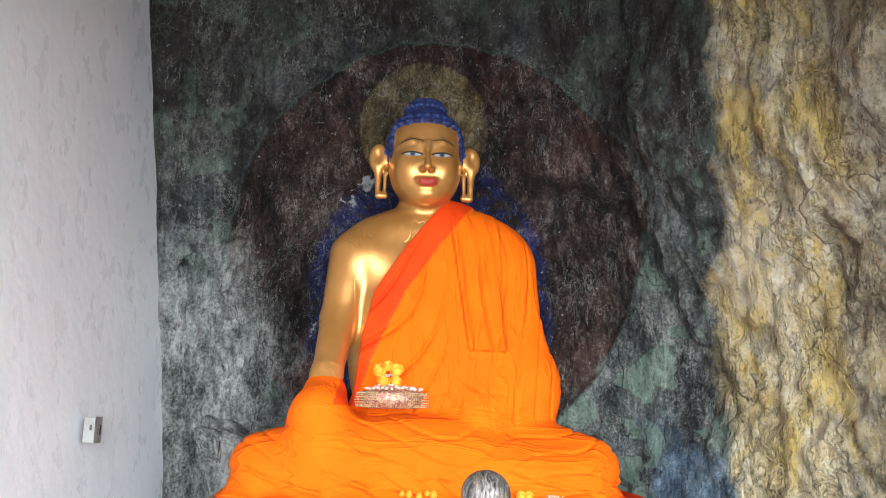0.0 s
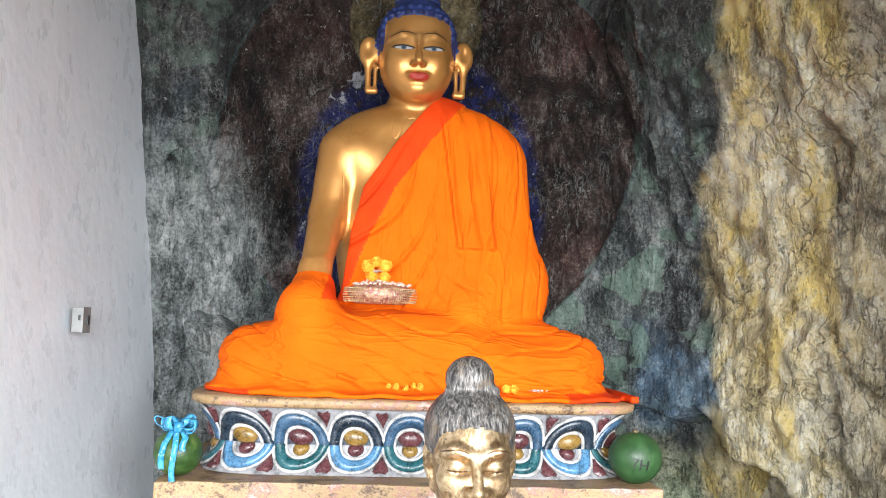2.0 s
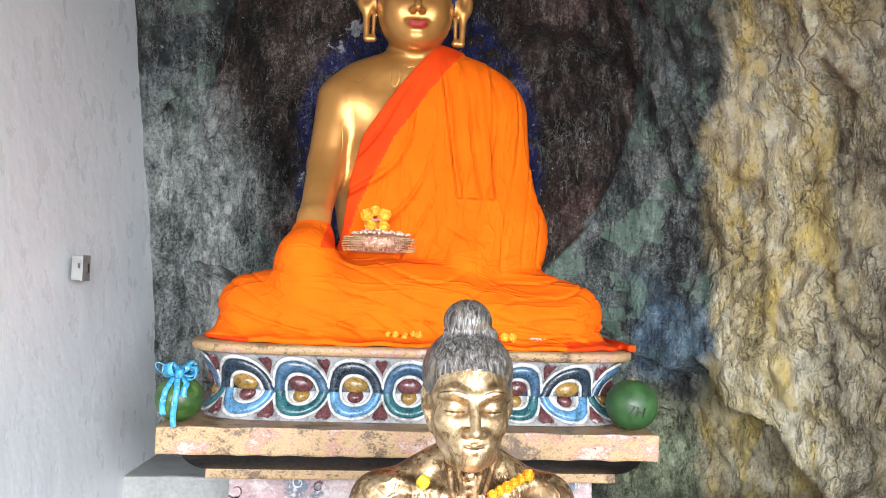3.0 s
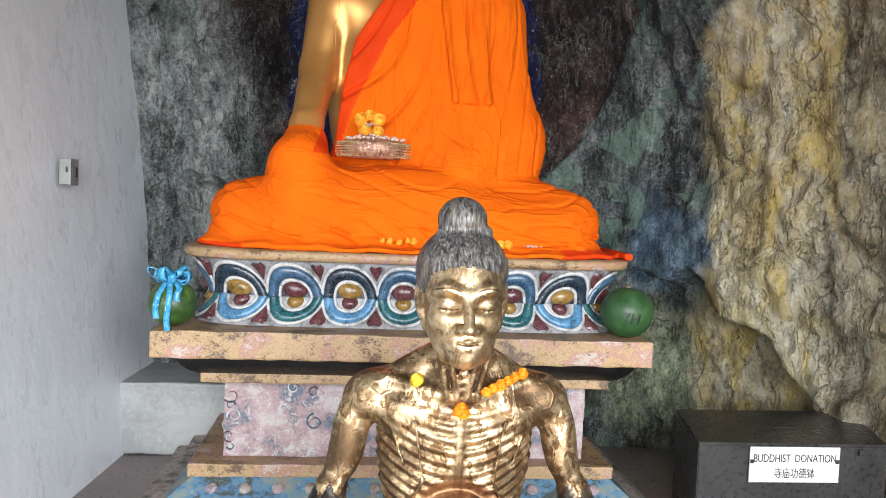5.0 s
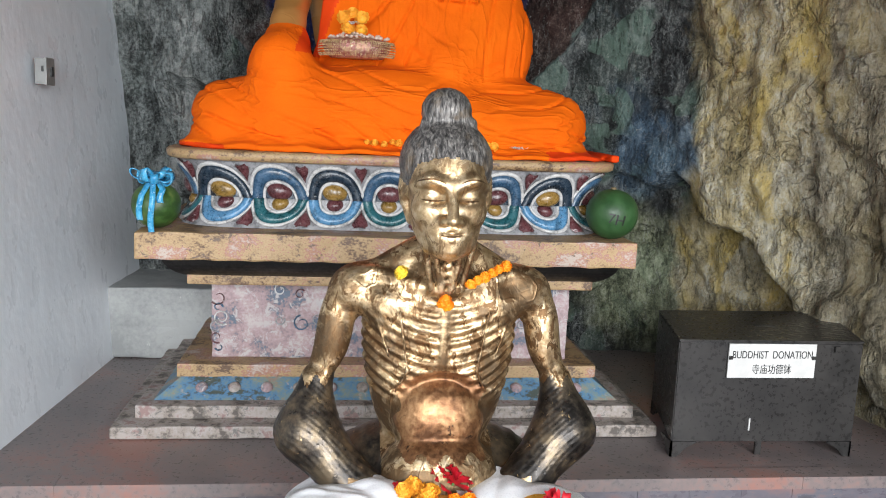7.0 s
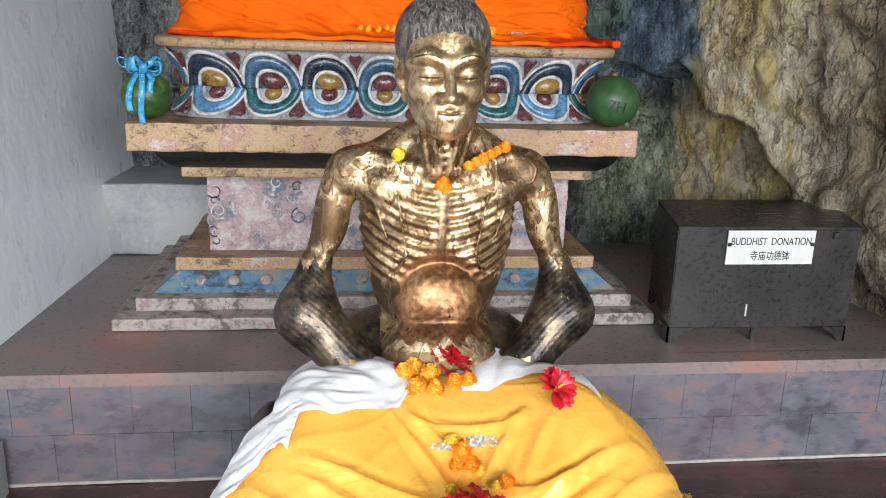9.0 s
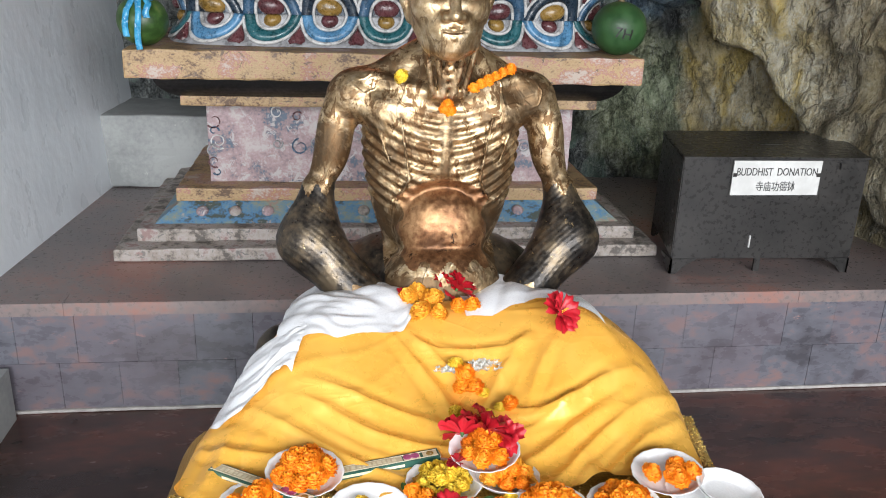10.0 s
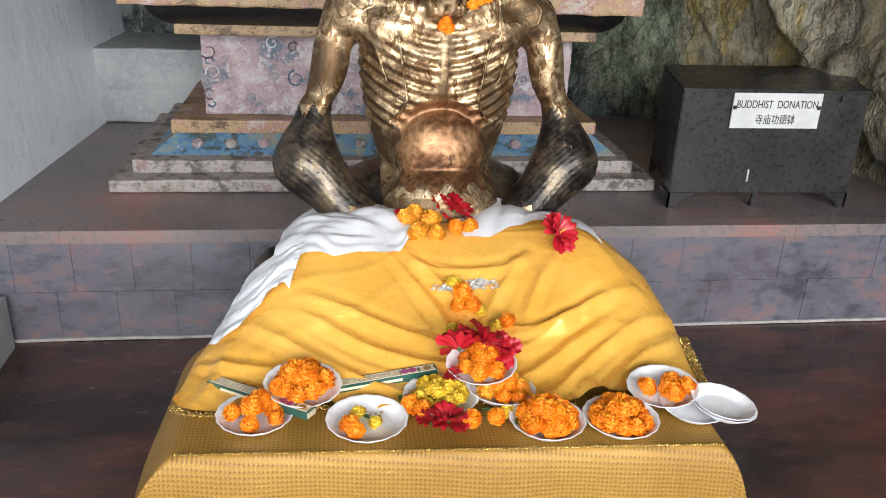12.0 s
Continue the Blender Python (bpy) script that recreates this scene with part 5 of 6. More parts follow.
def ascetic_head(X, Y, Z):
    hx = 0.048
    x = np.abs(X - hx)
    f = ball(x, Y, Z, (0, 1.700, 1.325), (0.083, 0.104, 0.098))
    f = fuse(f, ball(x, Y, Z, (0, 1.668, 1.262), (0.071, 0.080, 0.092)), 0.03)
    f = fuse(f, ball(x, Y, Z, (0, 1.640, 1.205), (0.046, 0.050, 0.048)), 0.035)
    f = fuse(f, ball(x, Y, Z, (0, 1.606, 1.180), (0.026, 0.022, 0.018)), 0.025)
    # cheekbones, jaw
    f = fuse(f, ball(x, Y, Z, (0.046, 1.632, 1.252), (0.024, 0.026, 0.022)), 0.03)
    f = fuse(f, limb(x, Y, Z, (0.064, 1.70, 1.235), (0.038, 1.630, 1.185), 0.011, 0.010), 0.025)
    # sockets under a smooth brow, with broad lowered lids
    f = fuse(f, limb(x, Y, Z, (0.012, 1.594, 1.306), (0.044, 1.598, 1.318), 0.009, 0.009), 0.016)
    f = fuse(f, limb(x, Y, Z, (0.044, 1.598, 1.318), (0.074, 1.640, 1.302), 0.009, 0.007), 0.016)
    f = carve(f, ball(x, Y, Z, (0.036, 1.578, 1.284), (0.027, 0.026, 0.016)), 0.012)
    f = fuse(f, ball(x, Y, Z, (0.036, 1.622, 1.285), (0.024, 0.024, 0.017)), 0.003)
    f = carve(f, limb(x, Y, Z, (0.014, 1.598, 1.2765), (0.060, 1.612, 1.279), 0.0022, 0.0018), 0.002)
    # straight nose with a broad flat ridge
    f = fuse(f, limb(x, Y, Z, (0, 1.594, 1.306), (0, 1.562, 1.243), 0.0085, 0.012), 0.008)
    f = fuse(f, ball(x, Y, Z, (0.014, 1.576, 1.240), (0.0105, 0.015, 0.0095)), 0.004)
    f = carve(f, ball(x, Y, Z, (0.009, 1.568, 1.2295), (0.005, 0.007, 0.003)), 0.002)
    # parted smiling lips
    f = fuse(f, ball(x, Y, Z, (0, 1.604, 1.210), (0.036, 0.024, 0.024)), 0.015)
    f = fuse(f, limb(x, Y, Z, (0, 1.578, 1.216), (0.030, 1.594, 1.2185), 0.0050, 0.0025), 0.003)
    f = fuse(f, limb(x, Y, Z, (0, 1.580, 1.2015), (0.027, 1.595, 1.2115), 0.0055, 0.0025), 0.003)
    f = carve(f, limb(x, Y, Z, (0, 1.574, 1.2095), (0.028, 1.588, 1.2150), 0.0032, 0.0015), 0.0015)
    f = fuse(f, limb(x, Y, Z, (0.023, 1.588, 1.240), (0.043, 1.606, 1.212), 0.004, 0.003), 0.012)
    f = fuse(f, ball(x, Y, Z, (0, 1.594, 1.331), (0.004, 0.004, 0.004)), 0.002)
    # ears
    f = fuse(f, ball(x, Y, Z, (0.087, 1.705, 1.295), (0.012, 0.022, 0.035)), 0.008)
    f = carve(f, ball(x, Y, Z, (0.095, 1.69, 1.297), (0.007, 0.012, 0.02)), 0.006)
    f = fuse(f, limb(x, Y, Z, (0.086, 1.705, 1.27), (0.074, 1.695, 1.225), 0.009, 0.007), 0.008)
    return f


def ascetic_hair(X, Y, Z):
    x = X - 0.047
    f = ball(x, Y, Z, (0, 1.715, 1.345), (0.097, 0.110, 0.092))
    line = 1.364 - 4.0 * x * x - 2.2 * np.maximum(0, np.abs(x) - 0.066) - 1.1 * np.maximum(0, Y - 1.665)
    f = np.maximum(f, line - Z)
    f = np.maximum(f, 1.27 - Z)
    knot = ball(x + 0.003, Y, Z, (0, 1.715, 1.450), (0.052, 0.055, 0.048))
    knot = fuse(knot, limb(x, Y, Z, (-0.046, 1.69, 1.425), (0.046, 1.69, 1.427), 0.012, 0.012), 0.012)
    f = fuse(f, knot, 0.012)
    lines = np.sin(np.arctan2(x, 1.50 - Z) * 40 + 3 * np.sin(Z * 60) + Y * 60)
    return f - 0.0005 * lines


def ascetic_field(X, Y, Z):
    x = np.abs(X - AX)
    sx = X - AX
    # chest
    f = ball(x, Y, Z, (0, 1.80, 0.965), (0.172, 0.105, 0.20))
    f = fuse(f, ball(x, Y, Z, (0, 1.805, 0.80), (0.128, 0.085, 0.14)), 0.06)
    depth = step(1.86, 1.74, Y)
    ph = (Z - 2.4 * sx * sx) * 2 * np.pi / 0.0245
    ribs = np.sin(ph)
    zone = step(0.815, 0.85, Z) * step(1.075, 1.02, Z) * step(0.004, 0.02, x) * depth
    f = f - (0.0030 * ribs + 0.0004 * np.sin(X * 130 + 4 * np.sin(Z * 60))) * zone
    f = f - 0.003 * step(0.012, 0.004, x) * depth * step(0.88, 0.92, Z) * step(1.08, 1.04, Z)
    f = carve(f, ball(x, Y, Z, (0.0, 1.675, 0.785), (0.112, 0.080, 0.118)), 0.012)
    # shoulder girdle
    f = fuse(f, limb(x, Y, Z, (0.035, 1.79, 1.155), (0.150, 1.80, 1.085), 0.030, 0.034), 0.03)
    f = fuse(f, limb(x, Y, Z, (0.016, 1.705, 1.075), (0.150, 1.755, 1.105), 0.010, 0.013), 0.016)
    f = fuse(f, ball(x, Y, Z, (0.188, 1.785, 1.062), (0.055, 0.055, 0.055)), 0.03)
    f = fuse(f, ball(x, Y, Z, (0.105, 1.735, 1.035), (0.06, 0.03, 0.04)), 0.03)
    # neck and its cords
    f = fuse(f, limb(x, Y, Z, (0, 1.715, 1.22), (0, 1.775, 1.07), 0.038, 0.048), 0.03)
    for x0, x1, r in ((0.030, 0.012, 0.0065), (0.052, 0.03, 0.007), (0.006, 0.006, 0.004)):
        f = fuse(f, limb(x, Y, Z, (x0, 1.672, 1.185), (x1, 1.698, 1.075), r, r), 0.008)
    for i in range(5):
        f = fuse(f, ball(x, Y, Z, (0, 1.677 + 0.004 * i, 1.165 - 0.017 * i), (0.010, 0.006, 0.005)), 0.004)
    # arms
    arm = limb(x, Y, Z, (0.206, 1.785, 1.06), (0.268, 1.775, 0.855), 0.036, 0.027)
    arm = fuse(arm, ball(x, Y, Z, (0.230, 1.768, 0.975), (0.032, 0.032, 0.07)), 0.03)
    for p0, p1 in (((0.205, 1.748, 1.06), (0.250, 1.745, 0.87)), ((0.225, 1.750, 1.03), (0.232, 1.745, 0.90)), ((0.19, 1.755, 1.03), (0.246, 1.752, 0.90))):
        arm = fuse(arm, limb(x, Y, Z, p0, p1, 0.0055, 0.0045), 0.008)
    # drapery gathered round the forearms
    dr = limb(x, Y, Z, (0.268, 1.765, 0.860), (0.286, 1.735, 0.755), 0.036, 0.060)
    dr = fuse(dr, limb(x, Y, Z, (0.286, 1.735, 0.755), (0.150, 1.665, 0.615), 0.060, 0.052), 0.05)
    pleat = np.sin((Z * 0.85 - x * 0.75 + Y * 0.3) * 2 * np.pi / 0.013 + 2.5 * np.sin(Z * 31) + 2 * np.sin(x * 40))
    dr = dr - 0.0008 * pleat * step(0.665, 0.70, Z + 0.0 * x)
    arm = fuse(arm, dr, 0.010)
    f = fuse(f, arm, 0.012)
    # veins
    for a, b in (((0.095, 1.695, 1.03), (0.075, 1.70, 0.90)), ((0.075, 1.70, 0.90), (0.098, 1.715, 0.85)), ((0.14, 1.725, 1.0), (0.115, 1.71, 0.93))):
        f = fuse(f, limb(x, Y, Z, a, b, 0.0035, 0.003), 0.006)
    # hips, crossed legs and the feet in the lap
    legs = fuse(ball(x, Y, Z, (0, 1.84, 0.62), (0.26, 0.16, 0.125)), limb(x, Y, Z, (0.10, 1.74, 0.56), (0.33, 1.60, 0.545), 0.085, 0.07), 0.05)
    legs = fuse(legs, ball(x, Y, Z, (0.012, 1.705, 0.665), (0.118, 0.090, 0.095)), 0.015)
    legs = fuse(legs, ball(x, Y, Z, (0.010, 1.735, 0.775), (0.090, 0.065, 0.100)), 0.010)
    legs = legs - 0.0009 * np.sin((x * 0.9 + Z) * 260 + 3 * np.sin(Z * 40)) * step(0.14, 0.17, x)
    legs = legs + 0.0007 * np.sin(X * 90 + 3 * np.sin(Z * 70)) * np.sin(Z * 110 + 2 * np.sin(X * 80))
    f = fuse(f, legs, 0.012)
    f = np.maximum(f, 0.488 - Z)
    f = fuse(f, ascetic_head(X, Y, Z), 0.012)
    return np.minimum(f, ascetic_hair(X, Y, Z))


def ascetic_pick(x, y, z):
    sx = np.abs(x - AX)
    out = np.zeros(len(x))
    belly = (sx < 0.092 + 0.008 * np.sin(z * 90)) & (z > 0.725 + 0.01 * np.sin(x * 120)) & (z < 0.90 - 4.0 * sx ** 2) & (y < 1.80)
    out[belly] = 2
    dark = (z < 0.745) & (sx > 0.125) & (sx < 0.24 - 0.4 * (0.70 - z)) & (y > 1.64)
    out[dark] = 3
    out[(sx > 0.195) & (z < 0.868 + 0.012 * np.sin(x * 170))] = 3
    out[(ascetic_hair(x, y, z) < 0.003)] = 1
    return out


tagged(nets("ascetic_statue", ascetic_field, (-0.34, 1.48, 0.47), (0.45, 2.03, 1.53), 0.0042, [LEAF, STRANDS, BROWN, DARKBRONZE], ascetic_pick), "gaunt gold-leafed statue with prominent ribs and grey hair", "statue")


# ---- offering table and cloths ----
def brocade(name):
    m, nt, b = material(name, 0.5, 0.2)
    at = place(nt)
    p = xyz(nt, at)
    along = calc(nt, "SUBTRACT", p[2], p[1])
    k = 2 * math.pi / 0.0072
    pat = calc(nt, "MULTIPLY", calc(nt, "SINE", calc(nt, "MULTIPLY", calc(nt, "ADD", p[0], along), k / 2)), calc(nt, "SINE", calc(nt, "MULTIPLY", calc(nt, "SUBTRACT", p[0], along), k / 2)))
    k2 = k * 2
    pat2 = calc(nt, "MULTIPLY", calc(nt, "SINE", calc(nt, "MULTIPLY", p[0], k2)), calc(nt, "SINE", calc(nt, "MULTIPLY", along, k2)))
    w = calc(nt, "MULTIPLY_ADD", pat2, 0.35, pat)
    fine = grain(nt, at, 420, 3)
    big = grain(nt, at, 7, 4)
    col = mix(nt, ramp(nt, w, [(0.30, 0), (0.55, 0.6)]), ramp(nt, big, [(0.35, (0.30, 0.155, 0.022)), (0.65, (0.38, 0.205, 0.034))]), (0.10, 0.045, 0.009))
    col = mix(nt, ramp(nt, fine, [(0.60, 0), (0.68, 0.4)]), col, (0.75, 0.52, 0.18))
    put(nt, b.inputs["Base Color"], col)
    bump(nt, b, calc(nt, "ADD", calc(nt, "MULTIPLY", w, 0.4), fine), 0.4, 0.002)
    return m


CLOTH = brocade("gold_brocade_cloth")
SEQUIN = worn("gold_thread", [(0.3, (0.55, 0.36, 0.08)), (0.7, (0.85, 0.65, 0.25))], 200, 0.25, 0.9, 0.5, fine=500)
KHATA = worn("white_silk", [(0.3, (0.64, 0.65, 0.68)), (0.7, (0.74, 0.75, 0.77))], 5, 0.32, relief=0.1, fine=320)
TX0, TX1, TY0, TY1, TZ = -0.421, 0.456, 1.071, 1.40, 0.485
SKEW = -0.038
XC = (TX0 + TX1) / 2


def altar_table():
    ob = thing("altar_table", "low offering table in front of the ledge", "table")
    part("table_board", box(TX0 + 0.02, TX1 - 0.02, TY0 + 0.03, TY1, TZ - 0.05, TZ - 0.008, 0.004), STALK, ob)
    for x in (TX0 + 0.06, TX1 - 0.06):
        for y in (TY0 + 0.08, TY1 - 0.05):
            part("leg", box(x - 0.025, x + 0.025, y - 0.025, y + 0.025, 0.045, TZ - 0.05), STALK, ob)
    cloth = thing("tablecloth", "gold brocade tablecloth hanging over the offering table", "tablecloth")
    hx, d0 = (TX1 - TX0) / 2, TY1 - TY0
    def sheet(u, v):
        # v: over the front edge and down; u: across, with both sides hanging
        a = (u - 0.5) * 2 * (hx + 0.40)
        s = (1 - v) * (d0 + 0.42) - 0.42
        dx, dy = max(0, abs(a) - hx), max(0, -s)
        drop = max(dx, dy) if min(dx, dy) == 0 else math.hypot(dx, dy)
        drop = min(drop, 0.432)
        flare = 0.035 * drop / 0.43
        wave = 0.007 * min(1, drop / 0.25) * (math.sin(a * 15 + 1) + 0.6 * math.sin(a * 31 + s * 9))
        splay = (0.075 if a < 0 else 0.030) * (1 - math.exp(-drop / 0.10)) * (dx > 0)
        x = XC + math.copysign(min(abs(a), hx + 0.012 * (1 - math.exp(-dx * 60))) + splay + (flare + 0.012 * min(1, drop / 0.2) * math.sin(s * 14)) * (dx > 0), a)
        y = TY0 + max(s, -0.012 * (1 - math.exp(-dy * 60))) - (flare + wave) * (dy > 0)
        if dx > 0 and dy > 0:
            k = min(dx, dy) / 0.42
            x += math.copysign(0.06 * k, a)
            y -= 0.06 * k
        return (x, y + SKEW * (x - XC), TZ - drop + 0.0012 * noise.noise((a * 9, s * 9, 2)))
    grid_mesh("cloth", sheet, 130, 110, CLOTH, cloth)
    bm = bmesh.new()
    rnd = random.Random(2)
    for i in range(190):
        t = i / 189
        x = TX0 + 0.004 + t * (TX1 - TX0 - 0.008)
        c = Vector((x, TY0 + SKEW * (x - XC) - 0.002 + 0.001 * rnd.random(), TZ + 0.001 + 0.001 * rnd.random()))
        r = 0.0017 + 0.0009 * rnd.random()
        bmesh.ops.create_icosphere(bm, subdivisions=1, radius=r, matrix=Matrix.Translation(c))
    tagged(part("edge_braid", bm, SEQUIN, cloth, "glittering gold thread braid"), kind="stuff")
    return ob


FOLDS = [(0.39, 0.39, 0.5, 0.61, 0.52, 0.74), (0.42, 0.37, 0.53, 0.53, 0.55, 0.61), (0.2, 0.59, 0.34, 0.63, 0.5, 0.74), (0.2, 0.64, 0.38, 0.8, 0.54, 0.84), (0.1, 0.64, 0.25, 0.86, 0.47, 0.96), (0.04, 0.77, 0.18, 0.87, 0.32, 0.9), (0.68, 0.41, 0.61, 0.54, 0.57, 0.67), (0.73, 0.47, 0.68, 0.57, 0.66, 0.66), (0.9, 0.56, 0.74, 0.71, 0.57, 0.81), (0.85, 0.71, 0.7, 0.8, 0.58, 0.96), (0.96, 0.6, 0.78, 0.87, 0.65, 1.0), (0.96, 0.71, 0.85, 0.91, 0.8, 1.0), (0.43, 0.41, 0.59, 0.49, 0.68, 0.43), (0.57, 0.67, 0.64, 0.71, 0.75, 0.69), (0.08, 0.7, 0.08, 0.87, 0.06, 0.97), (0.59, 0.71, 0.68, 0.74, 0.82, 0.64)]
SN, SM = 190, 140


def satin_grid():
    """The yellow satin over the figure's lap: across, and from the lap to the hem."""
    u, v = np.meshgrid(np.linspace(0, 1, SN + 1), np.linspace(0, 1, SM + 1), indexing="ij")
    s = 2 * u - 1
    a = np.abs(s)
    y = 1.70 + (1.195 - 1.70) * v + 0.045 * v * np.maximum(0, a - 0.5) + 0.014 * np.sin(s * 11 + 1) * v ** 3
    t = np.clip((a - 0.8) / 0.2, 0, 1)
    out = np.where(a < 0.8, a, 0.8 + 0.2 * (1 - (1 - t) ** 1.8))
    left = np.interp(v, [0, 0.2, 0.4, 0.7, 1.0], [0.385, 0.400, 0.420, 0.462, 0.478])
    right = np.interp(v, [0, 0.2, 0.4, 0.6, 0.85, 1.0], [0.385, 0.430, 0.470, 0.478, 0.458, 0.445])
    x = 0.035 + np.sign(s) * out * np.where(s > 0, right, left)
    ridge = 0.150 + 0.022 * step(0.0, 0.2, v)
    fall = 1 - step(0.20, 1.02, v) ** 0.95
    knee = 0.046 * np.exp(-((a - 0.66) / 0.24) ** 2 - ((v - 0.45) / 0.3) ** 2) - 0.018 * np.exp(-(s / 0.3) ** 2 - ((v - 0.55) / 0.25) ** 2)
    sides = np.where(s > 0, np.maximum(0, 1 - out ** 4) ** 0.5, np.maximum(0, 1 - out ** 2.8) ** 0.6)
    z = (ridge * fall + knee) * sides
    for u0, v0, u1, v1, u2, v2 in FOLDS:
        best = np.full(u.shape, 9.0)
        along = np.zeros(u.shape)
        for k in range(70):
            t = k / 69
            cu, cv = (1 - t) ** 2 * u0 + 2 * t * (1 - t) * u1 + t * t * u2, (1 - t) ** 2 * v0 + 2 * t * (1 - t) * v1 + t * t * v2
            d = np.hypot((u - cu) * 1.75, v - cv)
            along = np.where(d < best, t, along)
            best = np.minimum(best, d)
        amp = 0.35 + 0.65 * np.sin(np.pi * np.clip(along, 0.02, 0.98))
        z = z + 0.0062 * amp * np.exp(-(best / 0.011) ** 2) + 0.0035 * amp * np.exp(-(best / 0.05) ** 2) - 0.004 * amp * np.exp(-((best - 0.04) / 0.016) ** 2)
    # slight creases that fan out from the hollow of the lap
    fan = np.arctan2(v - 0.22, (u - 0.52) * 1.75)
    far = np.hypot(v - 0.22, (u - 0.52) * 1.75)
    z = z + 0.0022 * np.maximum(0, np.sin(fan * 17 + 2.5 * np.sin(far * 5) + 1.5 * np.sin(fan * 5))) ** 3 * step(0.15, 0.4, far) * step(1.0, 0.8, a)
    z = z + 0.011 * np.maximum(0, np.sin(s * 24 + 2 * np.sin(v * 9))) * step(0.84, 1.0, v)
    z = np.maximum(z, 0) - 0.14 * step(0.975, 1.0, out) * step(0.60, 0.48, v)
    return np.stack([x, y, TZ + 0.004 + z], -1)


SGRID = satin_grid()


def satin_place(u, v):
    i, j = min(SN - 1e-6, max(0, u * SN)), min(SM - 1e-6, max(0, v * SM))
    a, b = int(i), int(j)
    p = (SGRID[a, b] * (a + 1 - i) + SGRID[a + 1, b] * (i - a)) * (b + 1 - j) + (SGRID[a, b + 1] * (a + 1 - i) + SGRID[a + 1, b + 1] * (i - a)) * (j - b)
    return Vector(p.tolist())


def satin_cloth():
    ob = thing("satin_cloth", "yellow satin cloth draped over the statue's lap", "cloth")
    grid_mesh("sheet", lambda u, v: satin_place(u, v), SN, SM, SATIN, ob)
    # beaded gold fringe along the hem
    bm = bmesh.new()
    rnd = random.Random(5)
    for i in range(420):
        u = i / 419
        if 0.33 < u < 0.86 and rnd.random() < 0.75:
            continue
        p = satin_place(u, 1.0)
        for k in range(2):
            c = p + Vector((rnd.uniform(-0.004, 0.004), -0.004 - 0.014 * rnd.random(), 0.0))
            c.z = TZ + 0.0035
            bmesh.ops.create_icosphere(bm, subdivisions=1, radius=rnd.uniform(0.0014, 0.003), matrix=Matrix.Translation(c))
    for i in range(160):
        v = 0.62 + 0.38 * i / 159
        p = satin_place(1.0, v)
        for k in range(3):
            c = p + Vector((0.003 + 0.018 * rnd.random(), rnd.uniform(-0.006, 0.006), 0))
            c.z = TZ + 0.004
            bmesh.ops.create_icosphere(bm, subdivisions=1, radius=rnd.uniform(0.0014, 0.003), matrix=Matrix.Translation(c))
    tagged(part("fringe", bm, SEQUIN, ob, "gold beaded fringe"), kind="stuff")


def over_satin(u, v, up):
    p = satin_place(min(1, max(0, u)), min(1, max(0, v)))
    s = 2 * u - 1
    return p + Vector((0, 0.0, up))


def khata():
    ob = thing("ceremonial_scarf", "white silk ceremonial scarf laid over the satin", "scarf")
    def left(a, b):
        u = 0.105 + 0.335 * a
        lo = 0.455 - 0.10 * a ** 2 - 0.05 * float(step(0.9, 1.0, a)) + 0.012 * math.sin(a * 17)
        v = lo * b
        p = over_satin(u, v, 0.006)
        p.z += 0.026 * (1 - b) ** 1.5 * math.sin(math.pi * min(1, 0.25 + 0.6 * a)) + 0.018 * abs(noise.noise((a * 1.6 + b * 0.8, b * 3.0 - a * 1.5, 4.0))) + 0.007 * abs(noise.noise((a * 3.0 + b * 2, b * 8 - a * 4, 1.0))) + 0.004 * float(step(0.86, 1.0, b))
        p.y += 0.03 * (1 - b) ** 2
        return p
    grid_mesh("left_length", left, 70, 36, KHATA, ob)
    def tail(a, b):
        v = 0.34 + (0.27 + 0.06 * math.sin(a * 5 + 0.6)) * b
        u = 0.072 + (0.112 - 0.012 * b) * a - 0.035 * b * (1 - a)
        p = over_satin(u, v, 0.008)
        p.z += 0.008 * abs(noise.noise((a * 2.2, b * 4.5, 7.0))) + 0.003 * abs(noise.noise((a * 7, b * 9, 2.0))) + 0.006 * float(step(0.75, 1, b)) * abs(math.sin(a * 16)) - 0.02 * (1 - a) ** 3 * b
        p.x -= 0.010 * (1 - a) ** 2
        return p
    grid_mesh("hanging_end", tail, 28, 44, KHATA, ob)
    def right(a, b):
        u = 0.56 + 0.29 * a
        v = 0.02 + (0.29 + 0.02 * math.sin(a * 8) - 0.10 * a + 0.20 * a ** 4) * b
        p = over_satin(u, v, 0.005)
        p.z += 0.030 * (1 - b) * math.sin(min(1.0, a * 1.1) * math.pi) ** 2 + 0.006 * abs(math.sin(a * 11 + b * 4))
        p.y += 0.02 * (1 - b)
        return p
    grid_mesh("right_length", right, 44, 24, KHATA, ob)


altar_table()
tagged(part("statue_plinth", box(-0.24, 0.35, 1.425, 1.93, 0.045, 0.487, 0.006), CEMENT), "plain cement plinth under the gaunt statue", "plinth")
satin_cloth()
khata()

# ---- flowers ----
def petal_paint(name, lo, hi, rough=0.6):
    m, nt, b = material(name, rough)
    at = place(nt)
    info = nt.nodes.new("ShaderNodeObjectInfo")
    isl = nt.nodes.new("ShaderNodeNewGeometry")
    f = calc(nt, "MULTIPLY_ADD", isl.outputs["Random Per Island"], 0.6, calc(nt, "MULTIPLY", info.outputs["Random"], 0.4))
    put(nt, b.inputs["Base Color"], mix(nt, grain(nt, at, 90, 3), ramp(nt, f, [(0.1, lo), (0.9, hi)]), mix(nt, 0.5, lo, hi)))
    b.inputs["Subsurface Weight"].default_value = 0.0
    bump(nt, b, grain(nt, at, 300, 2), 0.2, 0.001)
    return m


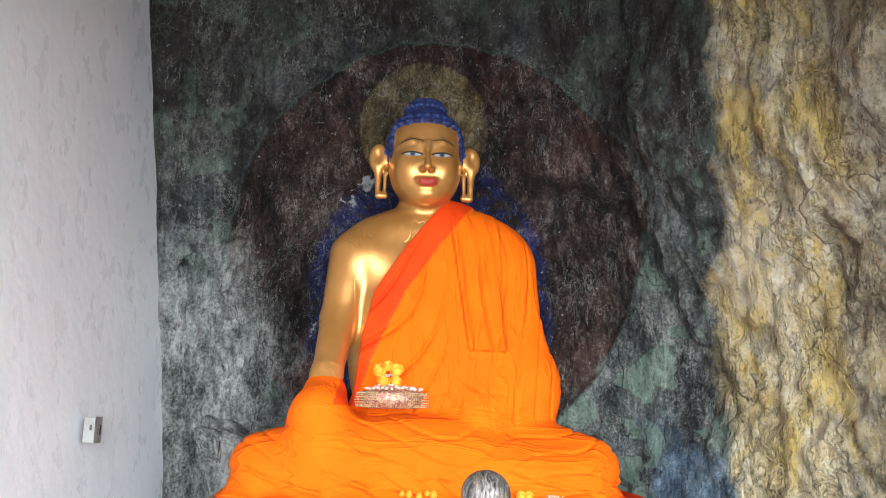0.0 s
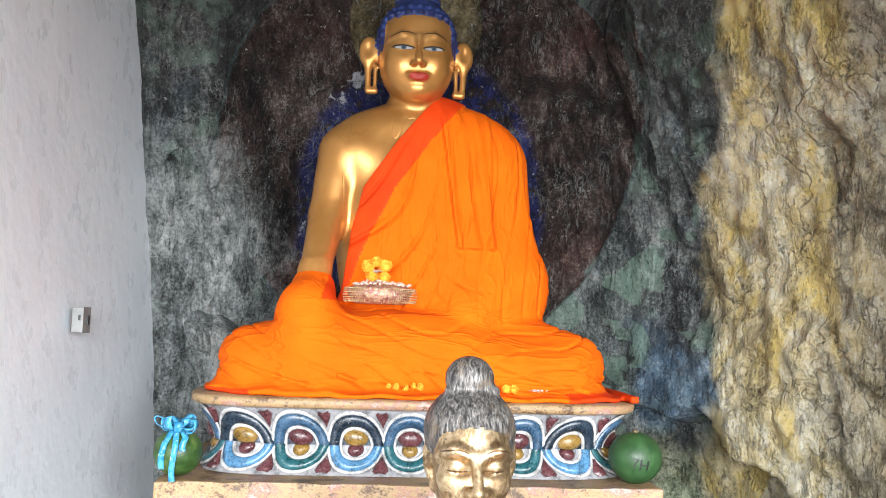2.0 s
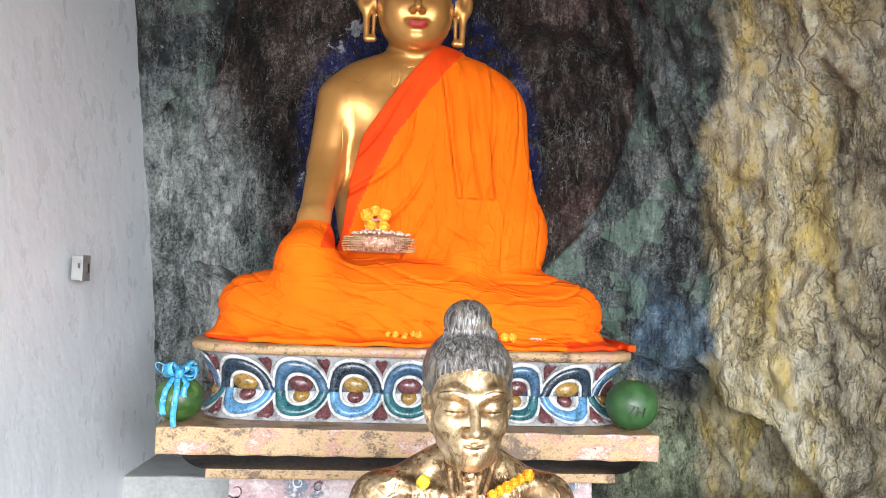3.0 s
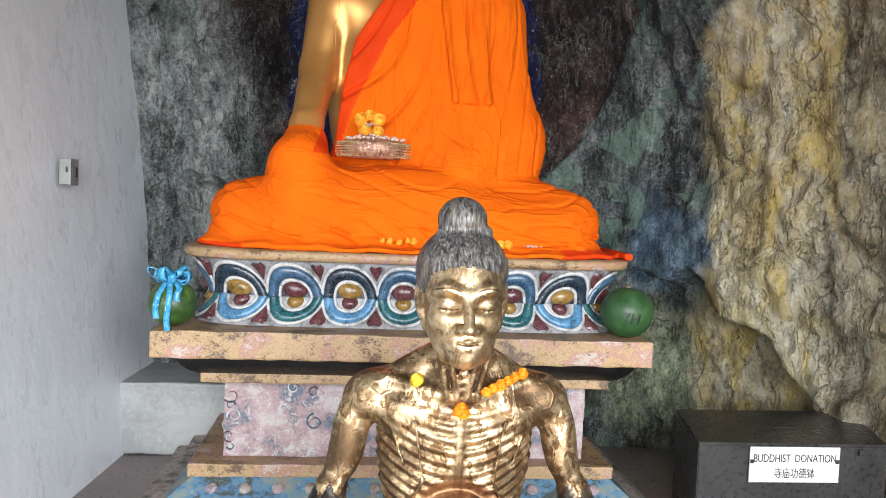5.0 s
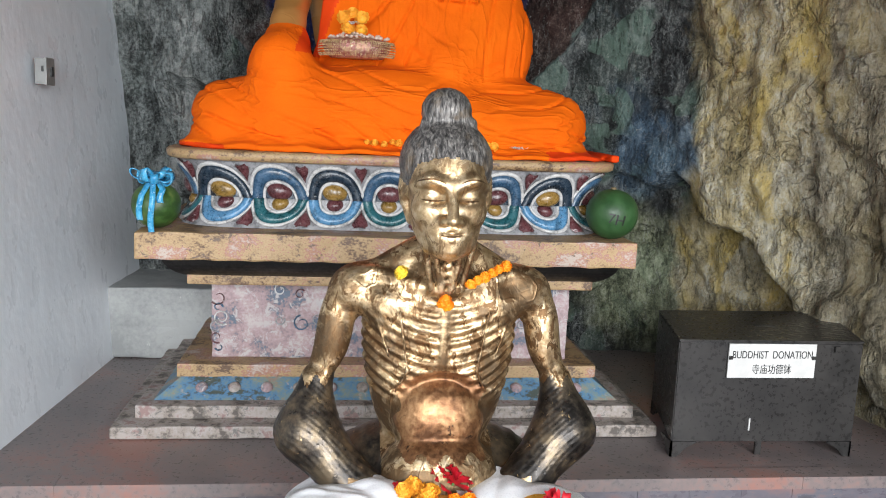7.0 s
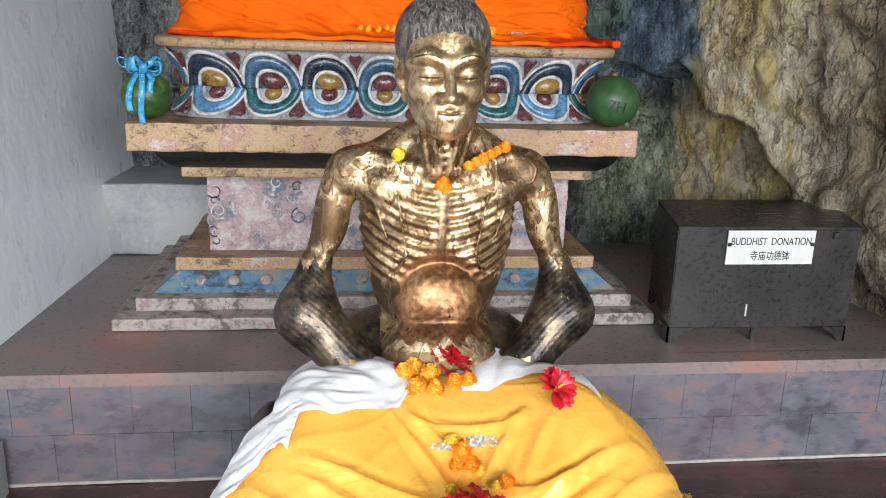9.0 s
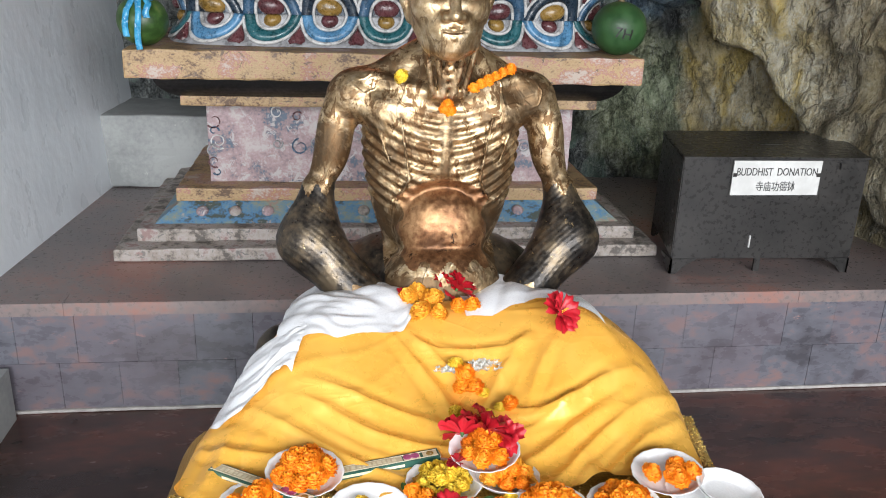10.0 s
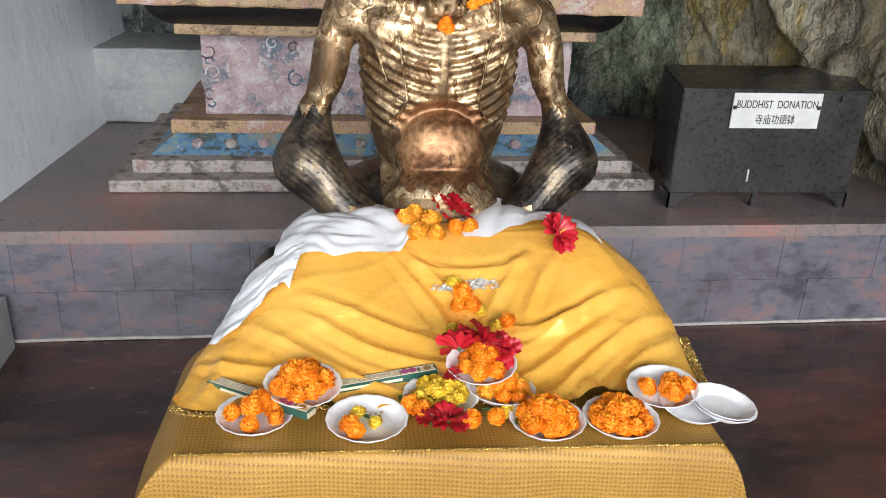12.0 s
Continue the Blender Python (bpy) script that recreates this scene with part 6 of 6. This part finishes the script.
F_ORANGE = petal_paint("marigold_orange", (0.90, 0.23, 0.004), (0.97, 0.38, 0.014))
F_AMBER = petal_paint("marigold_amber", (0.85, 0.34, 0.015), (0.92, 0.48, 0.05))
F_YELLOW = petal_paint("chrysanthemum_yellow", (0.80, 0.52, 0.02), (0.90, 0.68, 0.08))
F_RED = petal_paint("hibiscus_red", (0.30, 0.006, 0.012), (0.58, 0.015, 0.03), 0.45)
F_WHITE = petal_paint("jasmine_white", (0.70, 0.70, 0.66), (0.82, 0.82, 0.78))
F_PINK = petal_paint("dull_pink", (0.30, 0.08, 0.14), (0.50, 0.16, 0.24))
LEAF_GREEN = petal_paint("leaf_green", (0.03, 0.09, 0.02), (0.06, 0.15, 0.035))


def pom(mat, petals=110, seed=1):
    """A marigold head: a dome of small curled petals, 1 wide."""
    rnd, bm = random.Random(seed), bmesh.new()
    for i in range(petals):
        k = (i + 0.5) / petals
        pol = math.acos(1 - 1.45 * k)
        az = i * 2.39996 + rnd.uniform(-0.2, 0.2)
        d = Vector((math.sin(pol) * math.cos(az), math.sin(pol) * math.sin(az), math.cos(pol)))
        side = d.cross(Vector((0.1, 0.2, 1))).normalized()
        up = side.cross(d).normalized()
        r0, r1 = 0.26, 0.50 + rnd.uniform(-0.07, 0.05)
        w = 0.088 + rnd.uniform(-0.02, 0.03)
        tip = rnd.uniform(-0.08, 0.10)
        a = [bm.verts.new(q) for q in (d * r0 - side * w * 0.5, d * r0 + side * w * 0.5, d * (r1 * 0.88) + side * w * 1.05 + up * tip * 0.5, d * r1 + side * w * 0.35 + up * (tip + 0.04), d * (r1 * 0.97) - side * w * 0.4 + up * (tip - 0.02), d * (r1 * 0.86) - side * w * 1.05 + up * tip * 0.5)]
        bm.faces.new((a[0], a[1], a[2], a[5]))
        bm.faces.new((a[5], a[2], a[3], a[4]))
    core = bmesh.new()
    bmesh.ops.create_icosphere(bm, subdivisions=2, radius=0.38)
    core.free()
    me = bpy.data.meshes.new("marigold")
    bm.to_mesh(me)
    bm.free()
    me.materials.append(mat)
    return me


POMS = {k: [pom(m, 165, i) for i in (1, 2, 3)] for k, m in (("o", F_ORANGE), ("a", F_AMBER), ("y", F_YELLOW))}
NAMES = {"o": ("marigold", "fresh orange marigold head", "flower"), "a": ("marigold", "amber yellow marigold head", "flower"), "y": ("chrysanthemum", "round yellow chrysanthemum flower head", "flower")}
flower_rng = random.Random(11)


def bloom(kind, x, y, z, size, group, tilt=35):
    """z is the support's height; the flower rests on it."""
    name, label, cat = NAMES[kind]
    ob = new(name, flower_rng.choice(POMS[kind]))
    tagged(ob, label, cat, group)
    ob.matrix_basis = Matrix.LocRotScale((x, y, z + size * 0.36), Euler((radians(flower_rng.uniform(-10, tilt)), radians(flower_rng.uniform(-tilt, tilt) * 0.7), flower_rng.uniform(0, 6.28))), (size, size, size * flower_rng.uniform(0.8, 1.0)))
    return ob


def hibiscus(x, y, z, size, seed, tilt=(40, 0)):
    ob = thing("hibiscus", "red hibiscus bloom lying on the cloth", "flower", "red hibiscus flowers", at=Matrix.Translation((x, y, z)) @ pose(0, 0, 0, tilt[0], tilt[1], seed * 37))
    rnd = random.Random(seed)
    for i in range(10):
        az = math.tau * i / 5 + (0.6 if i > 4 else 0) + rnd.uniform(-0.25, 0.25)
        lift = rnd.uniform(0.2, 0.6) + (0.8 if i > 4 else 0)
        ph = rnd.uniform(0, 6)
        def f(u, v):
            w = (0.10 + 0.42 * math.sin(min(1, v * 1.05) * 2.2) ** 1.0) * (u - 0.5) * 2 * 0.62
            r = v * (1 - 0.2 * abs(u - 0.5) * 2 * v + 0.08 * math.sin(u * 17 + ph) * v) * (0.75 if i > 4 else 1)
            zz = lift * math.sin(v * 1.9) * 0.42 + 0.10 * math.sin(u * 14 + ph) * v * v
            q = Vector((r * 0.55, w * 0.72 * (0.5 + v * 0.6), zz * 0.55))
            q.rotate(Euler((0, 0, az)))
            return q * size
        grid_mesh("petal", f, 8, 8, F_RED, ob)
    bm = bmesh.new()
    for k in range(8):
        bmesh.ops.create_icosphere(bm, subdivisions=1, radius=size * 0.022, matrix=Matrix.Translation((size * 0.012 * math.sin(k * 2), size * 0.012 * math.cos(k * 3), size * (0.06 + 0.03 * k))))
    part("stamen", bm, F_AMBER if seed % 2 else F_RED, ob)
    bm = bmesh.new()
    bmesh.ops.create_cone(bm, segments=8, radius1=size * 0.02, radius2=size * 0.07, depth=size * 0.12, cap_ends=True)
    part("calyx", bm, LEAF_GREEN, ob)
    return ob


def leaf(x, y, z, size, turn):
    ob = thing("leaf", "small dark green leaf among the flowers", "leaf", "green leaves", at=pose(x, y, z, 12, 8, turn))
    grid_mesh("blade", lambda u, v: ((u - 0.5) * size * 0.55 * math.sin(math.pi * min(1, max(0.02, v))), (v - 0.5) * size, 0.1 * size * math.sin(v * 3) + 0.12 * size * abs(u - 0.5)), 4, 6, LEAF_GREEN, ob)


# ---- plates ----
PLATE = worn("white_paper_plate", [(0.3, (0.80, 0.80, 0.81)), (0.7, (0.86, 0.86, 0.87))], 10, 0.4, relief=0.08, fine=120)


def plate_mesh():
    bm, n = bmesh.new(), 64
    prof = [(0.0, 0.0), (0.62, 0.0), (0.70, 0.012), (0.80, 0.09), (0.90, 0.19), (0.985, 0.235), (1.0, 0.232), (0.992, 0.216), (0.91, 0.168), (0.82, 0.07), (0.72, -0.012), (0.62, -0.022), (0.0, -0.022)]
    rows = []
    for r, z in prof:
        if r == 0:
            rows.append([bm.verts.new((0, 0, z))])
            continue
        flute = 0.012 if 0.75 < r else 0.0
        rows.append([bm.verts.new((r * (1 + flute * math.cos(16 * math.tau * i / n)) * math.cos(math.tau * i / n), r * (1 + flute * math.cos(16 * math.tau * i / n)) * math.sin(math.tau * i / n), z)) for i in range(n)])
    for a, b in zip(rows, rows[1:]):
        for i in range(n):
            j = (i + 1) % n
            if len(a) == 1:
                bm.faces.new((a[0], b[i], b[j]))
            elif len(b) == 1:
                bm.faces.new((a[i], b[0], a[j]))
            else:
                bm.faces.new((a[i], b[i], b[j], a[j]))
    bmesh.ops.recalc_face_normals(bm, faces=bm.faces)
    me = bpy.data.meshes.new("plate")
    bm.to_mesh(me)
    bm.free()
    me.materials.append(PLATE)
    me.shade_smooth()
    return me


PLATES = plate_mesh()


def plate(x, y, z, r, label, rx=0, ry=0, rz=0):
    ob = new("plate", PLATES)
    tagged(ob, label, "plate", "paper plates on the offering table")
    ob.matrix_basis = Matrix.LocRotScale((x, y, z + 0.0022), Euler((radians(rx), radians(ry), radians(rz))), (r, r, r))
    return ob


def heap(kinds, x, y, z, r, count, size, group):
    """Flowers heaped on a plate: a ring and a top."""
    for i in range(count):
        ring = i / count
        if ring < 0.62:
            a, rr, up = math.tau * i / max(1, round(count * 0.62)), r * 0.56, 0.0
        else:
            a, rr, up = math.tau * i / max(1, count - round(count * 0.62)) + 0.4, r * 0.22, size * 0.42
        bloom(kinds[i % len(kinds)], x + rr * math.cos(a) + flower_rng.uniform(-0.004, 0.004), y + rr * math.sin(a) + flower_rng.uniform(-0.004, 0.004), z + 0.004 + up, size * flower_rng.uniform(0.85, 1.12), group)


T = TZ + 0.002
plate(-0.228, 1.224, T + 0.018, 0.066, "white paper plate heaped with orange marigolds", 5, 3)
heap("o", -0.228, 1.224, T + 0.018, 0.066, 17, 0.038, "marigolds on the offering plates")
plate(-0.303, 1.168, T, 0.063, "white paper plate with a few marigolds")
heap("o", -0.306, 1.172, T, 0.058, 7, 0.036, "marigolds on the offering plates")
plate(-0.122, 1.140, T, 0.067, "white paper plate holding a few scattered flowers")
bloom("o", -0.150, 1.122, T + 0.003, 0.036, "marigolds on the offering plates")
bloom("o", -0.141, 1.108, T + 0.003, 0.032, "marigolds on the offering plates")
bloom("y", -0.136, 1.158, T + 0.003, 0.030, "marigolds on the offering plates")
bloom("y", -0.108, 1.132, T + 0.003, 0.026, "marigolds on the offering plates")
plate(0.008, 1.204, T, 0.066, "white paper plate heaped with yellow flowers")
heap("y", 0.006, 1.204, T, 0.062, 17, 0.030, "yellow flowers on the plate")
plate(0.113, 1.212, T + 0.004, 0.062, "white paper plate heaped with marigolds", -3, 4)
heap("oao", 0.116, 1.210, T + 0.004, 0.058, 12, 0.032, "marigolds on the offering plates")
plate(0.080, 1.230, T + 0.045, 0.062, "white paper plate stacked on another plate", 6, -3)
heap("o", 0.080, 1.228, T + 0.045, 0.058, 12, 0.034, "marigolds on the offering plates")
plate(0.175, 1.122, T, 0.064, "white paper plate heaped with orange marigolds")
heap("o", 0.175, 1.122, T, 0.064, 18, 0.037, "marigolds on the offering plates")
plate(0.300, 1.118, T, 0.064, "white paper plate heaped with orange marigolds")
heap("oo", 0.300, 1.118, T, 0.064, 17, 0.037, "marigolds on the offering plates")
plate(0.437, 1.145, T, 0.056, "empty white paper plate under another plate", 0, 2)
plate(0.487, 1.135, T + 0.006, 0.056, "empty white paper plate at the table's corner", 0, 6)
plate(0.486, 1.137, T + 0.011, 0.056, "empty white paper plate stacked on its twin", 1, 7)
plate(0.397, 1.185, T + 0.014, 0.062, "white paper plate with four orange marigolds", 4, -5)
for x, y in ((0.366, 1.181), (0.404, 1.173), (0.416, 1.195), (0.436, 1.177), (0.408, 1.159)):
    bloom("o", x, y, T + 0.017, 0.037, "marigolds on the offering plates")
hibiscus(0.082, 1.248, T + 0.084, 0.10, 3, (35, 5))
hibiscus(0.045, 1.262, T + 0.07, 0.085, 5, (55, -20))
hibiscus(0.118, 1.24, T + 0.075, 0.07, 8, (40, 30))
hibiscus(0.010, 1.128, T + 0.010, 0.075, 2, (10, 8))
hibiscus(-0.018, 1.132, T + 0.008, 0.055, 4, (15, -8))
hibiscus(0.028, 1.205, T + 0.050, 0.035, 6, (20, 10))
bloom("o", -0.047, 1.178, T, 0.036, "loose marigolds on the table")
bloom("o", -0.030, 1.160, T, 0.038, "loose marigolds on the table")
bloom("o", 0.050, 1.132, T, 0.034, "loose marigolds on the table")
bloom("o", 0.092, 1.135, T, 0.032, "loose marigolds on the table")
bloom("y", 0.113, 1.152, T, 0.028, "loose marigolds on the table")
bloom("o", -0.268, 1.14, T + 0.010, 0.028, "loose marigolds on the table")
for x, y, s, t in ((-0.060, 1.19, 0.03, 20), (0.082, 1.15, 0.028, 80), (0.128, 1.118, 0.03, 140), (0.140, 1.235, 0.026, 10), (-0.124, 1.148, 0.02, 60), (-0.02, 1.20, 0.022, 100)):
    leaf(x, y, T + 0.012, s, t)

# ---- incense packets ----
PACKET = worn("printed_card", [(0.3, (0.50, 0.42, 0.28)), (0.7, (0.58, 0.50, 0.35))], 30, 0.4)
PACKGREEN = worn("dark_green_card", [(0.3, (0.015, 0.07, 0.055)), (0.7, (0.03, 0.10, 0.075))], 30, 0.4)
PRINTCREAM = worn("cream_print", [(0.3, (0.62, 0.56, 0.40)), (0.7, (0.70, 0.64, 0.48))], 30, 0.45)
PRINTPINK = worn("violet_print", [(0.3, (0.30, 0.05, 0.16)), (0.7, (0.40, 0.09, 0.22))], 60, 0.45)


def packet(x0, y0, x1, y1, z0, z1, label):
    a, b = Vector((x0, y0, z0)), Vector((x1, y1, z1))
    d = (b - a)
    L = d.length
    ang, pit = math.atan2(d.y, d.x), -math.asin(d.z / L)
    ob = thing("incense_packet", label, "incense packet", "incense packets", at=Matrix.LocRotScale((a + b) / 2, Euler((0, pit, ang)), None))
    h, w = 0.013, 0.024
    part("carton", box(-L / 2, L / 2, -w / 2, w / 2, 0, h, 0.0008), PACKGREEN, ob)
    part("top_panel", box(-L / 2 + 0.004, L * 0.19, -w / 2 + 0.004, w / 2 - 0.004, h - 0.0004, h + 0.0006), PACKET, ob)
    part("picture_panel", box(L * 0.20, L * 0.34, -w / 2 + 0.003, w / 2 - 0.003, h - 0.0004, h + 0.0006), PRINTCREAM, ob)
    part("crest_panel", box(L * 0.365, L * 0.485, -w / 2 + 0.004, w / 2 - 0.004, h - 0.0004, h + 0.0006), PACKET, ob)
    rnd = random.Random(7)
    x = -L / 2 + 0.02
    while x < L * 0.14:
        bw = rnd.uniform(0.004, 0.010)
        part("print_bar", box(x, x + bw, -0.0045, 0.0045, h + 0.0004, h + 0.0010), PRINTCREAM, ob)
        x += bw + 0.0035
    for sx in (0.235, 0.30):
        bm = bmesh.new()
        bmesh.ops.create_cone(bm, segments=12, radius1=0.008, radius2=0.007, depth=0.0008, cap_ends=True, matrix=Matrix.Translation((L * sx, 0.001, h + 0.0009)))
        part("print_rose", bm, PRINTPINK, ob)
    bm = bmesh.new()
    bmesh.ops.create_cone(bm, segments=12, radius1=0.007, radius2=0.006, depth=0.0008, cap_ends=True, matrix=Matrix.Translation((L * 0.425, 0, h + 0.0009)))
    part("print_crest", bm, OCHRE, ob)
    for sy in (-1, 1):
        part("border_line", box(-L / 2 + 0.002, L / 2 - 0.002, sy * (w / 2 - 0.0035) - 0.0007, sy * (w / 2 - 0.0035) + 0.0007, h - 0.0003, h + 0.0009), PRINTCREAM, ob)
        part("side_print", box(-L / 2 + 0.03, L * 0.2, sy * (w / 2 - 0.0002) - 0.0006, sy * (w / 2 - 0.0002) + 0.0006, 0.004, 0.009), PRINTCREAM, ob)
    part("end_flap", box(L / 2, L / 2 + 0.002, -w / 2 + 0.002, w / 2 - 0.002, 0.002, h - 0.002), PACKET, ob)
    return ob


packet(-0.385, 1.272, -0.212, 1.150, T + 0.006, T + 0.016, "dark green printed incense packet lying across a plate")
packet(-0.205, 1.236, 0.006, 1.272, T + 0.004, T + 0.016, "printed incense packet tucked beside the plates")


# ---- flowers on the cloths and statues ----
FLOWER_SPOTS = [(0.432, 0.05, "a", 0.042), (0.453, 0.16, "a", 0.048), (0.484, 0.22, "a", 0.046), (0.453, 0.30, "a", 0.048), (0.497, 0.30, "a", 0.042), (0.425, 0.20, "a", 0.042), (0.465, 0.09, "a", 0.04),
                (0.547, 0.26, "o", 0.036), (0.579, 0.26, "o", 0.036), (0.655, 0.05, "o", 0.036), (0.675, 0.06, "o", 0.03), (0.41, 0.12, "y", 0.026), (0.50, 0.17, "a", 0.036),
                (0.537, 0.57, "o", 0.042), (0.555, 0.61, "o", 0.040), (0.530, 0.60, "o", 0.036), (0.522, 0.52, "y", 0.032), (0.572, 0.62, "y", 0.024), (0.545, 0.54, "o", 0.034),
                (0.512, 0.70, "y", 0.028), (0.621, 0.69, "o", 0.032), (0.575, 0.71, "y", 0.028), (0.60, 0.69, "y", 0.022), (0.54, 0.73, "a", 0.03)]
HIBISCUS_SPOTS = [(0.750, 0.40, 0.088, 11, 0.022), (0.516, 0.12, 0.085, 12, 0.03), (0.55, 0.18, 0.08, 13, 0.028), (0.62, 0.02, 0.05, 14, 0.02), (0.415, 0.16, 0.04, 15, 0.014)]
def on_satin(u, v, up=0.0):
    p = satin_place(u, v)
    return p.x, p.y, p.z + up


for u, v, k, s in FLOWER_SPOTS:
    x, y, z = on_satin(u, v)
    bloom(k, x, y, z, s, "flowers on the satin cloth")
for u, v, s, seed, up in HIBISCUS_SPOTS:
    x, y, z = on_satin(u, v)
    hibiscus(x, y, z + up, s, seed, (48, 0))


def jasmine(x, y, z, spread, count, name, label):
    """A loose heap of tiny white flowers."""
    rnd, bm = random.Random(int(abs(x) * 1000)), bmesh.new()
    for i in range(count):
        c = Vector((x + rnd.gauss(0, spread), y + rnd.gauss(0, spread * 0.6), z + 0.002 + rnd.random() * 0.007))
        for k in range(5):
            a = math.tau * k / 5 + i
            d, e = Vector((math.cos(a), math.sin(a), rnd.uniform(0, 0.8))) * 0.0065, Vector((-math.sin(a), math.cos(a), 0)) * 0.0022
            vs = [bm.verts.new(q) for q in (c, c + d * 0.6 + e, c + d, c + d * 0.6 - e)]
            bm.faces.new(vs)
    return tagged(part(name, bm, F_WHITE), label, "flowers", kind="stuff")


x, y, z = on_satin(0.555, 0.515)
jasmine(x + 0.02, y, z + 0.004, 0.018, 75, "jasmine_petals", "loose white jasmine flowers on the satin")
jasmine(x - 0.045, y - 0.015, z + 0.002, 0.010, 34, "jasmine_petals", "loose white jasmine flowers on the satin")
jasmine(0.415, 2.735, 1.338, 0.012, 26, "jasmine_petals", "small white flowers on the robe's hem")
for dx, k in ((-0.088, "a"), (-0.062, "a"), (-0.035, "a"), (-0.008, "a"), (0.018, "a")):
    bloom(k, dx + flower_rng.uniform(-0.006, 0.006), 2.752 + flower_rng.uniform(-0.012, 0.012), 1.336 + flower_rng.uniform(-0.004, 0.006), flower_rng.uniform(0.022, 0.036), "marigolds on the robe's hem")
for x in (0.305, 0.33):
    bloom("a", x, 2.742, 1.334, 0.036, "marigolds on the robe's hem")
# garland on the gaunt figure's collarbones
for i in range(6):
    t = i / 5
    bloom("o", 0.105 + 0.078 * t, 1.676 + 0.024 * t, 1.086 + 0.036 * t, 0.026, "marigold garland on the statue")
for dx, dz in ((0, 0), (0.006, -0.013), (-0.006, -0.010)):
    bloom("o", 0.055 + dx, 1.684, 1.052 + dz, 0.026, "marigold garland on the statue")
bloom("y", -0.037, 1.706, 1.100, 0.034, "marigold garland on the statue", 80)


# ---- offering dish in the lap ----
GLITTER = worn("pink_tinsel", [(0.3, (0.20, 0.05, 0.05)), (0.5, (0.30, 0.13, 0.09)), (0.7, (0.42, 0.28, 0.15))], 60, 0.35, 0.3, 0.5, fine=300, specks=(0.6, (0.75, 0.65, 0.5)))
BEAD = worn("cream_gold_bead", [(0.3, (0.36, 0.25, 0.11)), (0.7, (0.54, 0.42, 0.24))], 60, 0.3, 0.3)


def dish():
    c, a, b = Vector((-0.130, 2.895, 1.622)), 0.118, 0.065
    ob = thing("offering_dish", "tinsel trimmed offering dish heaped with flowers", "dish")
    bm = bmesh.new()
    rows = []
    for r, z in ((0.0, 0.0), (0.75, 0.0), (0.92, 0.020), (1.0, 0.052), (0.9, 0.060), (0.5, 0.068), (0.0, 0.072)):
        rows.append([bm.verts.new(c + Vector((a * r * math.cos(math.tau * i / 40), b * r * math.sin(math.tau * i / 40), z))) for i in range(40)] if r else [bm.verts.new(c + Vector((0, 0, z)))])
    for r0, r1 in zip(rows, rows[1:]):
        for i in range(40):
            j = (i + 1) % 40
            bm.faces.new([r0[0], r1[j], r1[i]] if len(r0) == 1 else [r0[i], r0[j], r1[0]] if len(r1) == 1 else [r0[i], r0[j], r1[j], r1[i]])
    part("bowl", bm, GLITTER, ob, "", True)
    bm = bmesh.new()
    rnd = random.Random(3)
    for i in range(46):
        az = math.pi + math.pi * (i + 0.5) / 46
        if 0.36 < (i + 0.5) / 46 < 0.60 and i % 2:
            continue
        for k in range(9):
            al = math.pi * k / 8
            p = c + Vector((a * 1.04 * math.cos(az), b * 1.06 * math.sin(az), 0.030 + 0.024 * math.cos(al))) + Vector((math.cos(az), math.sin(az), 0)) * 0.007 * math.sin(al)
            bmesh.ops.create_icosphere(bm, subdivisions=1, radius=0.0026, matrix=Matrix.Translation(p))
    tagged(part("bead_loop", bm, BEAD, ob, "loops of cream beads"), kind="stuff")
    bm = bmesh.new()
    for i in range(110):
        az, r = rnd.uniform(0, math.tau), math.sqrt(rnd.random())
        p = c + Vector((a * 0.9 * r * math.cos(az), b * 0.85 * r * math.sin(az), 0.066 + 0.030 * rnd.random() * (1.1 - r)))
        bmesh.ops.create_icosphere(bm, subdivisions=1, radius=rnd.uniform(0.004, 0.009), matrix=Matrix.Translation(p) @ Matrix.Diagonal((1, 1, 0.7, 1)))
    for v in bm.verts:
        v.co += 0.002 * noise.noise_vector(v.co * 160)
    tagged(part("dried_petals", bm, F_DRY, ob, "pale dried petals"), kind="stuff")


F_DRY = petal_paint("dried_petals", (0.45, 0.26, 0.16), (0.72, 0.62, 0.56))
dish()
for dx, dz, s, k in ((-0.03, 0.075, 0.05, "a"), (0.012, 0.072, 0.046, "a"), (-0.045, 0.11, 0.05, "a"), (0.014, 0.108, 0.052, "a"), (-0.018, 0.125, 0.046, "a")):
    bloom(k, -0.130 + dx, 2.875, 1.622 + dz + 0.004, s, "marigolds on the offering dish", 70)
jasmine(-0.145, 2.848, 1.622 + 0.106, 0.008, 16, "jasmine_petals", "small white flowers among the marigolds")
